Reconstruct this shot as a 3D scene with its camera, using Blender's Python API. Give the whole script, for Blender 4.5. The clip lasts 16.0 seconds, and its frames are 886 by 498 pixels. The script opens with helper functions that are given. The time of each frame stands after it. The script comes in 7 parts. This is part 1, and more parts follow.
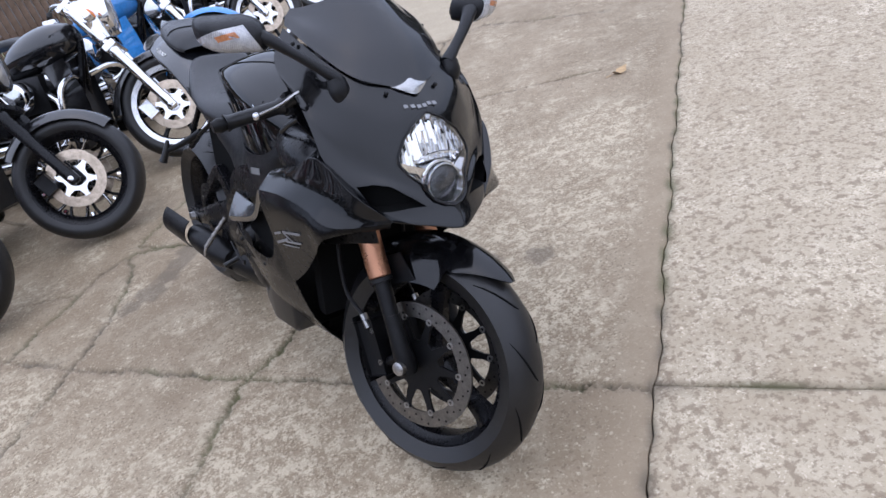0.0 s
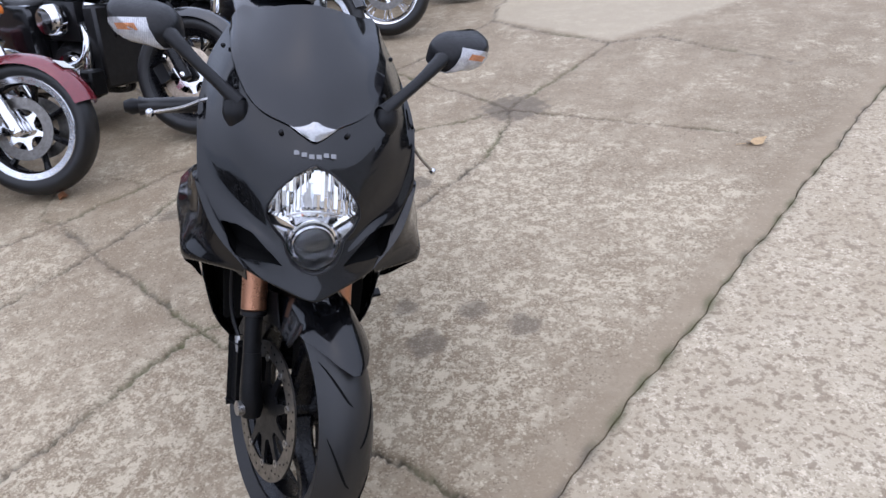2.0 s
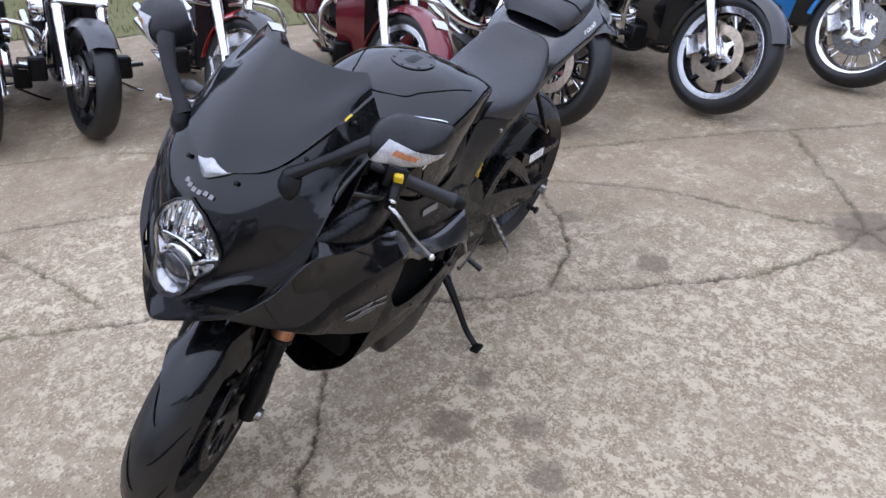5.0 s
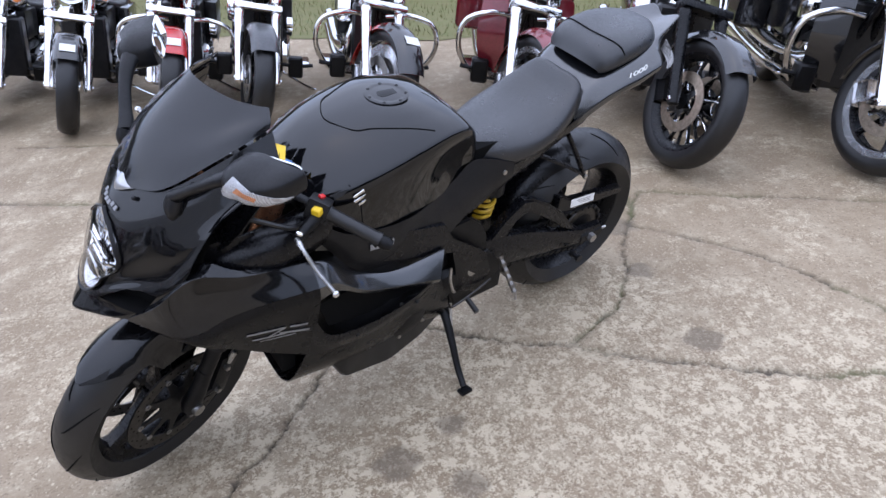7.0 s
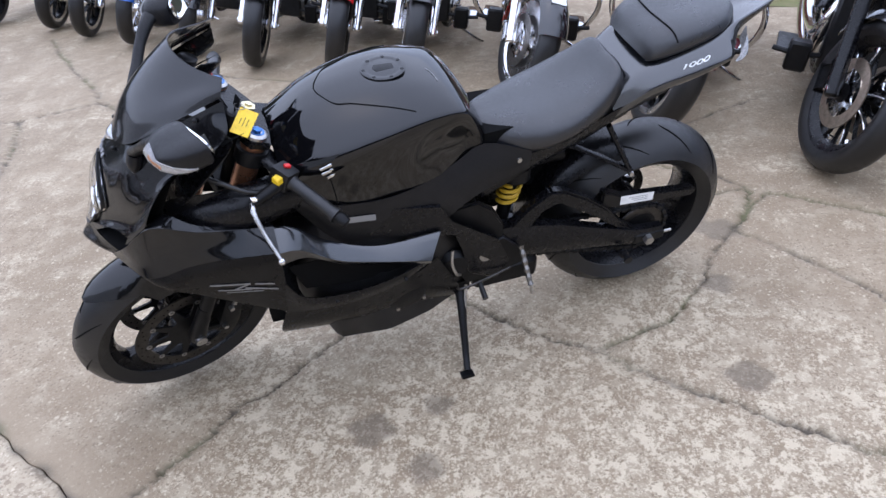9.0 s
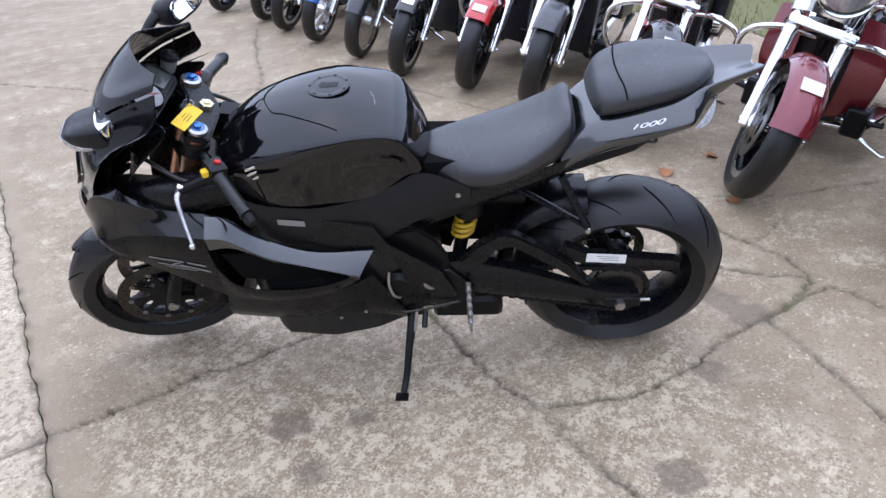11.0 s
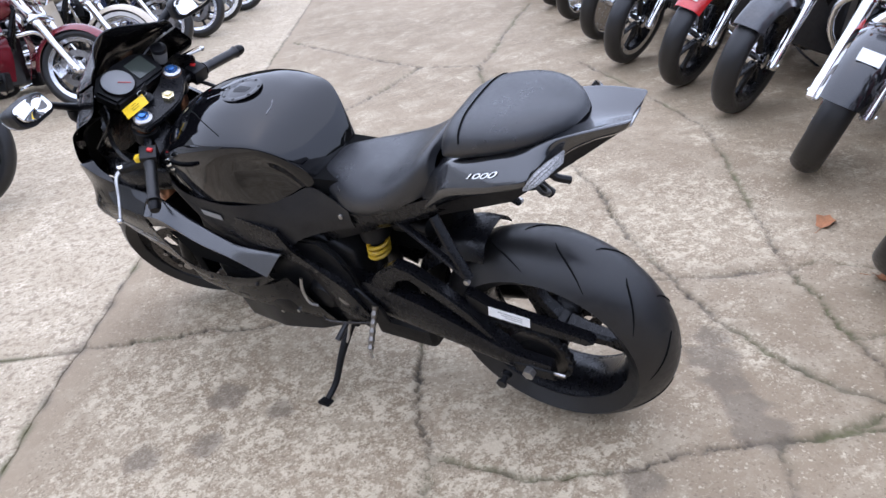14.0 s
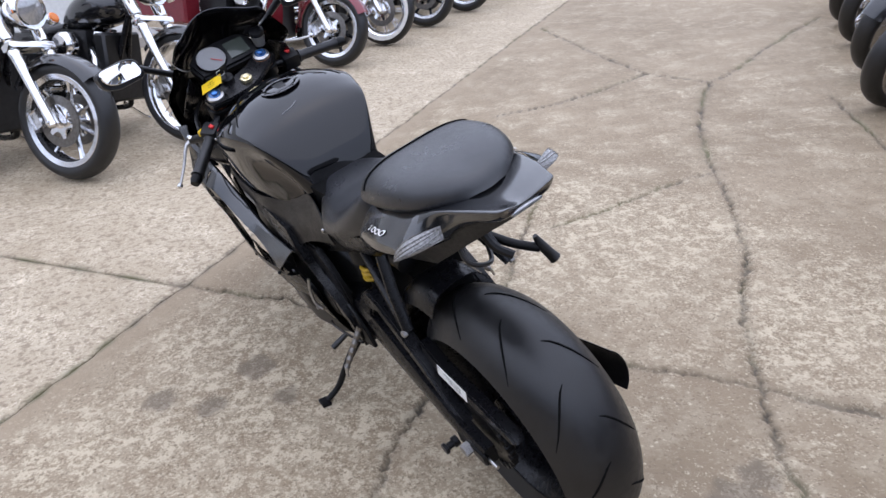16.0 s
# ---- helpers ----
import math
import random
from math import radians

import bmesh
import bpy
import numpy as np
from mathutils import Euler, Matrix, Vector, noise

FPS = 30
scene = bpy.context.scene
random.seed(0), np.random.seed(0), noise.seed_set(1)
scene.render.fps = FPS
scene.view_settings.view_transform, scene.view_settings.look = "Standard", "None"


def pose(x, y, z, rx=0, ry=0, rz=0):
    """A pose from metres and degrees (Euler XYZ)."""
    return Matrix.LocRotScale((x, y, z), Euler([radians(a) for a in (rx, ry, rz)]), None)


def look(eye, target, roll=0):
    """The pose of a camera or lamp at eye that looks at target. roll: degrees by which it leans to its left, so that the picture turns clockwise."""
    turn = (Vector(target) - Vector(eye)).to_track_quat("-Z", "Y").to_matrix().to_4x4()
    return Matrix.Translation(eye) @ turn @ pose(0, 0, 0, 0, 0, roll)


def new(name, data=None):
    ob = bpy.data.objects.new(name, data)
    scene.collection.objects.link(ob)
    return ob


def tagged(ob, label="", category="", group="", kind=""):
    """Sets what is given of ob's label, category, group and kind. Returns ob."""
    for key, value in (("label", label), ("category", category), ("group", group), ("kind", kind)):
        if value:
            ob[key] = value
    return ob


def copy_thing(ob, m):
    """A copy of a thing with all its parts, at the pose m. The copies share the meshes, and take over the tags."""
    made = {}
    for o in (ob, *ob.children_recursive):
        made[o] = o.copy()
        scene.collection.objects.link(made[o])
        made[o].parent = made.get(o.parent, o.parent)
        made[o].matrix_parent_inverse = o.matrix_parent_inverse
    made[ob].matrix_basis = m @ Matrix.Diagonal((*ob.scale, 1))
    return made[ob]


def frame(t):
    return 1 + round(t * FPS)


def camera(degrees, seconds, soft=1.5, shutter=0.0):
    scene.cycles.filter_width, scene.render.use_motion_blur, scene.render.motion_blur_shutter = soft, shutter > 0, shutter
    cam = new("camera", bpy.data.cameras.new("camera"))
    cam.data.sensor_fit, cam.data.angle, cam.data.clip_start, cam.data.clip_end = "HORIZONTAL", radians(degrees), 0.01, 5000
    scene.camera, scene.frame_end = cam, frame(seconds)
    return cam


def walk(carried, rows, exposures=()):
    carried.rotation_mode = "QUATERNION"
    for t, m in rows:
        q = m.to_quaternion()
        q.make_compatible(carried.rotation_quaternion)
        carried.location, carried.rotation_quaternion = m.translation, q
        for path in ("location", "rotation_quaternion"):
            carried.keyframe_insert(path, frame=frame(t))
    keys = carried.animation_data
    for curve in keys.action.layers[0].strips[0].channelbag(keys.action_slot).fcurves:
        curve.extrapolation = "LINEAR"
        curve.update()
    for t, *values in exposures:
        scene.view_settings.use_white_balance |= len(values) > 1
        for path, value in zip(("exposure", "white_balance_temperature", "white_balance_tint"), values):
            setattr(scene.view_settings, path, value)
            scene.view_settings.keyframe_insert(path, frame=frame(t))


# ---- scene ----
cam = camera(65.0, 16.0)
METRES, EYE, TILT, LEAN, TURN = 5.981, 1.3875, 0.0, 0.0, 0.0
ROWS = [
    (0.0, 0.0, 0.0, 0.0, -9.98, -32.91, 15.78),
    (0.5, 0.0195, 0.0214, 0.0015, -6.39, -32.64, 11.86),
    (1.0, 0.0507, 0.0307, 0.0019, -2.29, -33.28, 12.09),
    (1.5, 0.0876, 0.0328, 0.0047, 6.32, -32.17, 10.23),
    (2.0, 0.102, 0.0542, 0.0024, 13.31, -32.67, 6.22),
    (2.5, 0.1117, 0.0816, 0.0042, 19.3, -32.96, 2.29),
    (3.0, 0.1381, 0.1052, 0.0052, 27.81, -32.26, 2.08),
    (3.5, 0.1671, 0.127, 0.0059, 37.84, -30.8, 2.09),
    (6.0, 0.2231, 0.2654, 0.0036, 69.14, -31.54, 2.98),
    (6.5, 0.222, 0.2896, 0.0041, 72.62, -31.1, 2.3),
    (7.0, 0.2395, 0.3187, 0.0059, 80.9, -28.9, 4.12),
    (7.5, 0.2564, 0.3454, 0.0066, 87.81, -27.65, 5.17),
    (8.0, 0.2466, 0.368, 0.0066, 90.55, -27.86, 5.73),
    (8.5, 0.2349, 0.3921, 0.008, 95.24, -30.18, 5.96),
    (11.0, 0.1844, 0.5256, 0.003, 120.27, -28.55, 3.36),
    (11.5, 0.1682, 0.5536, 0.0027, 124.13, -28.28, 5.57),
    (12.0, 0.1383, 0.5627, 0.0001, 128.93, -29.88, 6.77),
    (12.5, 0.1129, 0.5737, 0.0009, 133.63, -31.75, 6.66),
    (13.0, 0.09, 0.6113, 0.0017, 142.24, -28.7, 8.07),
    (13.5, 0.0645, 0.6344, 0.0005, 146.91, -27.14, 8.82),
    (14.0, 0.0305, 0.6375, -0.0002, 149.21, -28.61, 6.44),
    (14.5, -0.0086, 0.6531, -0.0007, 154.51, -27.89, 6.69),
    (15.0, -0.0408, 0.6687, 0.0006, 163.19, -26.82, 6.09),
    (15.5, -0.0634, 0.6537, -0.0003, 169.5, -27.8, 5.25),
    (16.0, -0.088, 0.6422, -0.0002, 174.7, -27.8, 4.29),
]
walk(cam, [(t, pose(0, 0, EYE, TILT, LEAN, TURN) @ pose(METRES * x, METRES * y, METRES * z, 90 + pitch, roll, yaw)) for t, x, y, z, yaw, pitch, roll in ROWS],
     exposures=[(0.0, 0.62, 7000, 13), (3.5, 0.66, 7000, 13), (6.0, 0.76, 6850, 13), (7.0, 0.86, 6800, 13), (11.0, 0.97, 6750, 13), (12.5, 1.0, 6800, 13), (14.5, 0.98, 6950, 13), (16.0, 0.72, 7200, 13)])

# ---- light: bright overcast sky ----
world = bpy.data.worlds.new("overcast_sky")
scene.world = world
world.use_nodes = True
wn, wl = world.node_tree.nodes, world.node_tree.links
sky = wn.new("ShaderNodeTexSky")
sky.sky_type, sky.sun_disc = "NISHITA", False
sky.sun_elevation, sky.sun_rotation = radians(80), radians(150)
sky.air_density, sky.dust_density = 1.0, 0.6
grey = wn.new("ShaderNodeHueSaturation")
grey.inputs["Saturation"].default_value = 0.8
wl.new(sky.outputs[0], grey.inputs["Color"])
cloud = wn.new("ShaderNodeMix")
cloud.data_type = "RGBA"
cloud.inputs["Factor"].default_value = 0.85
cloud.inputs["B"].default_value = (2.12, 2.55, 3.65, 1)
wl.new(grey.outputs[0], cloud.inputs["A"])
# a cloudy sky is brighter overhead than at the horizon
wtc = wn.new("ShaderNodeTexCoord")
wsep = wn.new("ShaderNodeSeparateXYZ")
wl.new(wtc.outputs["Generated"], wsep.inputs[0])
wr = wn.new("ShaderNodeMapRange")
wr.inputs["From Min"].default_value, wr.inputs["From Max"].default_value = 0.0, 1.0
wr.inputs["To Min"].default_value, wr.inputs["To Max"].default_value = 1.4, 2.68
wl.new(wsep.outputs["Z"], wr.inputs["Value"])
wm = wn.new("ShaderNodeVectorMath")
wm.operation = "SCALE"
wl.new(cloud.outputs["Result"], wm.inputs[0])
wl.new(wr.outputs[0], wm.inputs["Scale"])
wl.new(wm.outputs[0], wn["Background"].inputs["Color"])
wn["Background"].inputs["Strength"].default_value = 0.162
sun = new("sun", bpy.data.lights.new("sun", "SUN"))
sun.data.energy, sun.data.angle, sun.data.color = 0.5, radians(140), (0.97, 0.98, 1.0)
sun.matrix_world = look((math.sin(radians(150)) * 1.4, math.cos(radians(150)) * 1.4, 8), (0, 0, 0))


# ---- materials ----
def mat(name, base, rough=0.5, metal=0.0, coat=0.0, vary=0.0, scale=20.0, bump=0.0, bump_scale=200.0, rough_vary=0.0, trans=0.0, spec=0.5, second=None, coord="Object"):
    m = bpy.data.materials.new(name)
    m.use_nodes = True
    n, l = m.node_tree.nodes, m.node_tree.links
    p = n["Principled BSDF"]
    p.inputs["Base Color"].default_value = (*base, 1)
    p.inputs["Roughness"].default_value = rough
    p.inputs["Metallic"].default_value = metal
    p.inputs["Coat Weight"].default_value = coat
    p.inputs["Specular IOR Level"].default_value = spec
    p.inputs["Coat Roughness"].default_value = 0.04
    p.inputs["Transmission Weight"].default_value = trans
    tc = n.new("ShaderNodeTexCoord")
    if vary or rough_vary or second:
        big = n.new("ShaderNodeTexNoise")
        big.inputs["Scale"].default_value, big.inputs["Detail"].default_value = scale, 6
        l.new(tc.outputs[coord], big.inputs["Vector"])
        fine = n.new("ShaderNodeTexNoise")
        fine.inputs["Scale"].default_value, fine.inputs["Detail"].default_value = scale * 7.3, 4
        l.new(tc.outputs[coord], fine.inputs["Vector"])
        add = n.new("ShaderNodeMath")
        add.operation = "ADD"
        l.new(big.outputs["Fac"], add.inputs[0])
        l.new(fine.outputs["Fac"], add.inputs[1])
        rg = n.new("ShaderNodeMapRange")
        rg.inputs["From Min"].default_value, rg.inputs["From Max"].default_value = 0.7, 1.3
        l.new(add.outputs[0], rg.inputs["Value"])
        mix = n.new("ShaderNodeMix")
        mix.data_type = "RGBA"
        other = second or tuple(c * (1 - vary) for c in base)
        mix.inputs["A"].default_value = (*[min(1, c * (1 + (0 if second else vary))) for c in base], 1)
        mix.inputs["B"].default_value = (*other, 1)
        l.new(rg.outputs[0], mix.inputs["Factor"])
        l.new(mix.outputs["Result"], p.inputs["Base Color"])
        if rough_vary:
            rr = n.new("ShaderNodeMapRange")
            rr.inputs["From Min"].default_value, rr.inputs["From Max"].default_value = 0.7, 1.3
            rr.inputs["To Min"].default_value, rr.inputs["To Max"].default_value = max(0, rough - rough_vary), min(1, rough + rough_vary)
            l.new(add.outputs[0], rr.inputs["Value"])
            l.new(rr.outputs[0], p.inputs["Roughness"])
    if bump:
        bn = n.new("ShaderNodeTexNoise")
        bn.inputs["Scale"].default_value, bn.inputs["Detail"].default_value = bump_scale, 3
        l.new(tc.outputs[coord], bn.inputs["Vector"])
        b = n.new("ShaderNodeBump")
        b.inputs["Strength"].default_value, b.inputs["Distance"].default_value = bump, 0.002
        l.new(bn.outputs["Fac"], b.inputs["Height"])
        l.new(b.outputs[0], p.inputs["Normal"])
    return m


def wet_paint(name, base, rough, drops=0.5):
    """Black lacquer with fine rain beads on it."""
    return bead(mat(name, base, rough, 0.0, 0.0, 0.3, 9.0, rough_vary=0.04), 330, drops)


def bead(m, scale, drops):
    n, l = m.node_tree.nodes, m.node_tree.links
    p = n["Principled BSDF"]
    tc = n.new("ShaderNodeTexCoord")
    v = n.new("ShaderNodeTexVoronoi")
    v.inputs["Scale"].default_value = scale
    v.inputs["Randomness"].default_value = 1.0
    l.new(tc.outputs["Object"], v.inputs["Vector"])
    r = n.new("ShaderNodeMapRange")
    r.inputs["From Min"].default_value, r.inputs["From Max"].default_value = 0.12, 0.3
    r.inputs["To Min"].default_value, r.inputs["To Max"].default_value = 1.0, 0.0
    l.new(v.outputs["Distance"], r.inputs["Value"])
    b = n.new("ShaderNodeBump")
    b.inputs["Strength"].default_value, b.inputs["Distance"].default_value = drops, 0.001
    l.new(r.outputs[0], b.inputs["Height"])
    l.new(b.outputs[0], p.inputs["Normal"])
    return m


BLACK = wet_paint("black_lacquer", (0.003, 0.003, 0.0036), 0.09, 0.25)
BLACK.node_tree.nodes["Principled BSDF"].inputs["Specular IOR Level"].default_value = 0.45
TANKBLACK = mat("black_tank_lacquer", (0.003, 0.003, 0.0036), 0.05, 0, 0.0, 0.3, 8, rough_vary=0.03, spec=0.5)
# one satin black twice: PANEL's sky sheen raised, SIDE's reflections cut to stay dark
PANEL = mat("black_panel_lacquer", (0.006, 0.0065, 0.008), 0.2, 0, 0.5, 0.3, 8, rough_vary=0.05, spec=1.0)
SIDE = mat("satin_black_dimmed_side", (0.004, 0.004, 0.0045), 0.26, 0, 0.0, 0.3, 8, rough_vary=0.05, spec=0.18)
SATIN = mat("satin_black_paint", (0.004, 0.004, 0.005), 0.28, 0, 0.0, 0.3, 14, rough_vary=0.08, spec=0.27)
CAST = mat("black_cast_metal", (0.005, 0.005, 0.0055), 0.4, 0.1, 0, 0.4, 30, 0.15, 300, 0.1, spec=0.22)
PLASTIC = mat("dull_black_plastic", (0.007, 0.007, 0.008), 0.4, 0, 0, 0.3, 25, 0.12, 500, 0.1, spec=0.27)
VINYL = mat("black_seat_vinyl", (0.011, 0.0118, 0.0142), 0.32, 0, 0, 0.25, 12, 0.25, 900, 0.06, spec=0.7)
RUBBER = mat("tyre_rubber", (0.006, 0.006, 0.007), 0.42, 0, 0, 0.5, 9, 0.1, 260, 0.12, second=(0.012, 0.0115, 0.011), spec=0.5)
SMOKE = mat("smoked_screen", (0.05, 0.05, 0.055), 0.09, 0, 0.0, trans=0.25)
SMOKE.node_tree.nodes["Principled BSDF"].inputs["Base Color"].default_value = (0.006, 0.006, 0.008, 1)
bead(SMOKE, 300, 0.35)
SMOKE.node_tree.nodes["Principled BSDF"].inputs["Specular IOR Level"].default_value = 0.6
STEEL = mat("brushed_steel", (0.42, 0.41, 0.4), 0.34, 1, 0, 0.25, 40, rough_vary=0.1)
DISC = mat("worn_brake_steel", (0.2, 0.187, 0.172), 0.38, 1, 0, 0.3, 60, rough_vary=0.1)
DARKDISC = mat("dark_brake_steel", (0.07, 0.066, 0.063), 0.42, 1, 0, 0.3, 60, rough_vary=0.1)
TANDISC = mat("rusty_brake_steel", (0.5, 0.41, 0.32), 0.4, 1, 0, 0.3, 50, rough_vary=0.1)
CHROME = mat("chrome", (0.78, 0.78, 0.79), 0.08, 1, 0, 0.1, 12, rough_vary=0.05)
ALLOY = mat("polished_alloy", (0.66, 0.66, 0.67), 0.22, 1, 0, 0.15, 25, rough_vary=0.08)
COPPER = mat("copper_fork_tube", (0.46, 0.22, 0.13), 0.3, 0.85, 0, 0.06, 40, rough_vary=0.05)
GOLD = mat("pale_gold_nut", (0.75, 0.66, 0.42), 0.3, 0.9)
BLUE_ANO = mat("blue_anodised", (0.05, 0.17, 0.42), 0.3, 0.8)
YELLOW = mat("yellow_plastic", (0.8, 0.52, 0.02), 0.45, 0, 0, 0.15, 40)
SPRING = mat("yellow_spring", (0.45, 0.28, 0.02), 0.4, 0, 0.1, 0.2, 50)
RED = mat("red_plastic", (0.6, 0.02, 0.02), 0.4)
ORANGE = mat("amber_lens", (0.75, 0.2, 0.04), 0.25)
WHITE = mat("white_sticker", (0.72, 0.72, 0.70), 0.5, 0, 0, 0.08, 60)
SILVER = mat("silver_decal", (0.2, 0.2, 0.205), 0.45)
GREYDECAL = mat("grey_decal", (0.22, 0.22, 0.22), 0.4, 0.2)
LENS = mat("clear_lens", (0.95, 0.95, 0.95), 0.03, 0, 0, trans=1.0)
LENS.node_tree.nodes["Principled BSDF"].inputs["IOR"].default_value = 1.25
FROST = mat("ribbed_clear_lens", (0.42, 0.42, 0.42), 0.12, 0.55, 0.5, 0.25, 70)


def ribbed(m, scale, strength):
    """Fine upright flutes moulded into a lens."""
    n, l = m.node_tree.nodes, m.node_tree.links
    tc, w, b = n.new("ShaderNodeTexCoord"), n.new("ShaderNodeTexWave"), n.new("ShaderNodeBump")
    w.bands_direction = "Y"
    w.inputs["Scale"].default_value, w.inputs["Distortion"].default_value, w.inputs["Detail"].default_value = scale, 0.6, 1
    b.inputs["Strength"].default_value, b.inputs["Distance"].default_value = strength, 0.003
    l.new(tc.outputs["Object"], w.inputs["Vector"])
    l.new(w.outputs["Fac"], b.inputs["Height"])
    l.new(b.outputs[0], n["Principled BSDF"].inputs["Normal"])
    return m


SIGNAL = ribbed(mat("fluted_signal_lens", (0.46, 0.46, 0.47), 0.16, 0.2, 0.4, 0.3, 60), 95, 0.4)
AMBER = ribbed(mat("amber_behind_flutes", (0.52, 0.2, 0.09), 0.2, 0.1, 0.4, 0.35, 60), 95, 0.4)
MIRROR = mat("mirror_glass", (0.85, 0.86, 0.87), 0.02, 1)
REFLECTOR = mat("headlamp_reflector", (0.86, 0.86, 0.86), 0.04, 1)
BACKPLATE = mat("headlamp_back", (0.5, 0.5, 0.51), 0.16, 1)
DIAL = mat("dial_face", (0.3, 0.3, 0.3), 0.4)
TAILLENS = mat("smoky_clear_lens", (0.24, 0.235, 0.23), 0.12, 0.3, 0.4, 0.7, 220)
LCD = mat("lcd_glass", (0.06, 0.07, 0.06), 0.12)
HOLE = mat("matt_black", (0.004, 0.004, 0.004), 0.9, spec=0.1)
PAINTS = {
    "black": mat("black_cruiser_paint", (0.01, 0.01, 0.011), 0.14, 0, 0.7, 0.2, 9),
    "grey": mat("dark_grey_cruiser_paint", (0.05, 0.052, 0.056), 0.3, 0.3, 0.5, 0.2, 9),
    "red": mat("red_cruiser_paint", (0.48, 0.02, 0.02), 0.2, 0, 0.8, 0.15, 9),
    "maroon": mat("maroon_cruiser_paint", (0.17, 0.014, 0.022), 0.18, 0.2, 0.8, 0.15, 9),
    "blue": mat("blue_cruiser_paint", (0.02, 0.09, 0.34), 0.2, 0.1, 0.8, 0.15, 9),
    "sky_blue": mat("bright_blue_cruiser_paint", (0.03, 0.25, 0.62), 0.22, 0, 0.8, 0.15, 9),
    "navy": mat("navy_cruiser_paint", (0.015, 0.025, 0.07), 0.2, 0.2, 0.8, 0.15, 9),
    "cream": mat("cream_cruiser_paint", (0.55, 0.47, 0.36), 0.25, 0, 0.7, 0.1, 9),
}
LEATHER = mat("black_leather", (0.016, 0.015, 0.015), 0.42, 0, 0, 0.3, 15, 0.3, 500, 0.1)
ENGINE = mat("black_engine_case", (0.02, 0.02, 0.021), 0.35, 0.5, 0, 0.3, 30)
WHITEWALL = mat("white_tyre_wall", (0.66, 0.64, 0.6), 0.6, 0, 0, 0.1, 30)


# ---- mesh helpers ----
def crom(p, n):
    """A smooth row of n points through the control points p."""
    p = np.asarray(p, float)
    k = len(p)
    q = np.vstack([2 * p[0] - p[1], p, 2 * p[-1] - p[-2]])
    out = []
    for u in np.linspace(0, k - 1, n):
        i = min(int(u), k - 2)
        t = u - i
        a, b, c, d = q[i], q[i + 1], q[i + 2], q[i + 3]
        out.append(0.5 * (2 * b + (c - a) * t + (2 * a - 5 * b + 4 * c - d) * t * t + (3 * b - a - 3 * c + d) * t ** 3))
    return np.array(out)


def chaikin(p, times=3):
    """Cuts the corners of a line, so that it keeps its flats and gets short round bends."""
    p = np.asarray(p, float)
    for _ in range(times):
        q = [p[0]]
        for a, b in zip(p, p[1:]):
            q += [a * 0.8 + b * 0.2, a * 0.2 + b * 0.8]
        p = np.array(q + [p[-1]])
    return p


def surface(rows, nu, nv, crisp=False):
    """A grid of points over a net of control points; crisp: the rows keep flats and tight bends."""
    def whole(row):
        """The row with its mirror image before it, where it starts on the middle plane."""
        row = np.asarray(row, float)
        return np.vstack([row[:0:-1] * np.array([1, -1, 1]), row]) if abs(row[0][1]) < 1e-9 and abs(row[1][1]) > 1e-9 else None

    def half(row):
        w = whole(row)
        if crisp:
            if w is None:
                return chaikin(row)
            c = chaikin(w)
            k = len(c) // 2
            return np.vstack([(c[k - 1] + c[k]) / 2 * np.array([1, 0, 1]), c[k:]])
        return crom(row, nv) if w is None else crom(w, 2 * nv - 1)[nv - 1:]

    r = np.array([half(row) for row in rows])
    if crisp == "all":
        return np.array([chaikin(r[:, j], 3) for j in range(r.shape[1])]).transpose(1, 0, 2)
    return np.array([crom(r[:, j], nu) for j in range(r.shape[1])]).transpose(1, 0, 2)


def grid_bm(g, bm=None, close_v=False):
    bm = bm or bmesh.new()
    vs = [[bm.verts.new(p) for p in row] for row in g]
    nv = len(g[0])
    for i in range(len(g) - 1):
        for j in range(nv if close_v else nv - 1):
            k = (j + 1) % nv
            try:
                bm.faces.new((vs[i][j], vs[i][k], vs[i + 1][k], vs[i + 1][j]))
            except ValueError:
                pass
    return bm


def cut_out(bm, outline, lowest):
    """Cuts a hole of the outline (y, z) through the faces ahead of x = lowest, with clean edges."""
    for (y0, z0), (y1, z1) in zip(outline, outline[1:] + outline[:1]):
        ring = [f for f in bm.faces if f.calc_center_median().x > lowest and min(v.co.y for v in f.verts) < max(y0, y1) + 0.004 and max(v.co.y for v in f.verts) > min(y0, y1) - 0.004
                and min(v.co.z for v in f.verts) < max(z0, z1) + 0.004 and max(v.co.z for v in f.verts) > min(z0, z1) - 0.004]
        geom = list({e for f in ring for e in f.edges}) + ring + list({v for f in ring for v in f.verts})
        bmesh.ops.bisect_plane(bm, geom=geom, dist=0.00002, plane_co=(0, y0, z0), plane_no=(0, z1 - z0, y0 - y1))
    gone = [f for f in bm.faces if f.calc_center_median().x > lowest and inside(f.calc_center_median().y, f.calc_center_median().z, outline)]
    bmesh.ops.delete(bm, geom=gone, context="FACES")
    return bm


def inside(y, z, poly):
    c = False
    for (a, b), (e, f) in zip(poly, poly[1:] + poly[:1]):
        if (b > z) != (f > z) and y < (e - a) * (z - b) / (f - b) + a:
            c = not c
    return c


def both(g):
    """A half surface and its mirror image, joined where y is 0 along the first column."""
    m = g[:, ::-1].copy()
    m[:, :, 1] *= -1
    return np.concatenate([m[:, :-1], g], axis=1)


def mirrored(g):
    m = g.copy()
    m[:, :, 1] *= -1
    return m[:, ::-1]


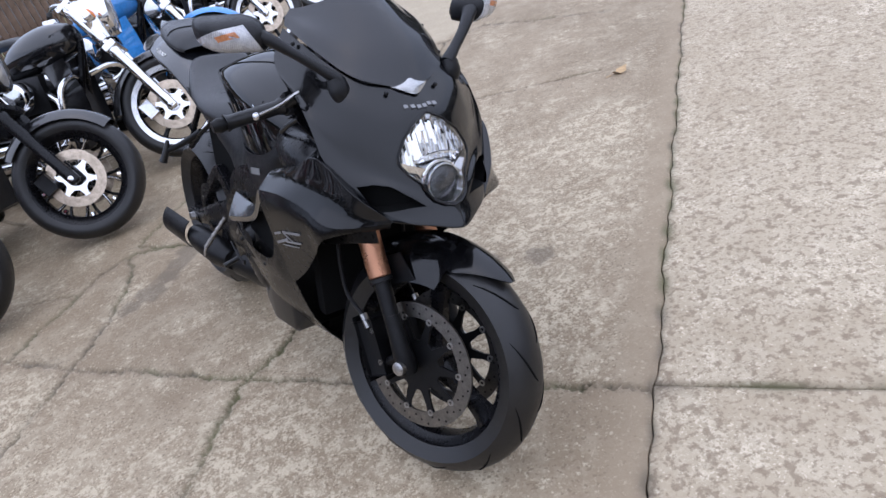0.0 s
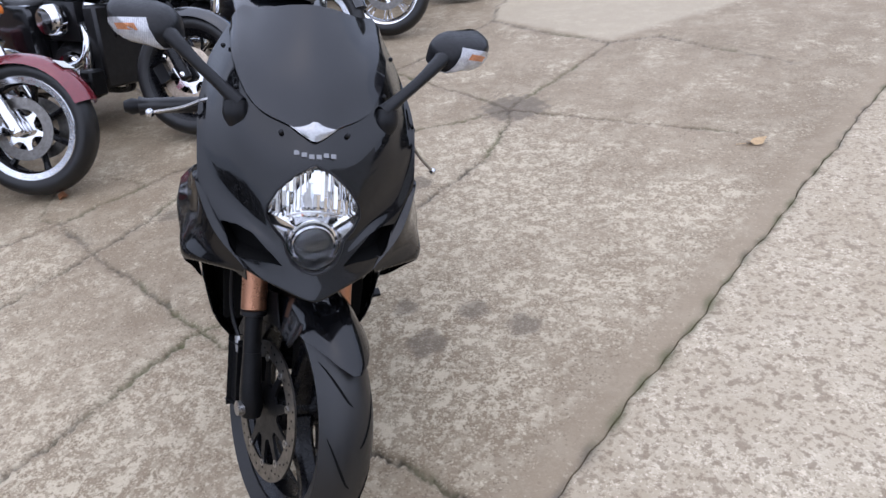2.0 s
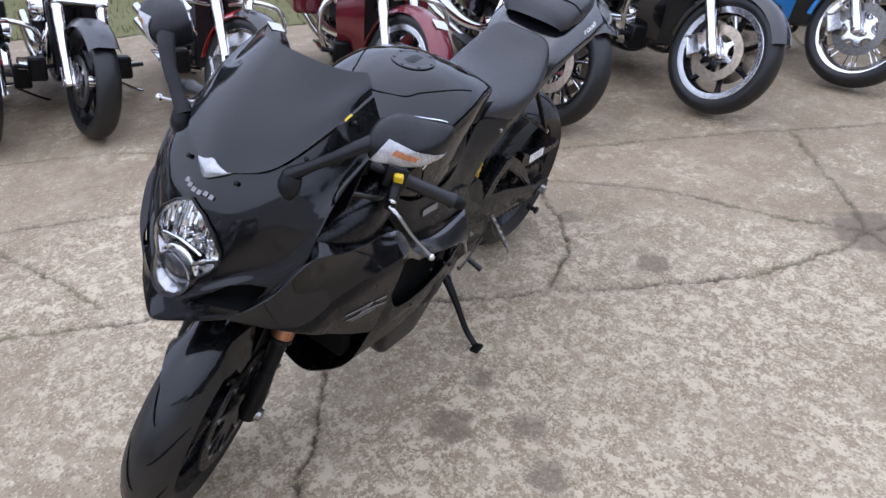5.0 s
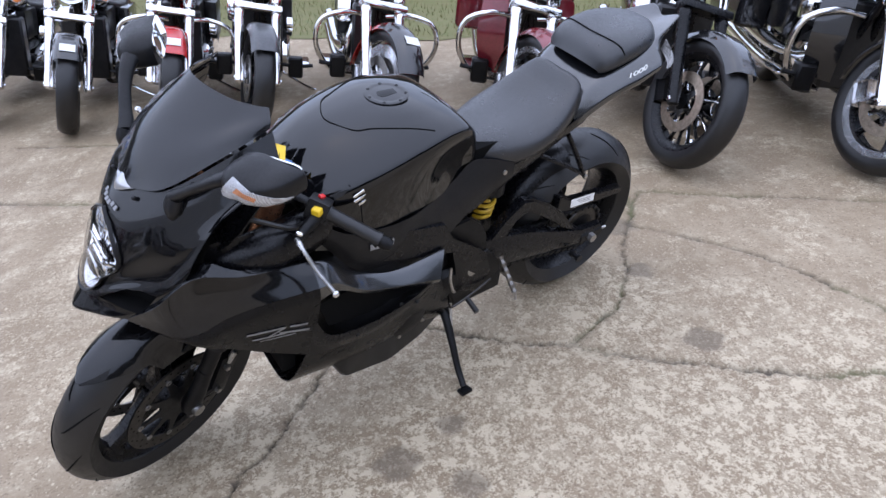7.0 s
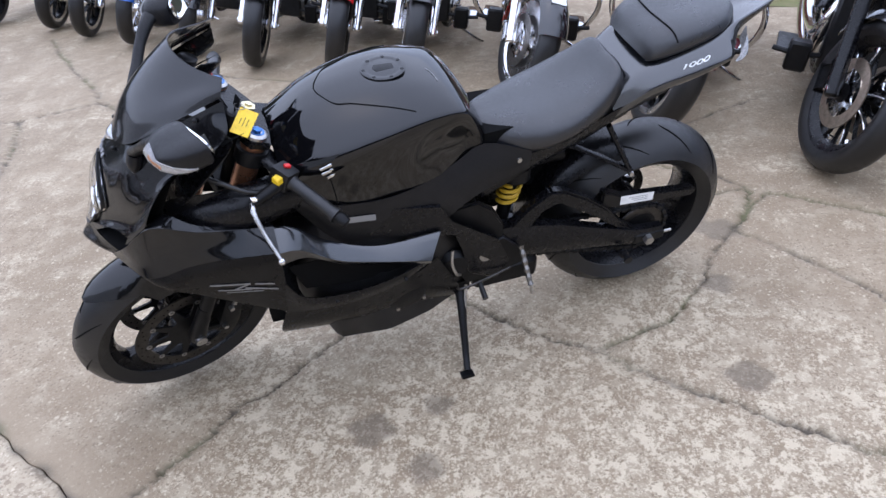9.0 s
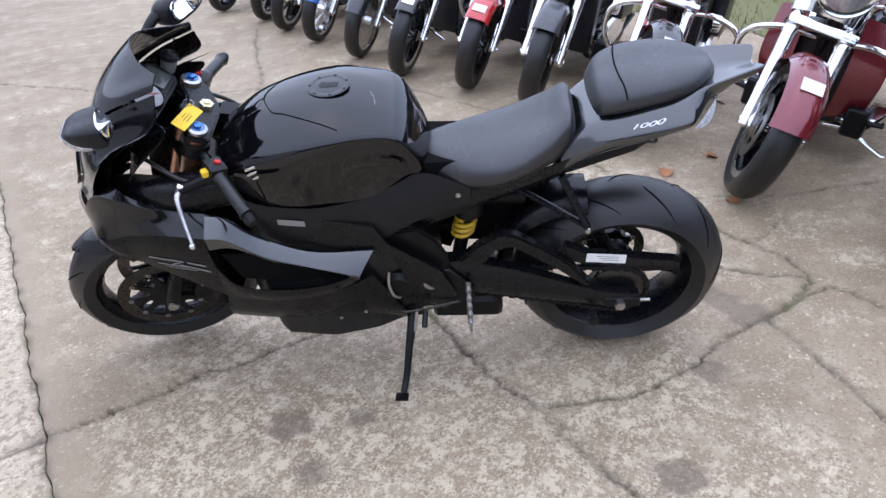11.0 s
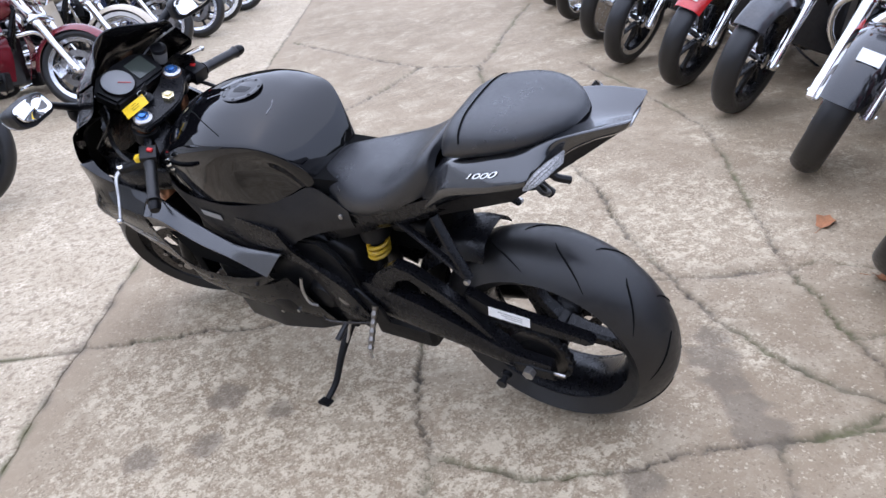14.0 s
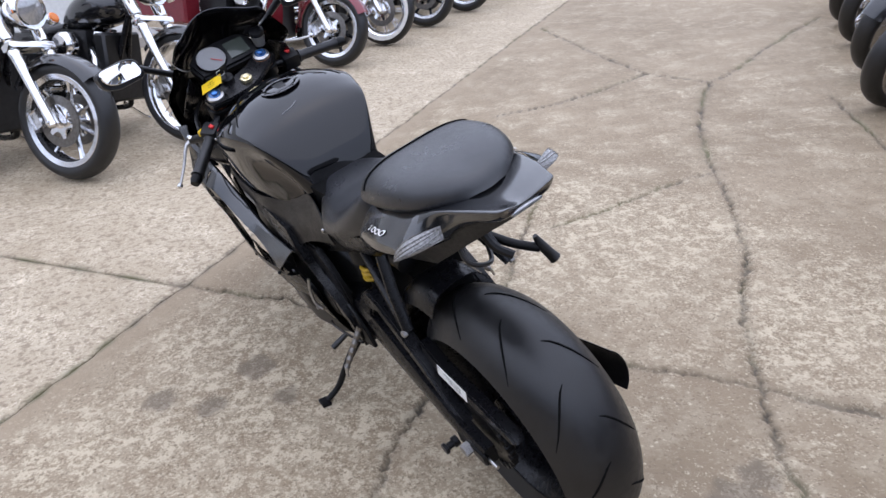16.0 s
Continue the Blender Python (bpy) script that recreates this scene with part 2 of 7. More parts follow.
def double_skin(bm, t):
    """Lines a sheet with a second one, t behind it."""
    bmesh.ops.remove_doubles(bm, verts=bm.verts, dist=0.0003)
    bmesh.ops.recalc_face_normals(bm, faces=bm.faces)
    mid = sum((v.co for v in bm.verts), Vector()) / len(bm.verts)
    if sum((f.calc_center_median() - Vector((0.9, 0, mid.z))).dot(f.normal) * f.calc_area() for f in bm.faces) < 0:
        bmesh.ops.reverse_faces(bm, faces=bm.faces[:])
    bm.normal_update()
    back = bm.copy()
    for v, w in zip(back.verts, bm.verts):
        v.co = w.co - w.normal * t
    bmesh.ops.reverse_faces(back, faces=back.faces[:])
    return join(bm, back)


def thicken(bm, t):
    """Gives a sheet thickness t, towards its back."""
    bmesh.ops.remove_doubles(bm, verts=bm.verts, dist=0.0004)
    bmesh.ops.recalc_face_normals(bm, faces=bm.faces)
    bmesh.ops.solidify(bm, geom=bm.faces[:], thickness=t)
    return bm


def ring_loft(rings, cap=True, bm=None):
    bm = bm or bmesh.new()
    vs = [[bm.verts.new(p) for p in r] for r in rings]
    n = len(rings[0])
    for a, b in zip(vs, vs[1:]):
        for j in range(n):
            bm.faces.new((a[j], a[(j + 1) % n], b[(j + 1) % n], b[j]))
    if cap:
        bm.faces.new(vs[0][::-1])
        bm.faces.new(vs[-1])
    return bm


def frames_along(path):
    path = [Vector(p) for p in path]
    up, out = None, []
    for i, p in enumerate(path):
        d = (path[min(i + 1, len(path) - 1)] - path[max(i - 1, 0)]).normalized()
        if up is None:
            up = Vector((0, 0, 1)) if abs(d.z) < 0.9 else Vector((1, 0, 0))
        side = d.cross(up).normalized()
        up = side.cross(d).normalized()
        out.append((p, side, up))
    return out


def tube(path, r, seg=10, smooth=0, flat=1.0, bm=None):
    """A round (or, by flat, oval) bar along a path; r one radius or one for each point."""
    if smooth:
        if not np.isscalar(r):
            r = list(np.interp(np.linspace(0, len(r) - 1, smooth), range(len(r)), r))
        path = crom(path, smooth)
    rs = [r] * len(path) if np.isscalar(r) else r
    rings = []
    for (p, s, u), q in zip(frames_along(path), rs):
        rings.append([p + s * math.cos(a) * q + u * math.sin(a) * q * flat for a in np.linspace(0, 2 * math.pi, seg, endpoint=False)])
    return ring_loft(rings, bm=bm)


def lathe(profile, seg=32, axis="y", at=(0, 0, 0), bm=None, closed=False):
    """Turns a profile of (radius, along) pairs about an axis through at."""
    bm = bm or bmesh.new()
    rows = []
    for rad, h in profile:
        row = []
        for a in np.linspace(0, 2 * math.pi, seg, endpoint=False):
            c, s = math.cos(a) * rad, math.sin(a) * rad
            v = {"y": (c, h, s), "x": (h, c, s), "z": (c, s, h)}[axis]
            row.append(bm.verts.new(Vector(v) + Vector(at)))
        rows.append(row)
    pairs = list(zip(rows, rows[1:])) + ([(rows[-1], rows[0])] if closed else [])
    for a, b in pairs:
        for j in range(seg):
            k = (j + 1) % seg
            bm.faces.new((a[j], a[k], b[k], b[j]))
    if not closed:
        for row in (rows[0], rows[-1]):
            bm.faces.new(row)
    return bm


def block(lo, hi, bevel=0.004, seg=2, bm=None, m=None):
    b = bmesh.new()
    bmesh.ops.create_cube(b, size=1)
    lo, hi = Vector(lo), Vector(hi)
    for v in b.verts:
        v.co = Vector([(lo[i] + hi[i]) / 2 + v.co[i] * (hi[i] - lo[i]) for i in range(3)])
    if bevel:
        bmesh.ops.bevel(b, geom=b.edges[:], offset=bevel, segments=seg, profile=0.7, affect="EDGES")
    if m is not None:
        bmesh.ops.transform(b, matrix=m, verts=b.verts)
    return join(bm, b) if bm else b


def join(a, b):
    """Adds the mesh b to a."""
    tmp = bpy.data.meshes.new("tmp")
    b.to_mesh(tmp)
    b.free()
    a.from_mesh(tmp)
    bpy.data.meshes.remove(tmp)
    return a


def plate(outline, thick, axis="y", at=0.0, bevel=0.003, seg=1):
    """A flat piece from an outline of pairs: (x, z) for axis y, (x, y) for z, (y, z) for x; centred on at."""
    b = bmesh.new()
    put = {"y": lambda p, h: (p[0], h, p[1]), "z": lambda p, h: (p[0], p[1], h), "x": lambda p, h: (h, p[0], p[1])}[axis]
    lo = [b.verts.new(put(p, at - thick / 2)) for p in outline]
    hi = [b.verts.new(put(p, at + thick / 2)) for p in outline]
    b.faces.new(lo[::-1])
    b.faces.new(hi)
    n = len(outline)
    for i in range(n):
        b.faces.new((lo[i], lo[(i + 1) % n], hi[(i + 1) % n], hi[i]))
    bmesh.ops.recalc_face_normals(b, faces=b.faces)
    if bevel:
        bmesh.ops.bevel(b, geom=[e for e in b.edges if e.calc_face_angle(0) > 0.6], offset=bevel, segments=seg, affect="EDGES")
    return b


def moved(bm, m):
    bmesh.ops.transform(bm, matrix=m, verts=bm.verts)
    return bm


def part(name, bm, material, parent=None, label="", sharp=38, m=None):
    """Links a bmesh as one mesh object under its thing or part."""
    bmesh.ops.remove_doubles(bm, verts=bm.verts, dist=0.00005)
    bmesh.ops.recalc_face_normals(bm, faces=bm.faces)
    if m is not None:
        bmesh.ops.transform(bm, matrix=m, verts=bm.verts)
    lim = radians(sharp)
    for e in bm.edges:
        e.smooth = e.calc_face_angle(0) < lim
    for f in bm.faces:
        f.smooth = True
    me = bpy.data.meshes.new(name)
    bm.to_mesh(me)
    bm.free()
    me.materials.append(material)
    ob = new(name, me)
    ob.parent = parent
    if label:
        ob["label"] = label
    return ob


def same(ob, parent, m):
    """Another object on the same mesh, under parent, at the pose m in its space."""
    o = new(ob.name.split(".")[0], ob.data)
    o.parent = parent
    o.matrix_basis = m
    if "label" in ob:
        o["label"] = ob["label"]
    return o


def thing(name, label, category, m=None, group=""):
    e = new(name)
    e.empty_display_size = 0.1
    tagged(e, label, category, group)
    if m is not None:
        e.matrix_world = m
    return e


# ---- the lot: old concrete with cracks and joints ----
JOINT = Vector((0.27, 1.0))
ALONG, ASIDE = Vector((0.4577, 0.8891)), Vector((-0.8891, 0.4577))
CRACKS = [  # width, then the line's corners
    (0.012, [(0.40, 1.285), (0.16, 1.40), (0.0, 1.46), (-0.42, 1.71), (-0.78, 1.90), (-1.08, 2.06), (-1.41, 2.23)]),
    (0.016, [(-0.91, 1.46), (-0.78, 1.85), (-0.60, 2.05), (-0.45, 2.30), (-0.36, 2.53), (-0.27, 2.66), (-0.15, 2.93), (-0.03, 3.2), (0.03, 3.66), (0.0, 3.79)]),
    (0.011, [(-0.36, 2.53), (-0.52, 2.74), (-0.74, 2.87), (-0.98, 2.95), (-1.12, 3.03)]),
    (0.016, [(-1.12, 3.03), (-1.3, 3.12), (-1.46, 3.14), (-1.42, 3.02), (-1.40, 2.91), (-1.41, 2.75), (-1.43, 2.56), (-1.52, 2.26), (-1.62, 1.97), (-1.84, 1.55), (-2.0, 1.03), (-2.1, 0.70)]),
    (0.022, [(-2.1, 0.70), (-2.3, 0.0), (-2.76, -0.88), (-2.98, -1.04), (-3.7, -1.8), (-4.61, -2.65)]),
    (0.012, [(-1.12, 3.03), (-0.92, 3.22), (-0.71, 3.43), (-0.31, 3.61), (0.0, 3.79)]),
    (0.014, [(-1.85, 2.53), (-1.92, 2.44), (-2.18, 2.1), (-2.49, 1.73), (-2.79, 1.31), (-3.05, 0.6), (-3.3, -0.3)]),
    (0.012, [(-1.85, 2.53), (-1.77, 2.71), (-1.67, 2.87), (-1.60, 3.04), (-1.46, 3.14)]),
    (0.006, [(-1.67, 2.90), (-1.74, 2.95), (-1.9, 2.97)]),
    (0.012, [(-1.17, 1.1), (-1.5, 0.95), (-1.8, 0.8), (-2.1, 0.70)]),
    (0.022, [(-2.11, -3.37), (-2.25, -2.2), (-2.43, -1.27), (-2.0, -0.95), (-1.58, -0.72), (-1.2, -0.6)]),
    (0.022, [(-2.43, -1.27), (-2.76, -0.88)]),
    (0.010, [(-1.41, 2.23), (-1.5, 2.3), (-1.61, 2.37)]),
    (0.028, [(-1.6, 2.365), (-1.68, 2.42), (-1.76, 2.47)]),
    (0.008, [(-1.76, 2.47), (-1.85, 2.53), (-1.99, 2.56), (-2.08, 2.69), (-2.2, 2.95)]),
    (0.013, [(-0.91, 1.46), (-1.05, 1.1), (-1.2, 0.7)]),
    (0.013, [(0.0, 3.79), (0.22, 4.3), (0.49, 4.89), (0.8, 4.98), (1.5, 4.4)]),
    (0.010, [(0.0, 3.79), (0.3, 3.7), (0.63, 3.61), (1.1, 3.5)]),
    (0.013, [(0.0, 3.79), (-0.3, 4.05), (-0.86, 4.43), (-1.16, 3.85), (-1.42, 3.2), (-1.12, 3.03)]),
    (0.013, [(-0.86, 4.43), (-0.6, 5.0), (-0.39, 5.52), (-0.43, 5.95), (-0.1, 7.0)]),
    (0.02, [(-0.39, 5.52), (0.1, 5.15), (0.49, 4.89)]),
    (0.012, [(-2.2, 2.95), (-2.6, 3.4)]),
]


def crack_field(xy):
    """How deep in a crack each point lies, 0 to 1, and how dirty the concrete is round it."""
    wob = np.stack([np.sin(xy[:, 1] * 31) * 0.005 + np.sin(xy[:, 1] * 83 + xy[:, 0] * 40) * 0.005 + np.sin(xy[:, 0] * 13 + 1) * 0.006,
                    np.sin(xy[:, 0] * 29 + 2) * 0.005 + np.sin(xy[:, 0] * 91 + xy[:, 1] * 37) * 0.005 + np.sin(xy[:, 1] * 11) * 0.006], 1)
    wob[:, 0] += np.sin(xy[:, 0] * 211 + xy[:, 1] * 157) * 0.004 + np.sin(xy[:, 1] * 5.3 + xy[:, 0] * 2) * 0.006
    wob[:, 1] += np.sin(xy[:, 0] * 173 - xy[:, 1] * 197) * 0.004 + np.sin(xy[:, 0] * 4.7 - xy[:, 1]) * 0.006
    q = xy + wob
    deep, dirt = np.zeros(len(q)), np.zeros(len(q))
    for w, line in CRACKS:
        p = np.array(line, float)
        near = np.full(len(q), 9.0)
        for a, b in zip(p, p[1:]):
            d = b - a
            t = np.clip(((q - a) @ d) / (d @ d), 0, 1)
            near = np.minimum(near, np.hypot(*(q - a - t[:, None] * d).T))
        width = w * (0.75 + 0.5 * np.sin(q[:, 0] * 9 + q[:, 1] * 7) ** 2)
        width = width * (0.78 + 0.3 * np.sin(q[:, 0] * 23 - q[:, 1] * 31) * np.sin(q[:, 0] * 41 + q[:, 1] * 19))
        filled = 0.72 + 0.28 * np.sin(q[:, 0] * 17 + 3 * q[:, 1]) * np.sin(q[:, 1] * 21 - q[:, 0] * 5)
        deep = np.maximum(deep, np.clip(1.7 - 2.0 * near / width, 0, 1) * filled)
        dirt = np.maximum(dirt, 0.32 * np.exp(-(near / (w * 1.7)) ** 2))
    return deep, dirt


def steps(lo, hi, fine_lo, fine_hi, d, most=0.03):
    """Grid lines: close together between fine_lo and fine_hi, wider and wider outside."""
    mid = list(np.arange(fine_lo, fine_hi, d))
    out, s, x = [], d, mid[-1]
    while x < hi:
        s = min(s * 1.05, most)
        x += s
        out.append(min(x, hi))
    inn, s, x = [], d, mid[0]
    while x > lo:
        s = min(s * 1.05, most)
        x -= s
        inn.append(max(x, lo))
    return np.array(inn[::-1] + mid + out)


def concrete(name, base, dark, pale, spots, crackdark=(0.045, 0.036, 0.025)):
    m = bpy.data.materials.new(name)
    m.use_nodes = True
    n, l = m.node_tree.nodes, m.node_tree.links
    p = n["Principled BSDF"]
    p.inputs["Roughness"].default_value = 0.72
    geo = n.new("ShaderNodeNewGeometry")

    def noise_tex(scale, detail=6, rough=0.55, lo=0.35, hi=0.65):
        t = n.new("ShaderNodeTexNoise")
        t.inputs["Scale"].default_value, t.inputs["Detail"].default_value, t.inputs["Roughness"].default_value = scale, detail, rough
        l.new(geo.outputs["Position"], t.inputs["Vector"])
        r = n.new("ShaderNodeMapRange")
        r.inputs["From Min"].default_value, r.inputs["From Max"].default_value = lo, hi
        l.new(t.outputs["Fac"], r.inputs["Value"])
        return r.outputs[0]

    def mixed(fac, a, b, amount=1.0):
        x = n.new("ShaderNodeMix")
        x.data_type = "RGBA"
        for sock, v in (("A", a), ("B", b)):
            if isinstance(v, tuple):
                x.inputs[sock].default_value = (*v, 1)
            else:
                l.new(v, x.inputs[sock])
        if amount != 1.0:
            k = n.new("ShaderNodeMath")
            k.operation = "MULTIPLY"
            k.inputs[1].default_value = amount
            l.new(fac, k.inputs[0])
            fac = k.outputs[0]
        l.new(fac, x.inputs["Factor"])
        return x.outputs["Result"]

    def maths(op, a, b):
        x = n.new("ShaderNodeMath")
        x.operation, x.use_clamp = op, True
        for k, v in enumerate((a, b)):
            if isinstance(v, float):
                x.inputs[k].default_value = v
            else:
                l.new(v, x.inputs[k])
        return x.outputs[0]

    def chips(scale, share):
        """Small angular stones: the share of them that shows is given by a mask."""
        v = n.new("ShaderNodeTexVoronoi")
        v.inputs["Scale"].default_value = scale
        warp = n.new("ShaderNodeTexNoise")
        warp.inputs["Scale"].default_value, warp.inputs["Detail"].default_value = scale * 1.3, 3
        l.new(geo.outputs["Position"], warp.inputs["Vector"])
        add = n.new("ShaderNodeMixRGB")
        add.blend_type = "LINEAR_LIGHT"
        add.inputs["Fac"].default_value = 0.9 / scale
        l.new(geo.outputs["Position"], add.inputs[1])
        l.new(warp.outputs["Color"], add.inputs[2])
        l.new(add.outputs[0], v.inputs["Vector"])
        sep = n.new("ShaderNodeSeparateColor")
        l.new(v.outputs["Color"], sep.inputs[0])
        return maths("LESS_THAN", sep.outputs[0], share), sep.outputs[1]

    worn_at = n.new("ShaderNodeAttribute")
    worn_at.attribute_name = "worn"
    plain = n.new("ShaderNodeAttribute")
    plain.attribute_name = "trowelled"
    open_skin = maths("SUBTRACT", 1.0, plain.outputs["Fac"])
    c = mixed(noise_tex(0.9, 5, 0.6, 0.36, 0.62), base, dark)
    c = mixed(noise_tex(4.2, 9, 0.7, 0.46, 0.62), c, dark, 0.5)
    c = mixed(noise_tex(6.0, 8, 0.68, 0.47, 0.66), c, pale, 0.45)
    patch = maths("MULTIPLY", maths("ADD", noise_tex(3.1, 8, 0.72, 0.5, 0.66), worn_at.outputs["Fac"]), open_skin)
    c = mixed(noise_tex(70, 5, 0.75, 0.56, 0.6), c, pale, 0.3)
    c = mixed(noise_tex(130, 3, 0.6, 0.58, 0.63), c, dark, 0.5)
    light = tuple(min(0.75, q * 1.14) for q in pale)
    for scale, lo, hi in ((16, 0.53, 0.555), (34, 0.53, 0.555)):
        c = mixed(maths("MULTIPLY", noise_tex(scale, 12, 0.7, lo, hi), patch), c, light, 0.85)
    c = mixed(noise_tex(17, 10, 0.7, 0.55, 0.585), c, dark, 0.55)
    for scale, most in ((120.0, 0.1), (230.0, 0.14)):
        few, hue = chips(scale, maths("ADD", maths("MULTIPLY", patch, most), 0.015))
        c = mixed(maths("MULTIPLY", few, maths("ADD", maths("MULTIPLY", hue, 0.5), 0.45)), c, light, 0.9)
    few, hue = chips(150.0, maths("MULTIPLY", open_skin, 0.07))
    c = mixed(few, c, tuple(q * 0.8 for q in dark), 0.75)
    if spots:
        c = mixed(noise_tex(27, 6, 0.62, 0.545, 0.59), c, spots, 0.78)
        c = mixed(noise_tex(58, 5, 0.62, 0.555, 0.6), c, spots, 0.75)
    c = mixed(plain.outputs["Fac"], c, base, 0.6)
    old = n.new("ShaderNodeAttribute")
    old.attribute_name = "bleached"
    c = mixed(old.outputs["Fac"], c, pale, 0.6)
    at = n.new("ShaderNodeAttribute")
    at.attribute_name = "dirt"
    c = mixed(at.outputs["Fac"], c, crackdark, 0.92)
    moss = noise_tex(1.9, 3, 0.5, 0.48, 0.58)
    mm = n.new("ShaderNodeMath")
    mm.operation = "MULTIPLY"
    l.new(moss, mm.inputs[0])
    l.new(at.outputs["Fac"], mm.inputs[1])
    c = mixed(mm.outputs[0], c, (0.125, 0.125, 0.04), 0.75)
    st = n.new("ShaderNodeAttribute")
    st.attribute_name = "oil"
    c = mixed(st.outputs["Fac"], c, (0.115, 0.088, 0.06), 0.8)
    l.new(c, p.inputs["Base Color"])
    b = n.new("ShaderNodeBump")
    b.inputs["Strength"].default_value, b.inputs["Distance"].default_value = 0.5, 0.004
    l.new(noise_tex(75, 5, 0.7, 0.3, 0.7), b.inputs["Height"])
    l.new(b.outputs[0], p.inputs["Normal"])
    return m


TAN = concrete("tan_worn_concrete", (0.328, 0.25, 0.163), (0.238, 0.175, 0.108), (0.482, 0.40, 0.28), None)
PALE = concrete("pale_spotted_concrete", (0.492, 0.402, 0.282), (0.405, 0.32, 0.215), (0.61, 0.52, 0.385), (0.255, 0.19, 0.124))
DIRT = mat("dirt", (0.05, 0.042, 0.034), 0.95, 0, 0, 0.4, 30, 0.6, 120)
STAINS = [(0.03, 1.9, 0.06), (0.14, 2.08, 0.045), (-0.09, 2.07, 0.04), (-1.34, 2.62, 0.05), (-1.27, 2.69, 0.07), (-1.2, 2.79, 0.06), (-1.17, 2.89, 0.06), (-1.12, 2.98, 0.07), (0.02, 3.82, 0.16), (-0.28, 2.95, 0.06), (-0.75, 2.92, 0.05), (0.32, 2.02, 0.05)]
WORN = [(0.0, 2.1, 0.5), (-0.5, 2.6, 0.35), (0.12, 1.75, 0.35), (-0.2, 1.5, 0.3), (0.05, 2.75, 0.55), (0.35, 2.2, 0.4), (-0.3, 2.2, 0.4), (-0.75, 1.35, 0.5), (0.1, 3.2, 0.45), (0.75, 2.75, 0.35), (-1.4, 1.2, 0.6), (-1.9, 2.0, 0.4)]


def slab(name, ss, ws, material, label, cracked=True):
    S, W = np.meshgrid(ss, ws, indexing="ij")
    ragged = W + (0.005 * np.sin(S * 9) + 0.004 * np.sin(S * 23 + 1) + 0.0025 * np.sin(S * 61 + 2)) * np.exp(-np.abs(W) / 0.12)
    x = JOINT.x + ALONG.x * S + ASIDE.x * ragged
    y = JOINT.y + ALONG.y * S + ASIDE.y * ragged
    xy = np.stack([x.ravel(), y.ravel()], 1)
    deep, dirt = crack_field(xy) if cracked else (np.zeros(len(xy)), np.zeros(len(xy)))
    oil = np.zeros(len(xy))
    for a, b, r in STAINS:
        d = np.hypot(xy[:, 0] - a, xy[:, 1] - b) / r + 0.25 * np.sin(xy[:, 0] * 70) * np.sin(xy[:, 1] * 57)
        oil = np.maximum(oil, np.clip((1.25 - d) * 2.5, 0, 1) * (0.75 if r < 0.1 else 0.9))
    worn = np.zeros(len(xy))
    for a, b, r in WORN:
        d = np.hypot(xy[:, 0] - a, xy[:, 1] - b) / r + 0.2 * np.sin(xy[:, 0] * 7 + a) * np.sin(xy[:, 1] * 6) + 0.12 * np.sin(xy[:, 0] * 19) * np.sin(xy[:, 1] * 23)
        worn = np.maximum(worn, np.clip(1.35 - d, 0, 1))
    trowelled = np.exp(-(np.abs(W) / 0.10) ** 4).ravel() * (0.0 if not cracked else 0.9)
    beyond = np.where(xy[:, 0] < 0.49, xy[:, 1] - (4.89 - 0.72 * (xy[:, 0] - 0.49)), (xy[:, 1] - 4.89 - 0.94 * (xy[:, 0] - 0.49)) * 0.7)
    bleached = np.clip(beyond * 12, 0, 1) * np.clip((xy[:, 0] + 0.45) * 12, 0, 1) * (1.0 if cracked else 0.0)
    edge = np.minimum(np.minimum(S - ss[0], ss[-1] - S), np.minimum(W - ws[0], ws[-1] - W)).ravel()
    z = -0.016 * deep + 0.0015 * np.sin(xy[:, 0] * 2.1) * np.sin(xy[:, 1] * 1.7) - 0.004 * np.exp(-edge / 0.006) - 0.0015
    a, b = len(ss), len(ws)
    verts = np.column_stack([xy, z])
    idx = np.arange(a * b).reshape(a, b)
    f = np.stack([idx[:-1, :-1], idx[1:, :-1], idx[1:, 1:], idx[:-1, 1:]], -1).reshape(-1, 4)
    # skirt round the edge, so that the slab has thickness
    rim = np.concatenate([idx[0, :], idx[1:, -1], idx[-1, -2::-1], idx[-2:0:-1, 0]])
    low = verts[rim].copy()
    low[:, 2] = -0.05
    li = np.arange(len(rim)) + len(verts)
    f = np.vstack([f, np.stack([rim, np.roll(rim, -1), np.roll(li, -1), li], -1)])
    verts = np.vstack([verts, low])
    me = bpy.data.meshes.new(name)
    me.vertices.add(len(verts))
    me.vertices.foreach_set("co", verts.ravel())
    me.loops.add(len(f) * 4)
    me.loops.foreach_set("vertex_index", f.ravel().astype(np.int32))
    me.polygons.add(len(f))
    me.polygons.foreach_set("loop_start", np.arange(0, len(f) * 4, 4, dtype=np.int32))
    me.update(calc_edges=True)
    edge_dirt = np.exp(-(edge / (0.012 + 0.008 * np.sin(xy[:, 0] * 19) * np.sin(xy[:, 1] * 11))) ** 2) * (0.42 + 0.26 * np.sin(xy[:, 0] * 37 + xy[:, 1] * 29))
    for key, v in (("dirt", np.maximum(np.maximum(dirt * 0.55, deep), edge_dirt)), ("oil", oil), ("worn", worn), ("trowelled", trowelled), ("bleached", bleached)):
        att = me.attributes.new(key, "FLOAT", "POINT")
        att.data.foreach_set("value", np.concatenate([v, np.ones(len(rim)) * (key == "dirt")]).astype(np.float32))
    me.materials.append(material)
    me.shade_smooth()
    return tagged(new(name, me), label, "pavement", kind="structure")


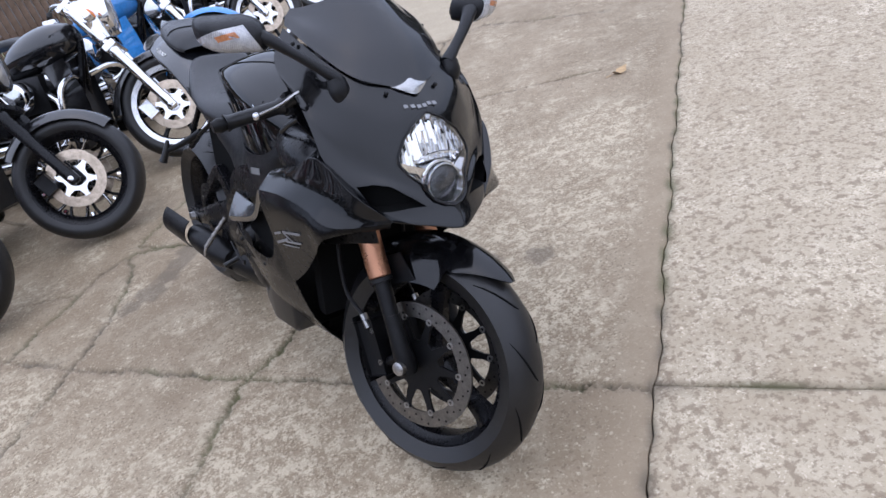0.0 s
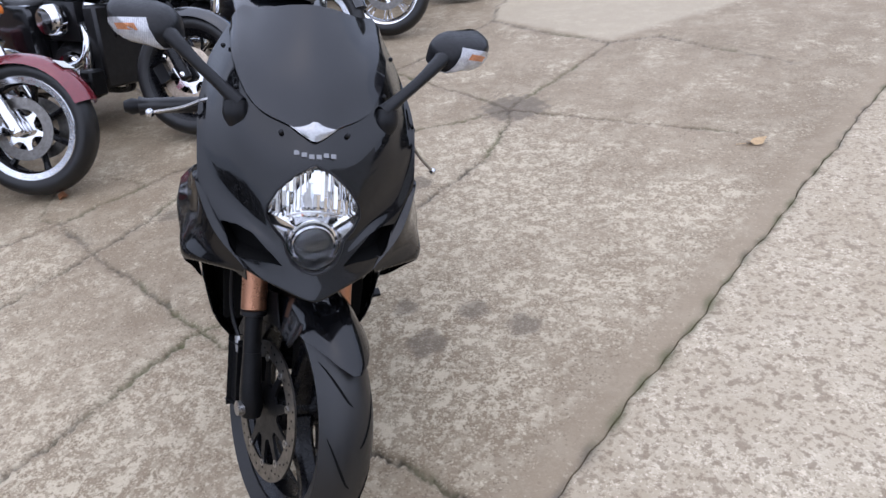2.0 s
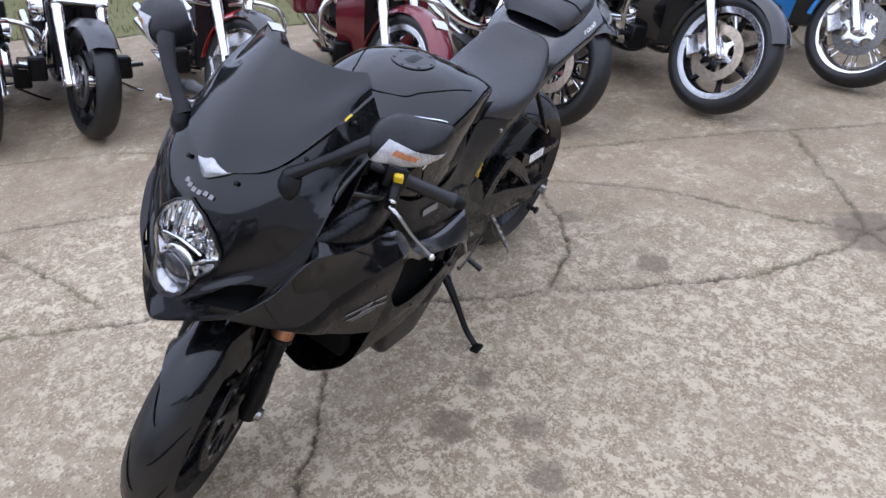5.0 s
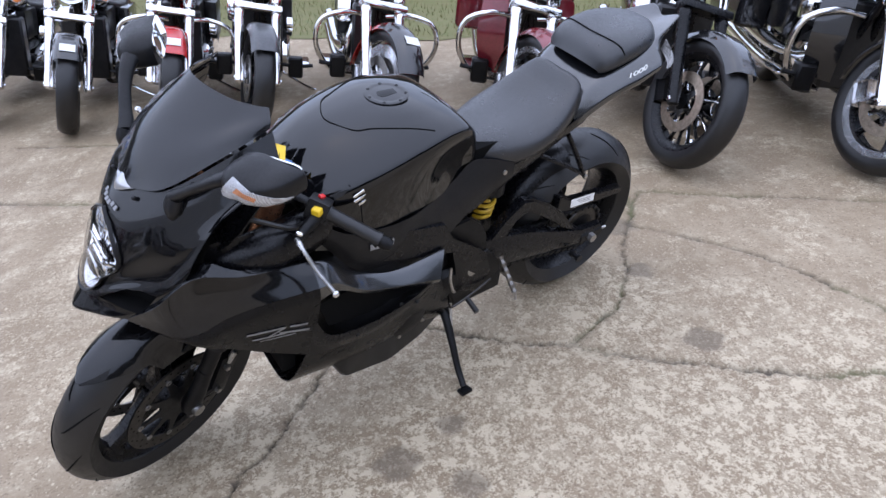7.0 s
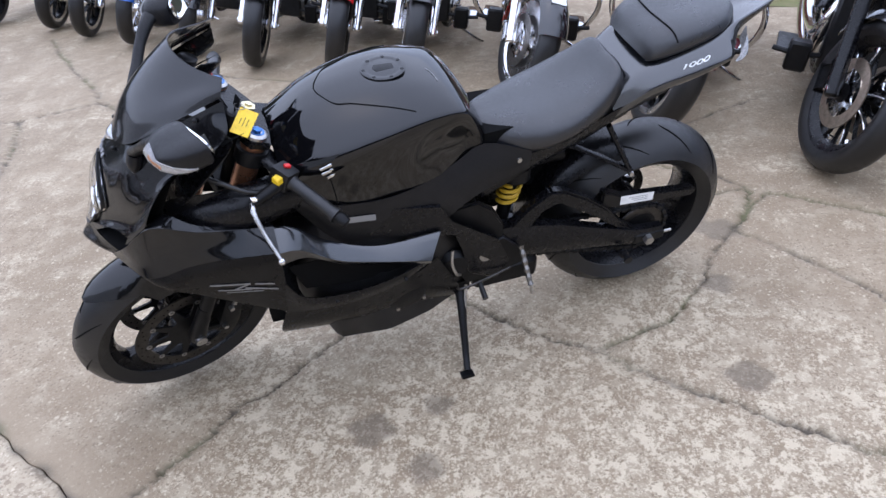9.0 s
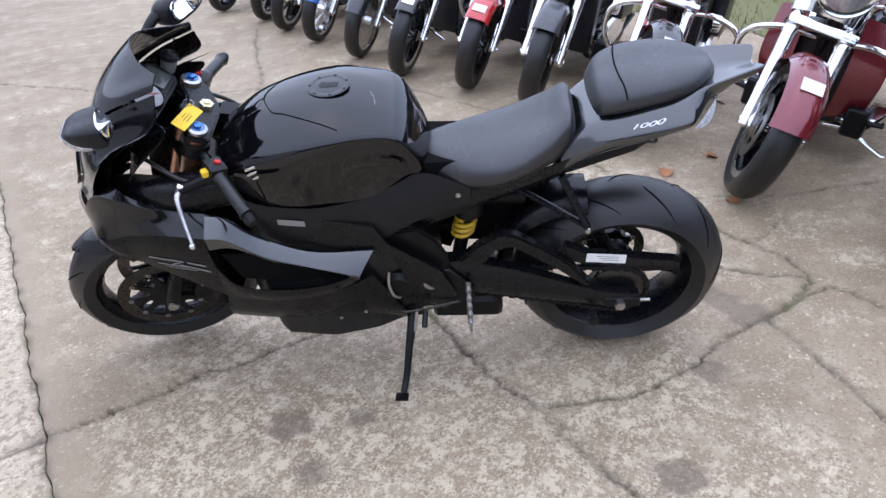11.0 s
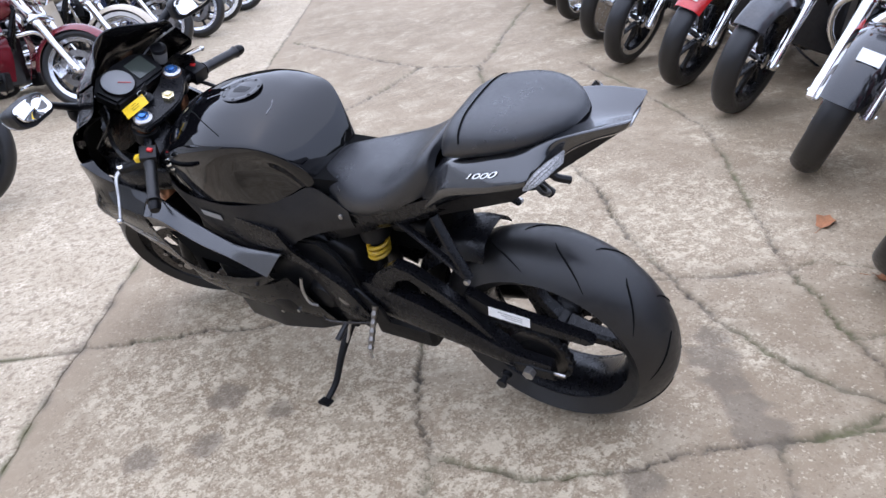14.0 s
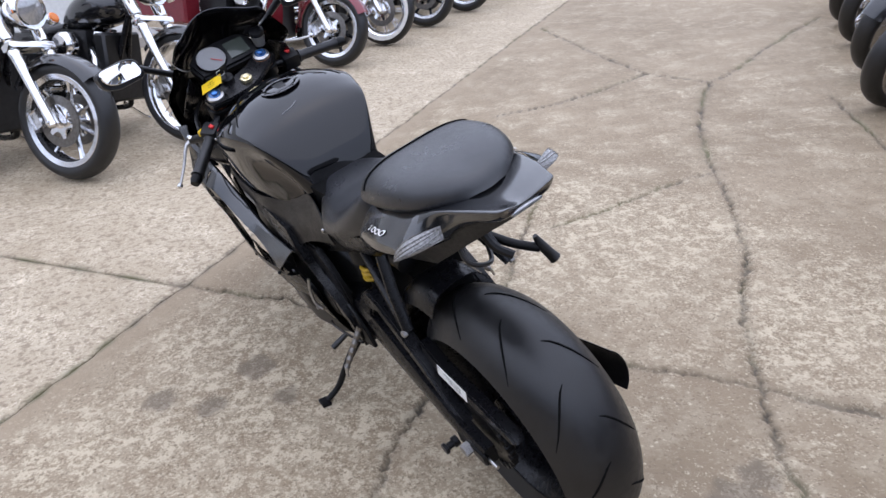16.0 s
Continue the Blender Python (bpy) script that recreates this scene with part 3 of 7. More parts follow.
slab("pavement_tan", steps(-12.0, 10.5, -0.9, 3.3, 0.0085, 0.04), steps(0.0018, 9.5, 0.012, 2.9, 0.0085, 0.04), TAN, "worn tan concrete lot with branching dirty cracks")
slab("pavement_pale", steps(-16.0, 0.315, -0.3, 0.29, 0.03, 0.05), steps(-12.0, -0.0018, -0.2, -0.012, 0.012, 0.2), PALE, "pale concrete drive slab with brown blotches", False)
slab("pavement_pale_upper", steps(0.32, 14.0, 0.34, 1.2, 0.03, 0.05), steps(-12.0, -0.0018, -0.2, -0.012, 0.012, 0.2), PALE, "pale concrete drive slab with brown blotches", False)

gb = bmesh.new()
bmesh.ops.create_grid(gb, x_segments=40, y_segments=40, size=900)
ground = part("ground", moved(gb, pose(0, 0, -0.052)), DIRT)
tagged(ground, "bare brown dirt under the concrete lot", "ground", kind="structure")


# ---- the sport motorcycle: x forward from the rear axle, y to its left, z up, leaning on its stand ----
HEAD, TIP = radians(27.25), radians(15.25)
LEFT = Vector((math.cos(HEAD) * math.cos(TIP), math.sin(HEAD) * math.cos(TIP), -math.sin(TIP)))
FORE = Vector((math.sin(HEAD), -math.cos(HEAD), 0))
UPWARD = FORE.cross(LEFT)
BIKE = Matrix.Translation((-0.8142, 2.5623, 0.003)) @ Matrix((FORE, LEFT, UPWARD)).transposed().to_4x4()
bike = thing("sport_motorcycle", "black fully faired sport motorcycle leaning on its side stand on concrete", "motorcycle", BIKE)
RAKE, STEER = radians(23.75), radians(20)
STEM = Vector((1.099, 0, 0.931))
FORK = Matrix.Translation(STEM) @ Matrix(((math.cos(RAKE), 0, -math.sin(RAKE)), (0, 1, 0), (math.sin(RAKE), 0, math.cos(RAKE)))).to_4x4() @ Matrix.Rotation(STEER, 4, "Z")


def tyre_profile(r, w, rim_r, crown):
    """Half round cross-section of a tyre as (radius, along the axle)."""
    out = []
    for a in np.linspace(-1, 1, 19):
        h = a * w / 2
        out.append((r - crown * (abs(a) ** 2.3), h))
    inner = [(rim_r + 0.012, w / 2 * 0.86), (rim_r - 0.004, w / 2 * 0.74), (rim_r - 0.004, -w / 2 * 0.74), (rim_r + 0.012, -w / 2 * 0.86)]
    return out + inner


def tread_grooves(r, w, crown, n, rmat, parent, m):
    """Curved slots of a road tyre, as thin dark blades let into the rubber."""
    for k in range(n):
        for side in (1, -1):
            pts = []
            for i in range(7):
                u = 0.12 + 0.72 * i / 6
                a = 2 * math.pi * (k + (0.5 if side < 0 else 0)) / n + 0.36 * (i / 6) ** 1.4
                rr = r - crown * u ** 2.3 + 0.0002
                pts.append((math.cos(a) * rr, side * u * w / 2, math.sin(a) * rr))
            b = tube(pts, [0.001, 0.0022, 0.0026, 0.0026, 0.0024, 0.0018, 0.0008], 6)
            part("tread_groove", b, rmat, parent, m=m)


def sport_wheel(name, m, r, w, crown, rim_w, label):
    wheel = part(name, lathe([(0.217, -rim_w / 2), (0.224, -rim_w / 2), (0.222, -rim_w / 2 + 0.01), (0.205, -rim_w / 4), (0.2, 0), (0.205, rim_w / 4), (0.222, rim_w / 2 - 0.01),
                              (0.224, rim_w / 2), (0.217, rim_w / 2), (0.212, rim_w / 2 - 0.012), (0.196, rim_w / 4), (0.19, 0), (0.196, -rim_w / 4), (0.212, -rim_w / 2 + 0.012)], 64, closed=True), SATIN, bike, label, m=m)
    part("tyre", lathe(tyre_profile(r, w, 0.219, crown), 96, closed=True), RUBBER, wheel, "black road tyre with curved grooves", 50, m=m)
    tread_grooves(r, w, crown, 11, HOLE, wheel, m)
    part("hub", lathe([(0.03, -0.06), (0.05, -0.055), (0.05, -0.03), (0.042, -0.02), (0.042, 0.02), (0.05, 0.03), (0.05, 0.055), (0.03, 0.06)], 24), SATIN, wheel, m=m)
    for k in range(3):
        b = bmesh.new()
        rings = []
        for rad, hw, ht in ((0.035, 0.034, 0.03), (0.08, 0.022, 0.024), (0.14, 0.018, 0.02), (0.18, 0.024, 0.022), (0.203, 0.04, 0.03)):
            rings.append([(hw * cx, ht * cy, rad) for cx, cy in ((-1, -0.6), (-0.6, -1), (0.6, -1), (1, -0.6), (1, 0.6), (0.6, 1), (-0.6, 1), (-1, 0.6))])
        b = ring_loft(rings)
        part("spoke", moved(b, Matrix.Rotation(k * 2 * math.pi / 3 + 0.45, 4, "Y")), SATIN, wheel, m=m)
    return wheel


def star(arms, r0, r1, thick, y):
    """A flat carrier with arms, standing in the plane of a wheel."""
    pts = []
    for k in range(arms):
        a, w = 2 * math.pi * k / arms + 0.3, 2 * math.pi / arms
        for da, r in ((-0.5 * w, r0), (-0.3 * w, r0 * 1.04), (-0.12 * w, (r0 + r1) * 0.55), (-0.13 * w, r1), (0.13 * w, r1), (0.12 * w, (r0 + r1) * 0.55), (0.3 * w, r0 * 1.04)):
            pts.append((r * math.cos(a + da), r * math.sin(a + da)))
    return plate(pts, thick, "y", y, 0)


def brake_disc(parent, y, rout, rin, m, material, holes=10):
    d = part("brake_disc", lathe([(rin, y - 0.0025), (rout, y - 0.0025), (rout, y + 0.0025), (rin, y + 0.0025)], 64, closed=True), material, parent, "drilled steel disc", m=m)
    part("disc_carrier", star(holes, 0.062, rin + 0.001, 0.006, y), CAST, d, m=m)
    for k in range(holes):
        a = k * 2 * math.pi / holes + 0.3
        c = (rin + 0.001) * math.cos(a), y, (rin + 0.001) * math.sin(a)
        part("bobbin", lathe([(0.004, -0.005), (0.008, -0.005), (0.008, 0.005), (0.004, 0.005)], 12, at=c, closed=True), STEEL, d, m=m)
    drill = bmesh.new()
    for k in range(48):
        a, rad = k * 2 * math.pi / 48, rin + (rout - rin) * (0.32, 0.55, 0.78)[k % 3]
        lathe([(0.0006, y - 0.0029), (0.0028, y - 0.0029), (0.0028, y + 0.0029), (0.0006, y + 0.0029)], 8, at=(rad * math.cos(a), 0, rad * math.sin(a)), bm=drill)
    part("drilled_holes", drill, HOLE, d, m=m)
    return d


REAR = Matrix.Translation((0, 0, 0.311))
rear_wheel = sport_wheel("rear_wheel", REAR @ Matrix.Translation((-0.008, -0.012, 0.002)), 0.315, 0.204, 0.066, 0.152, "satin black three-spoke wheel with a wide tyre")
FRONTAXLE = Matrix.Translation((0.037, 0, -0.714))
LEGS = FORK @ Matrix.Rotation(radians(-2), 4, "X")
front_wheel = sport_wheel("front_wheel", LEGS @ FRONTAXLE, 0.291, 0.122, 0.042, 0.09, "satin black three-spoke wheel turned to the left")
for s in (1, -1):
    brake_disc(front_wheel, s * 0.066, 0.155, 0.118, LEGS @ FRONTAXLE, DISC if s < 0 else DARKDISC)
brake_disc(rear_wheel, -0.085, 0.11, 0.08, REAR, DARKDISC, 8)
# chain, sprocket
sp = lathe([(0.055, 0.093), (0.082, 0.093), (0.085, 0.095), (0.085, 0.099), (0.082, 0.101), (0.055, 0.101)], 43, closed=True)
part("sprocket", sp, DARKDISC, rear_wheel, "worn steel sprocket", 60, REAR)
sc = lathe([(0.03, 0.09), (0.056, 0.092), (0.056, 0.1), (0.03, 0.104)], 30)
part("sprocket_carrier", sc, CAST, rear_wheel, m=REAR)


def chain_path():
    c1, r1, c2, r2 = Vector((0, 0.311)), 0.088, Vector((0.59, 0.40)), 0.04
    d = (c2 - c1)
    a0 = math.atan2(d.y, d.x)
    off = math.acos((r1 - r2) / d.length)
    pts = []
    for a in np.linspace(a0 + off, a0 + 2 * math.pi - off, 30):
        pts.append((c1.x + r1 * math.cos(a), c1.y + r1 * math.sin(a)))
    for a in np.linspace(a0 - off, a0 + off, 16):
        pts.append((c2.x + r2 * math.cos(a), c2.y + r2 * math.sin(a)))
    return pts


cp = chain_path()
cp.append(cp[0])
lens = np.concatenate([[0], np.cumsum([math.dist(a, b) for a, b in zip(cp, cp[1:])])])
links = bmesh.new()
count = int(lens[-1] / 0.0159)
for k in range(count):
    t = lens[-1] * k / count
    x, z = np.interp(t, lens, [p[0] for p in cp]), np.interp(t, lens, [p[1] for p in cp])
    x2, z2 = np.interp(t + 0.013, lens, [p[0] for p in cp]), np.interp(t + 0.013, lens, [p[1] for p in cp])
    ang = math.atan2(z2 - z, x2 - x)
    w = 0.011 if k % 2 else 0.007
    block((-0.009, -w, -0.0068), (0.009, w, 0.0068), 0.002, 1, links, Matrix.Translation((x, 0.097, z)) @ Matrix.Rotation(-ang, 4, "Y"))
part("chain", links, CAST, bike, "greasy drive chain")

# ---- fork and bars (in the fork's own space: x ahead, z up the steering axis) ----
for s in (1, -1):
    leg = part("fork_leg", lathe([(0.024, -0.488), (0.0275, -0.484), (0.0275, -0.02), (0.0285, -0.018), (0.0285, 0.0), (0.024, 0.008)], 28, "z", (0.031, s * 0.103, 0)), COPPER, bike, "copper-coloured fork tube", m=LEGS)
    part("slider", lathe([(0.0185, -0.66), (0.0205, -0.47), (0.02, -0.46)], 24, "z", (0.031, s * 0.103, 0)), CAST, leg, "black fork slider", m=LEGS)
    foot = tube([(0.033, s * 0.103, -0.58), (0.033, s * 0.103, -0.66), (0.031, s * 0.098, -0.703), (0.031, s * 0.098, -0.725)], [0.02, 0.023, 0.026, 0.02], 16)
    part("fork_foot", foot, CAST, leg, m=LEGS)
    part("dust_seal", lathe([(0.022, -0.5), (0.028, -0.498), (0.028, -0.489), (0.024, -0.486)], 24, "z", (0.031, s * 0.103, 0)), PLASTIC, leg, m=LEGS)
    cap = part("fork_cap", lathe([(0.026, 0.006), (0.026, 0.014), (0.02, 0.018), (0.012, 0.018)], 28, "z", (0.031, s * 0.103, 0)), STEEL, leg, "silver fork cap", m=FORK)
    part("cap_ring", lathe([(0.013, 0.017), (0.013, 0.0195), (0.018, 0.0195), (0.018, 0.017)], 24, "z", (0.031, s * 0.103, 0), closed=True), BLUE_ANO, leg, "blue ring on the fork cap", m=FORK)
    part("adjuster", lathe([(0.011, 0.017), (0.011, 0.025), (0.004, 0.027)], 6, "z", (0.031, s * 0.103, 0)), BLUE_ANO, leg, "blue anodised adjuster", m=FORK)
    # caliper with pads and hose
    cal = part("brake_caliper", join(block((-0.09, s * 0.045, -0.72), (-0.03, s * 0.1, -0.58), 0.012, 2), tube([(-0.06, s * 0.085, -0.7), (0.02, s * 0.1, -0.68)], 0.013, 8)), CAST, bike, "black radial brake caliper", m=LEGS)
    for h in (-0.69, -0.61):
        part("caliper_bolt", lathe([(0.008, 0), (0.008, 0.012), (0.004, 0.014)], 6, "y", (-0.05, s * 0.1, h)), STEEL, cal, m=LEGS)
    part("brake_hose", tube([(-0.06, s * 0.095, -0.58), (-0.085, s * 0.11, -0.5), (-0.05, s * 0.12, -0.36), (-0.01, s * 0.09, -0.2)], 0.005, 8, 20), PLASTIC, cal, m=LEGS)
    part("hose_fitting", tube([(-0.058, s * 0.097, -0.6), (-0.064, s * 0.099, -0.565)], 0.009, 8), STEEL, cal, m=LEGS)
    part("axle_end", lathe([(0.008, s * 0.113), (0.016, s * 0.113), (0.016, s * 0.131), (0.009, s * 0.133)], 20, "y", (0.031, 0, -0.703)), STEEL, leg, "bright axle end", m=LEGS)
    # handlebar, grip, switch box, lever
    a, b = Vector((0.03, s * 0.105, -0.04)), Vector((-0.076, s * 0.325, -0.062))
    bar = part("clip_on_bar", tube([a, b], 0.011, 14), SATIN, bike, m=FORK)
    part("bar_clamp", lathe([(0.029, -0.062), (0.037, -0.06), (0.037, -0.024), (0.029, -0.022)], 24, "z", (0.031, s * 0.103, 0), closed=True), CAST, bar, m=FORK)
    g0, g1 = a.lerp(b, 0.46), b
    gr = [g0.lerp(g1, k / 12) for k in range(13)]
    part("grip", tube(gr, [0.021] + [0.0165, 0.0158] * 5 + [0.0165, 0.02], 16), RUBBER, bar, "ribbed rubber grip", 25, FORK)
    part("bar_end", tube([b, b.lerp(a, -0.06), b.lerp(a, -0.12)], [0.014, 0.017, 0.012], 16), CAST, bar, m=FORK)
    sw = part("switch_box", block((-0.022, -0.02, -0.024), (0.024, 0.03, 0.024), 0.008, 2, m=Matrix.Translation(a.lerp(b, 0.36)) @ Matrix.Rotation(s * 0.42, 4, "Z")), PLASTIC, bar, m=FORK)
    part("switch_button", block((-0.008, -0.006, 0), (0.008, 0.006, 0.009), 0.002, 1, m=Matrix.Translation(a.lerp(b, 0.36) + Vector((0.012 if s < 0 else -0.006, 0, 0.021)))), RED, sw, "red switch", m=FORK)
    if s > 0:
        part("signal_switch", block((-0.009, -0.011, -0.009), (0.009, 0.011, 0.009), 0.003, 1, m=Matrix.Translation((1.066, 0.196, 0.868)) @ Matrix.Rotation(0.6, 4, "Z")), YELLOW, sw, "yellow signal switch")
    piv = Vector((0.07, s * 0.215, -0.095 if s > 0 else -0.05))
    end = Vector((0.04, s * 0.334, -0.169 if s > 0 else -0.082))
    perch = part("lever_perch", tube([a.lerp(b, 0.42), a.lerp(b, 0.42).lerp(piv, 0.6), piv], [0.016, 0.014, 0.012], 10), CAST, bar, m=FORK)
    lev = part("lever", tube([piv, piv.lerp(end, 0.2) + Vector((0.012, 0, 0.006)), piv.lerp(end, 0.55) + Vector((0.006, 0, -0.001)), piv.lerp(end, 0.93), end], [0.008, 0.0062, 0.005, 0.0045, 0.005], 10, 18, 0.75), STEEL, bar, "bare alloy lever", m=FORK)
    bl = bmesh.new()
    bmesh.ops.create_uvsphere(bl, u_segments=14, v_segments=9, radius=0.0085)
    part("lever_ball", moved(bl, Matrix.Translation(end)), ALLOY, lev, m=FORK)
    part("lever_pin", lathe([(0.004, 0.012), (0.009, 0.012), (0.009, 0.016), (0.004, 0.018)], 16, "z", piv), CHROME if s > 0 else CAST, perch, m=FORK)

clampout = [(0.055, 0.13), (0.008, 0.138), (-0.012, 0.09), (-0.03, 0.03), (-0.034, 0), (-0.03, -0.03), (-0.012, -0.09), (0.008, -0.138), (0.055, -0.13), (0.062, -0.1), (0.048, -0.05), (0.05, 0.05), (0.062, 0.1)]
clamp = part("top_clamp", plate(clampout, 0.02, "z", -0.004, 0.004, 2), SATIN, bike, "satin black fork clamp", m=FORK)
part("lower_clamp", plate([(x, y) for x, y in clampout], 0.03, "z", -0.21, 0.006, 2), CAST, clamp, m=FORK)
part("stem_nut", lathe([(0.009, 0.022), (0.009, 0.016), (0.012, 0.017), (0.018, 0.016), (0.018, 0.004), (0.009, 0.004)], 6, "z"), GOLD, clamp, "pale gold stem nut", 20, FORK)
part("stem", lathe([(0.026, -0.23), (0.026, -0.01)], 20, "z"), CAST, clamp, m=FORK)
part("ignition_lock", lathe([(0.02, -0.01), (0.02, 0.018), (0.016, 0.022), (0.008, 0.022)], 20, "z", (0.05, 0.03, 0)), PLASTIC, clamp, m=FORK)
part("key", join(block((-0.0015, -0.012, 0), (0.0015, 0.012, 0.03), 0.001, 1, m=Matrix.Translation((0.05, 0.03, 0.032))), block((-0.001, -0.003, -0.014), (0.001, 0.003, 0.004), 0, m=Matrix.Translation((0.05, 0.03, 0.034)))), PLASTIC, clamp, m=FORK)
tagm = Matrix.Translation((0.055, 0.085, 0.03)) @ Matrix.Rotation(radians(-42), 4, "Z") @ Matrix.Rotation(radians(-24), 4, "X")
tag = part("key_tag", block((-0.021, -0.036, -0.001), (0.021, 0.036, 0.001), 0.0008, 1), YELLOW, clamp, "yellow key tag with faint writing", m=FORK @ tagm)
for k, wd in enumerate((0.022, 0.026, 0.016)):
    part("tag_line", block((-0.008 + k * 0.008, -wd / 2, 0.0011), (-0.0065 + k * 0.008, wd / 2, 0.0015), 0), PLASTIC, tag, m=FORK @ tagm)
part("key_ring", tube([(0.05 + 0.012 * math.cos(a), 0.045 + 0.012 * math.sin(a), 0.045) for a in np.linspace(0, 6.2, 16)], 0.001, 5), STEEL, clamp, m=FORK)

# front mudguard over the wheel
fg = []
for a in np.linspace(27, 112, 22):
    t, rr = radians(a), 0.314
    row = []
    for v in np.linspace(-1, 1, 13):
        wd = 0.074 * min(1, max(0.02, (a - 26.5) / 22)) ** 0.55 * (1 - 0.15 * max(0, (a - 90) / 22))
        drop = 0.05 * (abs(v) * wd / 0.074) ** 2.2 + (0.06 * max(0, abs(v) - 0.75) / 0.25 if a > 55 else 0)
        row.append(((rr - drop) * math.cos(t), v * wd, (rr - drop) * math.sin(t)))
    fg.append(row)
fender = part("front_mudguard", thicken(grid_bm(np.array(fg)), 0.003), BLACK, bike, "gloss black front mudguard", 45, LEGS @ FRONTAXLE)
for s in (1, -1):
    part("mudguard_bracket", plate([(-0.02, 0.2), (0.07, 0.2), (0.05, 0.27), (0.0, 0.27)], 0.004, "y", s * 0.074, 0.001), CAST, fender, m=LEGS @ FRONTAXLE)

# ---- nose cowl, screen, headlamp ----
BALL = mat("smoked_projector_glass", (0.05, 0.052, 0.055), 0.08, 0.6, 0.5)
COWL = [
    [(1.400, 0, 0.939), (1.38, 0.06, 0.951), (1.34, 0.12, 0.974), (1.25, 0.152, 1.025), (1.135, 0.158, 1.068)],
    [(1.434, 0, 0.912), (1.432, 0.07, 0.89), (1.371, 0.146, 0.934), (1.28, 0.188, 0.957), (1.14, 0.2, 0.998)],
    [(1.466, 0, 0.860), (1.443, 0.082, 0.853), (1.396, 0.15, 0.868), (1.345, 0.198, 0.892), (1.292, 0.214, 0.938)],
    [(1.499, 0, 0.770), (1.488, 0.062, 0.754), (1.444, 0.11, 0.779), (1.388, 0.174, 0.812), (1.345, 0.213, 0.866)],
    [(1.516, 0, 0.742), (1.508, 0.048, 0.726), (1.472, 0.105, 0.764), (1.417, 0.172, 0.768), (1.366, 0.212, 0.822)],
    [(1.535, 0, 0.706), (1.523, 0.042, 0.704), (1.494, 0.09, 0.710), (1.463, 0.135, 0.709), (1.425, 0.168, 0.738)],
    [(1.560, 0, 0.674), (1.551, 0.022, 0.676), (1.533, 0.052, 0.682), (1.507, 0.09, 0.688), (1.480, 0.12, 0.693)],
    [(1.560, 0, 0.669), (1.551, 0.022, 0.671), (1.531, 0.052, 0.678), (1.505, 0.09, 0.685), (1.478, 0.12, 0.690)],
    [(1.50, 0, 0.668), (1.50, 0.03, 0.672), (1.49, 0.06, 0.676), (1.475, 0.085, 0.682), (1.455, 0.108, 0.685)],
]
LAMP = [(0, 0.897), (0.035, 0.880), (0.066, 0.852), (0.084, 0.822), (0.086, 0.803), (0.074, 0.783), (0.056, 0.768), (0.05, 0.75), (0.04, 0.733), (0.022, 0.722), (0, 0.717)]
LAMPRING = LAMP + [(-y, z) for y, z in LAMP[-2:0:-1]]
SLOT = [(0.056, 0.719), (0.084, 0.743), (0.11, 0.764), (0.14, 0.770), (0.168, 0.767), (0.152, 0.728), (0.14, 0.713), (0.113, 0.715), (0.085, 0.719)]


def lamp_x(y, z):
    return float(np.interp(z, [0.70, 0.775, 0.86, 0.915], [1.538, 1.497, 1.466, 1.432])) - 3.1 * y * y


cb = grid_bm(both(surface(COWL, 84, 48, "all")))
cut_out(cb, LAMPRING, 1.4)
for s in (1, -1):
    cut_out(cb, [(s * y, z) for y, z in SLOT][::s], 1.38)
cowl = part("nose_cowl", double_skin(cb, 0.003), BLACK, bike, "gloss black nose fairing beaded with rain", 24)


def outline_loft(ring, depths, push):
    rings = []
    for d, k in zip(depths, push):
        cy, cz = 0, 0.81
        rings.append([(lamp_x(y * k, cz + (z - cz) * k) + d, y * k, cz + (z - cz) * k) for y, z in ring])
    return rings


lamp = part("headlamp", ring_loft(outline_loft(LAMPRING, [0.002, 0.005, 0.002, -0.01], [1.045, 1.02, 0.99, 0.985]), cap=False), PLASTIC, bike, "stacked clear headlamp")
rb = ring_loft(outline_loft(LAMPRING, [-0.006, -0.03, -0.055, -0.062], [0.99, 0.92, 0.62, 0.02]), cap=False)
part("reflector", rb, BACKPLATE, lamp, "dark chrome lamp bowl", 12)
rnd = random.Random(5)
fb = bmesh.new()
y = -0.08
while y < 0.08:
    wide = rnd.uniform(0.003, 0.0075)
    z, zend = 0.775 if abs(y) > 0.04 else 0.798, 0.89 - 5.2 * y * y - 0.1 * abs(y)
    while z < zend - 0.004:
        tall = min(rnd.uniform(0.014, 0.055), zend - z)
        deep, tx, tz = 0.012 + 0.018 * (1 - (y / 0.085) ** 2), rnd.uniform(-0.35, 0.5), rnd.uniform(-0.6, 0.6)
        rings = []
        for back in (0.0, 0.002):
            rings.append([(lamp_x(y + dy, z + dz) - deep - back + tz * (dy - wide / 2) + tx * (dz - tall / 2) * 0.25, y + dy * 0.98, z + dz * 0.99) for dy, dz in ((0, 0), (wide, 0), (wide, tall), (0, tall))])
        ring_loft(rings, bm=fb)
        z += tall
    y += wide
part("reflector_facets", fb, REFLECTOR, lamp, "bright streaked reflector", 5)
for sd in (1, -1):
    wedge = [(sd * 0.036, 0.790), (sd * 0.082, 0.808), (sd * 0.079, 0.789), (sd * 0.056, 0.771), (sd * 0.04, 0.762)]
    part("reflector_wing", ring_loft([[(lamp_x(y, z) - dd - (0.02 if z < 0.78 else 0), y, z) for y, z in wedge] for dd in (0.004, 0.03)]), REFLECTOR, lamp, "bright reflector wing", 10)
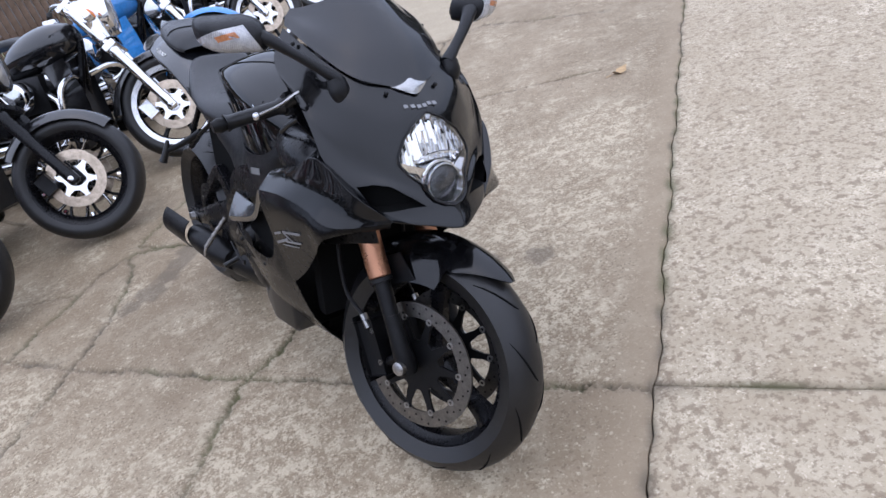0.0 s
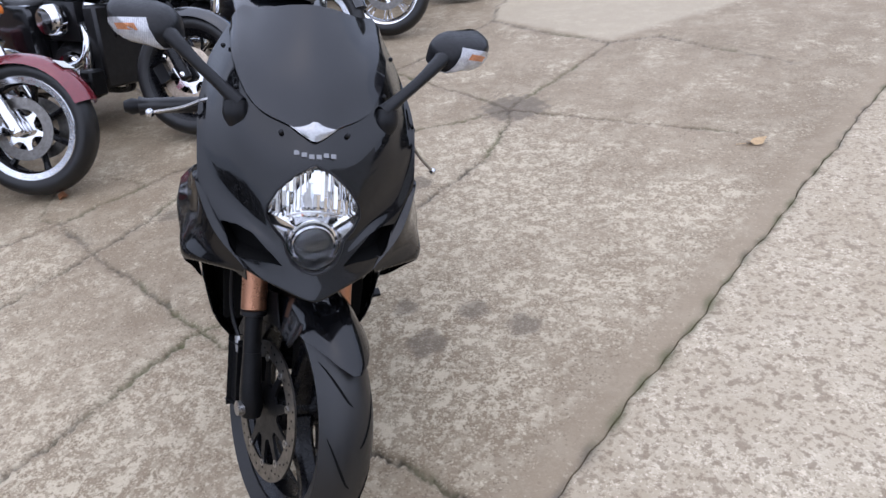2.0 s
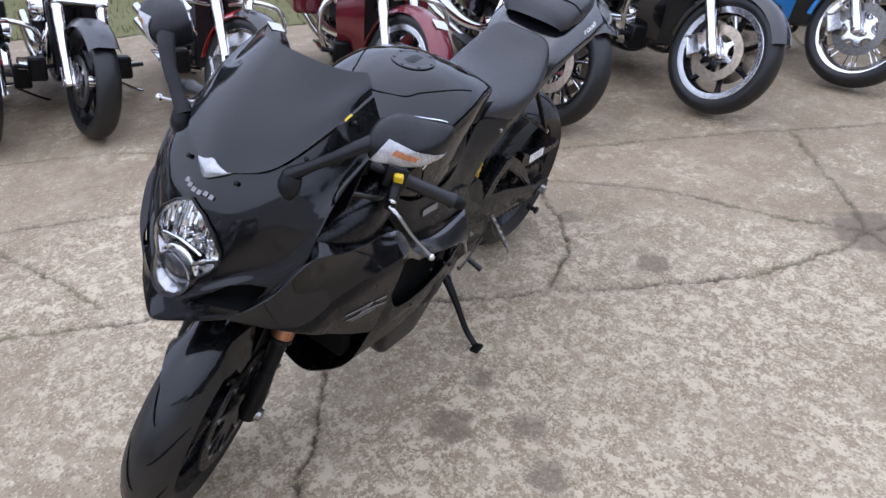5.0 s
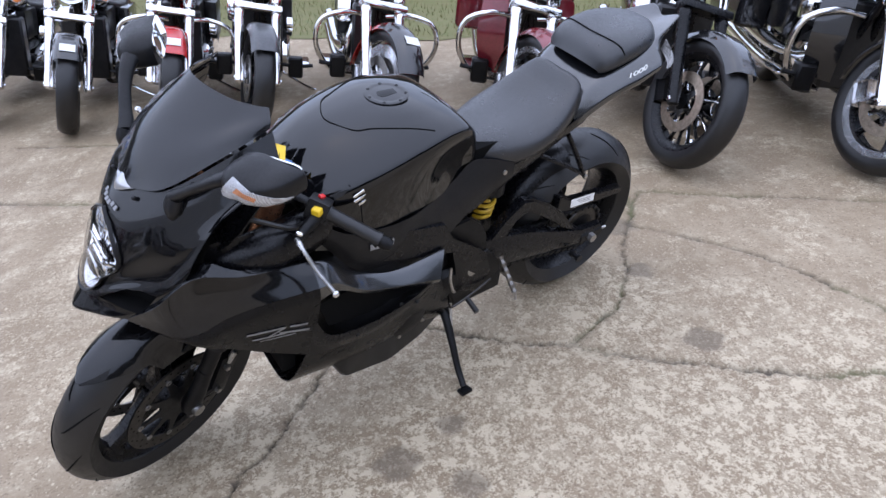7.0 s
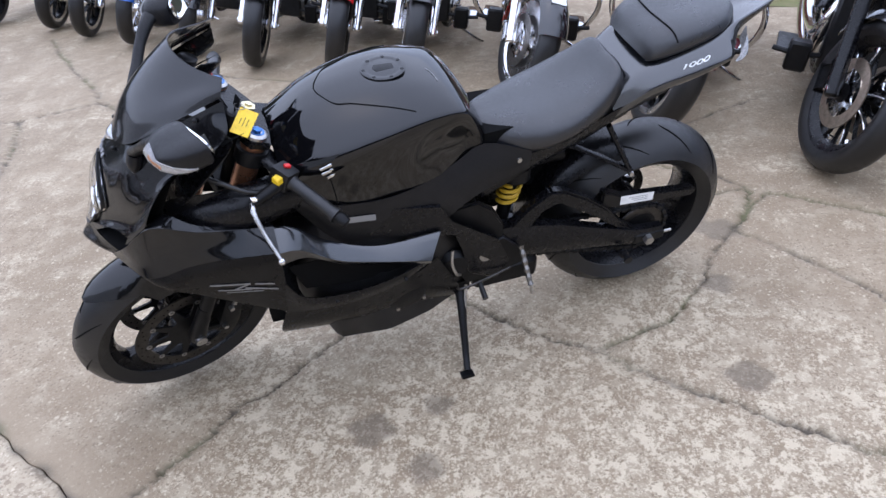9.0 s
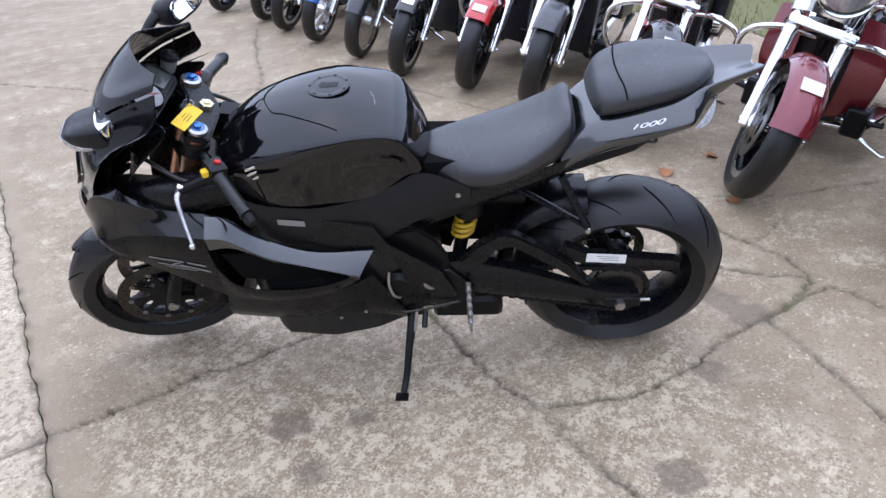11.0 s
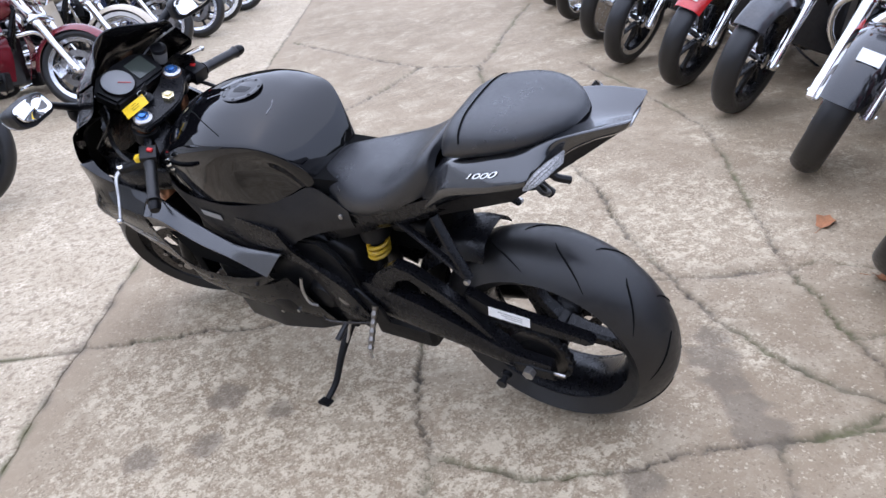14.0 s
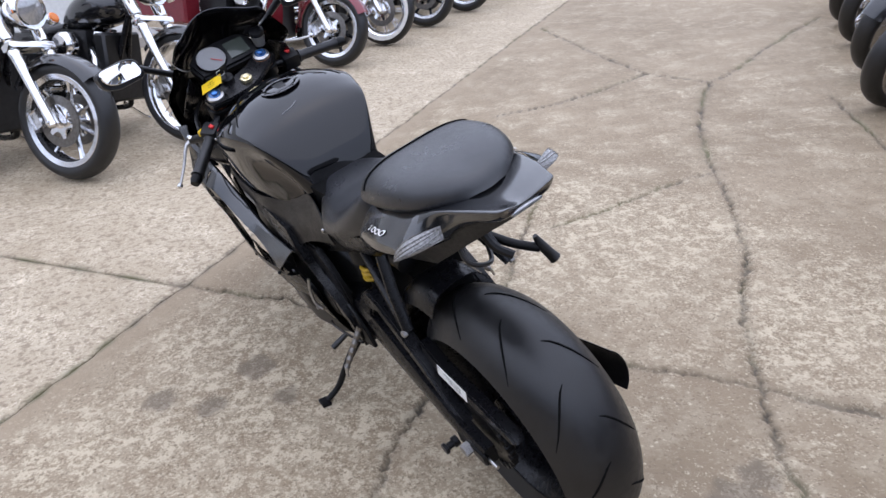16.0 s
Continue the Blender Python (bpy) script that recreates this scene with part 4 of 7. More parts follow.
part("reflector_brow", tube([(lamp_x(0, 0.81) - 0.01 - 0.1 * y * y, y, 0.816 - 3.2 * y * y) for y in np.linspace(-0.05, 0.05, 11)], 0.0028, 8), REFLECTOR, lamp)
part("reflector_hood", tube([(lamp_x(0, 0.79) - 0.012, 0.042 * math.sin(a), 0.757 + 0.042 * math.cos(a)) for a in np.linspace(-1.5, 1.5, 13)], 0.005, 8), REFLECTOR, lamp, "bright hood round the lower lens")
lb = ring_loft(outline_loft(LAMPRING, [0.001, 0.006, 0.009, 0.010, 0.0105], [1.0, 0.9, 0.6, 0.3, 0.02]), cap=False)
part("lens", thicken(lb, 0.0015), LENS, lamp, "clear lens", 30).visible_shadow = False
pj = bmesh.new()
bmesh.ops.create_uvsphere(pj, u_segments=24, v_segments=16, radius=0.038)
part("projector_lens", moved(pj, Matrix.Translation((lamp_x(0, 0.76) - 0.024, 0, 0.757)) @ Matrix.Diagonal((0.6, 1, 1, 1))), BALL, lamp, "dark projector lens")
part("projector_rim", lathe([(0.037, -0.016), (0.04, -0.013), (0.04, -0.01), (0.038, -0.009)], 28, "x", (lamp_x(0, 0.76), 0, 0.757), closed=True), CHROME, lamp)
# dark inner shell behind the lamp and the two slots
ish = surface(COWL[1:], 30, 24)
ish = both(ish * np.array([1, 0.9, 1]) - np.array([0.035, 0, 0]))
ib = grid_bm(ish)
bmesh.ops.delete(ib, geom=[f for f in ib.faces if inside(f.calc_center_median().y, f.calc_center_median().z, [(y * 1.12, 0.81 + (z - 0.81) * 1.12) for y, z in LAMPRING])], context="FACES")
part("inner_shell", ib, HOLE, cowl)
for s in (1, -1):
    part("inner_cheek", thicken(grid_bm(surface([[(1.35, s * 0.15, 0.83), (1.28, s * 0.165, 0.85), (1.2, s * 0.165, 0.84)], [(1.38, s * 0.13, 0.72), (1.29, s * 0.17, 0.74), (1.17, s * 0.18, 0.72)], [(1.40, s * 0.12, 0.62), (1.3, s * 0.16, 0.6), (1.17, s * 0.17, 0.56)]], 10, 10)), 0.003), SATIN, cowl)
CSURF = surface(COWL, 120, 60, "all").reshape(-1, 3)
for s in (1, -1):
    ring = []
    for y, z in SLOT:
        q = CSURF[np.argmin((CSURF[:, 1] - y) ** 2 + (CSURF[:, 2] - z) ** 2)]
        ring.append((float(q[0]), y, z))
    mouth = [[(x - d, s * (0.112 + (y - 0.112) * k), 0.742 + (z - 0.742) * k) for x, y, z in ring] for d, k in ((0.003, 1.03), (0.03, 0.97), (0.07, 0.9))]
    part("air_intake", ring_loft([r if s > 0 else r[::-1] for r in mouth], cap=False), HOLE, cowl, "dark air intake")
    bb = bmesh.new()
    bb.faces.new([bb.verts.new(p) for p in mouth[-1]])
    part("intake_back", bb, HOLE, cowl)
# the small clear running lamp under the screen
rl = surface([[(1.392, 0, 0.962), (1.388, 0.012, 0.960), (1.382, 0.03, 0.957), (1.372, 0.05, 0.957)], [(1.408, 0, 0.948), (1.404, 0.016, 0.948), (1.394, 0.034, 0.95), (1.378, 0.054, 0.956)], [(1.415, 0, 0.932), (1.409, 0.014, 0.935), (1.397, 0.034, 0.945), (1.378, 0.056, 0.9555)]], 8, 12)
part("running_lamp", thicken(grid_bm(both(rl)), 0.002), FROST, bike, "clear ribbed running lamp")
# maker's mark as plain grey bars
for k in range(6):
    y = -0.034 + k * 0.0135
    q = CSURF[np.argmin((CSURF[:, 1] - abs(y)) ** 2 + (CSURF[:, 2] - 0.910) ** 2)]
    part("maker_mark", block((-0.0015, -0.0048, -0.0046), (0.0008, 0.0048, 0.0046), 0, m=Matrix.Translation((float(q[0]) + 0.0022, y, float(q[2]))) @ Matrix.Rotation(-0.9, 4, "Y") @ Matrix.Rotation(1.1 * y, 4, "Z")), SILVER, cowl)

SCREEN = [
    [(1.402, 0, 0.944), (1.387, 0.05, 0.953), (1.347, 0.113, 0.978), (1.25, 0.150, 1.032), (1.138, 0.155, 1.074)],
    [(1.352, 0, 1.020), (1.338, 0.054, 1.022), (1.298, 0.104, 1.035), (1.222, 0.136, 1.063), (1.133, 0.149, 1.088)],
    [(1.290, 0, 1.083), (1.278, 0.049, 1.080), (1.243, 0.091, 1.079), (1.188, 0.119, 1.086), (1.130, 0.14, 1.098)],
    [(1.222, 0, 1.138), (1.212, 0.043, 1.132), (1.187, 0.081, 1.119), (1.155, 0.11, 1.109), (1.127, 0.132, 1.106)],
]
part("windscreen", thicken(grid_bm(both(surface(SCREEN, 24, 26))), 0.003), SMOKE, bike, "dark smoked windscreen beaded with rain", 50)
for s in (1, -1):
    for p in ((1.395, 0.062, 0.94), (1.3, 0.142, 0.99), (1.2, 0.168, 1.04)):
        sb = bmesh.new()
        bmesh.ops.create_uvsphere(sb, u_segments=10, v_segments=6, radius=0.005)
        part("screen_screw", moved(sb, Matrix.Translation((p[0], s * p[1], p[2]))), PLASTIC, cowl)
# inner trim and instruments
it = surface([[(1.36, 0, 0.925), (1.33, 0.08, 0.932), (1.26, 0.12, 0.955), (1.18, 0.135, 0.99)], [(1.30, 0, 0.90), (1.28, 0.09, 0.905), (1.22, 0.145, 0.925), (1.14, 0.17, 0.965)], [(1.34, 0, 0.78), (1.32, 0.1, 0.79), (1.28, 0.17, 0.83), (1.24, 0.2, 0.88)]], 12, 14)
part("inner_trim", thicken(grid_bm(both(it)), 0.003), SATIN, cowl)
CLUSTER = Matrix.Translation((1.235, 0.0, 0.985)) @ Matrix.Rotation(radians(-38), 4, "Y")
clus = part("instrument_panel", plate([(-0.05, 0.1), (0.02, 0.115), (0.055, 0.07), (0.06, 0), (0.055, -0.07), (0.02, -0.105), (-0.05, -0.09)], 0.04, "z", 0, 0.008, 2), PLASTIC, bike, "black instrument panel", m=CLUSTER)
part("tachometer", lathe([(0.002, 0.024), (0.04, 0.024), (0.044, 0.027), (0.046, 0.022), (0.046, 0.016)], 36, "z", (0.0, 0.045, 0)), DIAL, clus, "round pale dial", m=CLUSTER)
part("dial_ring", lathe([(0.043, 0.018), (0.046, 0.029), (0.049, 0.018)], 36, "z", (0.0, 0.045, 0), closed=True), PLASTIC, clus, m=CLUSTER)
part("needle", block((-0.001, 0, 0.026), (0.001, 0.034, 0.0275), 0, m=Matrix.Translation((0, 0.045, 0)) @ Matrix.Rotation(2.4, 4, "Z")), RED, clus, m=CLUSTER)
part("display", block((-0.03, -0.075, 0.018), (0.032, -0.01, 0.024), 0.003, 2), LCD, clus, "dark display", m=CLUSTER)
pot = part("brake_reservoir", lathe([(0.006, -0.026), (0.018, -0.024), (0.021, 0.0), (0.021, 0.014)], 24, "z"), mat("cloudy_plastic", (0.2, 0.2, 0.2), 0.4), bike, "cloudy brake fluid pot with a black lid", m=FORK @ Matrix.Translation((0.085, -0.155, 0.02)))
part("lid", lathe([(0.021, 0.012), (0.023, 0.014), (0.023, 0.026), (0.016, 0.029)], 24, "z"), PLASTIC, pot, "black lid", m=FORK @ Matrix.Translation((0.085, -0.155, 0.02)))

# ---- mirrors with signal lamps ----
for s in (1, -1):
    root = Vector((1.338, s * 0.137, 0.972))
    mid = Vector((1.262, s * 0.335, 1.088))
    foot = part("mirror", tube([root + Vector((0.012, s * 0.002, -0.045)), root + Vector((0.008, s * 0.006, -0.02)), root + Vector((0, s * 0.008, 0.004))], [0.014, 0.024, 0.02], 14, 8, 0.7), PLASTIC, bike, "black mirror on a stalk with a clear signal lamp")
    part("stalk", tube([root, root + Vector((-0.014, s * 0.035, 0.028)), root + Vector((-0.032, s * 0.075, 0.06)), root + Vector((-0.06, s * 0.115, 0.092)), root + Vector((-0.09, s * 0.14, 0.104))], [0.018, 0.0135, 0.0135, 0.018, 0.026], 14, 16, 0.75), PLASTIC, foot)
    # housing: oval shell, nose forward, open to the rear
    rings = []
    for d, ky, kz in ((0.046, 0.25, 0.2), (0.042, 0.55, 0.5), (0.03, 0.8, 0.78), (0.01, 0.95, 0.95), (-0.012, 1.0, 1.0), (-0.034, 1.0, 1.0), (-0.038, 0.96, 0.95)):
        ring = []
        for a in np.linspace(0, 2 * math.pi, 40, endpoint=False):
            c, sn = math.cos(a), math.sin(a)
            yy = 0.068 * ky * math.copysign(abs(c) ** 0.6, c)
            zz = 0.034 * kz * math.copysign(abs(sn) ** 0.6, sn) * (1.0 + (0.06 if sn > 0 else -0.2) * c)
            ring.append((d - 0.016 * (c * ky), s * yy, zz + 0.01 * c))
        rings.append(ring)
    MIR = Matrix.Translation((1.232, s * 0.308, 1.076)) @ Matrix.Rotation(s * radians(-5), 4, "X") @ Matrix.Rotation(s * radians(14), 4, "Z") @ Matrix.Rotation(radians(6), 4, "Y")
    part("housing", ring_loft(rings), PLASTIC, foot, m=MIR)
    rim = rings[-1]
    part("mirror_glass", ring_loft([[(-0.0365 - 0.0002 * k - (0.016 * s * q[1] / 0.07) * 1.0 - (0.0035 if k < 0.9 else 0), q[1] * k, q[2] * k) for q in rim] for k in (0.93, 0.88, 0.45, 0.02)]), MIRROR, foot, "silvered mirror glass", m=MIR @ Matrix.Translation((-0.0065, 0, -0.002)) @ Matrix.Rotation(radians(12), 4, "Y") @ Matrix.Diagonal((1, 0.97, 0.92, 1)))
    def skin(grow, cuts):
        """A piece of the housing's own skin, a little proud of it."""
        b = moved(ring_loft(rings, cap=True), Matrix.Diagonal((grow + 0.05, grow, grow, 1)))
        for co, no in cuts:
            bmesh.ops.bisect_plane(b, geom=b.verts[:] + b.edges[:] + b.faces[:], plane_co=co, plane_no=no, clear_outer=True)
        return thicken(b, 0.002)

    sl = part("signal_lamp", skin(1.025, [((0, 0, 0.008), (-0.4, s * 0.05, 1)), ((0, s * -0.034, 0), (0, s * -1, 0.5)), ((-0.004, 0, 0), (-1, s * -0.25, 0))]), SIGNAL, foot, "clear ribbed signal lens", m=MIR)
    part("amber_bulb", skin(1.04, [((0, 0, -0.003), (-0.4, s * 0.05, 1)), ((0, s * -0.012, 0), (0, s * -1, 0.6)), ((0, s * 0.032, 0), (0, s, -0.5)), ((0, 0, -0.016), (0.4, 0, -1)), ((0.004, 0, 0), (-1, s * -0.25, 0))]), AMBER, sl, "amber bulb behind the lens", m=MIR)

# ---- ram-air ducts between nose and frame ----
for s in (1, -1):
    part("air_duct", tube([(1.31, s * 0.12, 0.765), (1.25, s * 0.155, 0.775), (1.15, s * 0.165, 0.785), (1.03, s * 0.13, 0.78)], [0.034, 0.044, 0.048, 0.045], 14, 14, 1.2), SATIN, bike, "black ram-air duct")
    part("cable", tube([(1.3, s * 0.1, 0.9), (1.2, s * 0.17, 0.88), (1.12, s * 0.19, 0.84), (1.05, s * 0.15, 0.82)], 0.006, 8, 16), RUBBER, bike)

# ---- side fairings, belly pan ----
for s in (1, -1):
    def side(rows, nu=14, nv=22):
        g = surface(rows, nu, nv)
        return g if s > 0 else mirrored(g)

    front = [
        [(1.452, 0.085, 0.695), (1.385, 0.142, 0.775), (1.325, 0.19, 0.835), (1.25, 0.212, 0.795), (1.10, 0.195, 0.745)],
        [(1.478, 0.122, 0.694), (1.430, 0.182, 0.755), (1.354, 0.219, 0.826), (1.25, 0.226, 0.79), (1.10, 0.212, 0.750)],
        [(1.4781, 0.1222, 0.6936), (1.4296, 0.1828, 0.7535), (1.3535, 0.2198, 0.8245), (1.25, 0.2268, 0.7885), (1.10, 0.2128, 0.7485)],
        [(1.477, 0.125, 0.692), (1.412, 0.200, 0.715), (1.335, 0.222, 0.765), (1.24, 0.236, 0.755), (1.10, 0.236, 0.738)],
        [(1.475, 0.127, 0.689), (1.398, 0.227, 0.686), (1.30, 0.246, 0.712), (1.215, 0.259, 0.722), (1.10, 0.262, 0.708)],
    ]
    face = [
        [(1.475, 0.1272, 0.6885), (1.398, 0.2272, 0.6855), (1.30, 0.2462, 0.7115), (1.215, 0.2592, 0.7215), (1.10, 0.2622, 0.7075)],
        [(1.473, 0.127, 0.684), (1.392, 0.234, 0.676), (1.30, 0.2535, 0.690), (1.215, 0.265, 0.695), (1.10, 0.267, 0.682)],
        [(1.470, 0.125, 0.680), (1.388, 0.236, 0.668), (1.30, 0.244, 0.640), (1.215, 0.248, 0.612), (1.105, 0.25, 0.585)],
        [(1.466, 0.121, 0.676), (1.385, 0.233, 0.660), (1.30, 0.229, 0.592), (1.215, 0.222, 0.520), (1.118, 0.222, 0.452)],
    ]
    sg = np.array([crom(row, 34) for row in front])
    sg = np.array([chaikin(sg[:, j], 3) for j in range(34)]).transpose(1, 0, 2) * np.array([1, s, 1])
    sgb = grid_bm(sg)
    cut_out(sgb, [(s * y, z) for y, z in SLOT][::s], 1.36)
    fairing = part("side_fairing", double_skin(sgb, 0.003), BLACK, bike, "gloss black side fairing with a grey mark", 24)
    fg2 = np.array([crom(row, 34) for row in face])
    fg2 = np.array([chaikin(fg2[:, j], 3) for j in range(34)]).transpose(1, 0, 2) * np.array([1, s, 1])
    part("side_panel", double_skin(grid_bm(fg2), 0.003), SIDE, fairing, "satin black side panel", 24)
    arm_up = [
        [(1.10, 0.205, 0.744), (1.05, 0.203, 0.722), (0.98, 0.192, 0.646), (0.855, 0.187, 0.584), (0.687, 0.180, 0.578)],
        [(1.10, 0.215, 0.750), (1.052, 0.213, 0.731), (0.98, 0.202, 0.655), (0.855, 0.197, 0.593), (0.687, 0.190, 0.588)],
        [(1.10, 0.262, 0.708), (1.05, 0.251, 0.690), (0.965, 0.238, 0.613), (0.87, 0.228, 0.567), (0.728, 0.237, 0.532)],
        [(1.10, 0.2625, 0.7065), (1.05, 0.2513, 0.6885), (0.965, 0.2383, 0.6115), (0.87, 0.2283, 0.5655), (0.728, 0.2373, 0.5305)],
        [(1.105, 0.259, 0.665), (1.04, 0.244, 0.655), (0.955, 0.231, 0.590), (0.86, 0.22, 0.546), (0.728, 0.23, 0.515)],
    ]
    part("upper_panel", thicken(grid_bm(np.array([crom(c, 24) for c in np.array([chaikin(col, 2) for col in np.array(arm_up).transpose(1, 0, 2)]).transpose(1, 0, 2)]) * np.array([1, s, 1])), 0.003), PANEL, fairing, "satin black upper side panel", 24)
    arm_low = [
        [(1.112, 0.25, 0.60), (1.065, 0.246, 0.515), (0.95, 0.243, 0.490), (0.83, 0.236, 0.498), (0.735, 0.224, 0.524)],
        [(1.114, 0.238, 0.53), (1.06, 0.244, 0.485), (0.95, 0.243, 0.468), (0.83, 0.234, 0.480), (0.735, 0.222, 0.514)],
        [(1.118, 0.222, 0.452), (1.05, 0.234, 0.448), (0.94, 0.235, 0.442), (0.82, 0.225, 0.458), (0.732, 0.216, 0.502)],
    ]
    part("lower_panel", thicken(grid_bm(side(arm_low)), 0.003), SATIN, fairing, "satin black lower side panel", 30)
    inner = [
        [(1.09, 0.225, 0.62), (1.0, 0.205, 0.6), (0.9, 0.195, 0.58), (0.76, 0.18, 0.54)],
        [(1.06, 0.215, 0.52), (1.0, 0.205, 0.5), (0.9, 0.195, 0.48), (0.76, 0.185, 0.49)],
    ]
    part("inner_panel", thicken(grid_bm(side(inner)), 0.003), HOLE, fairing)
    # the model mark as plain slanted strokes
    facep = surface(face, 60, 60).reshape(-1, 3)
    for x0, z0, x1, z1, h in ((1.275, 0.640, 1.185, 0.622, 0.006), (1.185, 0.622, 1.225, 0.606, 0.005), (1.262, 0.612, 1.185, 0.596, 0.005), (1.20, 0.606, 1.125, 0.576, 0.007), (1.175, 0.618, 1.13, 0.602, 0.006), (1.245, 0.597, 1.16, 0.580, 0.003)):
        grid = []
        for u in np.linspace(0, 1, 6):
            x, z = x0 + (x1 - x0) * u, z0 + (z1 - z0) * u
            row = []
            for dz in (-h / 2, h / 2):
                d = 1 / ((facep[:, 0] - x) ** 2 + (facep[:, 2] - z - dz) ** 2 + 1e-6) ** 2
                row.append((x, s * (float((facep[:, 1] * d).sum() / d.sum()) + 0.002), z + dz))
            grid.append(row)
        part("model_mark", thicken(grid_bm(np.array(grid)), 0.0008), SILVER if s < 0 else GREYDECAL, fairing)
    for x, y, z in ((1.286, 0.2445, 0.668), (0.99, 0.242, 0.47), (0.80, 0.233, 0.48)):
        pb = bmesh.new()
        bmesh.ops.create_uvsphere(pb, u_segments=10, v_segments=6, radius=0.006)
        part("panel_screw", moved(pb, Matrix.Translation((x, s * y, z))), PLASTIC, fairing)
belly = [
    [(1.123, 0, 0.152), (1.138, 0.10, 0.228), (1.15, 0.185, 0.34), (1.122, 0.219, 0.455)],
    [(0.96, 0, 0.15), (0.955, 0.10, 0.208), (0.95, 0.195, 0.325), (0.94, 0.232, 0.446)],
    [(0.79, 0, 0.16), (0.785, 0.105, 0.212), (0.785, 0.185, 0.325), (0.79, 0.219, 0.466)],
    [(0.63, 0, 0.18), (0.627, 0.115, 0.225), (0.63, 0.17, 0.32), (0.70, 0.20, 0.50)],
]
part("belly_pan", thicken(grid_bm(both(surface(belly, 22, 20))), 0.003), SIDE, bike, "gloss black belly pan", 50)

# ---- tank, seat, tail ----
TANK = [
    [(1.06, 0, 0.885), (1.06, 0.045, 0.884), (1.06, 0.1, 0.87), (1.055, 0.15, 0.838), (1.05, 0.156, 0.775), (1.05, 0.148, 0.71)],
    [(0.97, 0, 0.946), (0.97, 0.065, 0.939), (0.965, 0.125, 0.915), (0.96, 0.186, 0.878), (0.955, 0.182, 0.79), (0.95, 0.168, 0.69)],
    [(0.87, 0, 0.974), (0.87, 0.075, 0.967), (0.87, 0.14, 0.943), (0.865, 0.199, 0.905), (0.86, 0.19, 0.80), (0.86, 0.168, 0.68)],
    [(0.77, 0, 0.982), (0.77, 0.08, 0.977), (0.77, 0.145, 0.956), (0.765, 0.197, 0.924), (0.765, 0.172, 0.80), (0.765, 0.156, 0.68)],
    [(0.68, 0, 0.966), (0.68, 0.07, 0.963), (0.68, 0.13, 0.95), (0.677, 0.179, 0.928), (0.675, 0.138, 0.815), (0.67, 0.138, 0.68)],
    [(0.605, 0, 0.932), (0.605, 0.06, 0.93), (0.605, 0.115, 0.924), (0.603, 0.158, 0.912), (0.60, 0.108, 0.80), (0.60, 0.115, 0.68)],
    [(0.55, 0, 0.856), (0.55, 0.05, 0.855), (0.55, 0.08, 0.85), (0.549, 0.11, 0.836), (0.54, 0.098, 0.74), (0.54, 0.09, 0.68)],
    [(0.515, 0, 0.76), (0.515, 0.03, 0.76), (0.517, 0.05, 0.758), (0.517, 0.065, 0.75), (0.517, 0.068, 0.715), (0.517, 0.065, 0.68)],
]
tank = part("fuel_tank", grid_bm(both(surface(TANK, 60, 40, True))), TANKBLACK, bike, "gloss black sculpted fuel tank", 60)
CAPM = Matrix.Translation((0.767, 0, 0.9815)) @ Matrix.Diagonal((0.95, 0.95, 0.12, 1))
cap = part("fuel_cap", lathe([(0.002, 0.006), (0.036, 0.007), (0.04, 0.002), (0.043, 0.002), (0.046, 0.007), (0.055, 0.006), (0.058, 0.0), (0.058, -0.006)], 44, "z"), TANKBLACK, tank, "flush black fuel cap", 25, CAPM)
for k in range(7):
    a = k * 2 * math.pi / 7
    part("cap_bolt", lathe([(0.0025, 0.012), (0.0045, 0.012), (0.0045, 0.005)], 10, "z", (0.05 * math.cos(a), 0.05 * math.sin(a), 0)), CAST, cap, m=CAPM)
part("cap_latch", plate([(-0.026, -0.012), (0.02, -0.016), (0.027, 0), (0.02, 0.016), (-0.026, 0.012)], 0.006, "z", 0.008, 0.001), CAST, cap, m=CAPM)
TG = surface(TANK, 101, 40, True)


def tank_pt(u, v, lift=0.0008):
    q = TG[int(round(u * 100)), int(round(v * (TG.shape[1] - 1)))]
    return Vector(q) + Vector((0, 0, lift))


for s in (1, -1):
    def seam_line(pts):
        line = [tank_pt(u, v) for u, v in pts]
        return [(p.x, s * p.y, p.z) for p in line]

    part("tank_seam", tube(seam_line(((0.19, 0.0), (0.20, 0.10), (0.235, 0.2), (0.29, 0.25), (0.36, 0.29), (0.43, 0.36), (0.49, 0.44))), 0.0014, 6, 36), HOLE, tank)
    part("side_seam", tube(seam_line(((0.13, 0.50), (0.15, 0.62), (0.155, 0.75), (0.165, 0.9))), 0.0016, 5, 20), HOLE, tank)
    for k, (x, z, w) in enumerate(((0.955, 0.868, 0.03), (0.949, 0.855, 0.038), (0.942, 0.842, 0.03))):
        part("tank_badge", block((-w / 2, -0.0015, -0.004), (w / 2, 0.0015, 0.004), 0.001, 1, m=Matrix.Translation((x, s * 0.1865, z)) @ Matrix.Rotation(0.35, 4, "Y") @ Matrix.Rotation(s * -0.2, 4, "X")), CHROME, tank, "chrome maker's badge")
part("tank_scratch", tube([tank_pt(0.6, 0.02), tank_pt(0.615, 0.1), tank_pt(0.63, 0.17)], 0.0011, 5, 8), SILVER, tank)

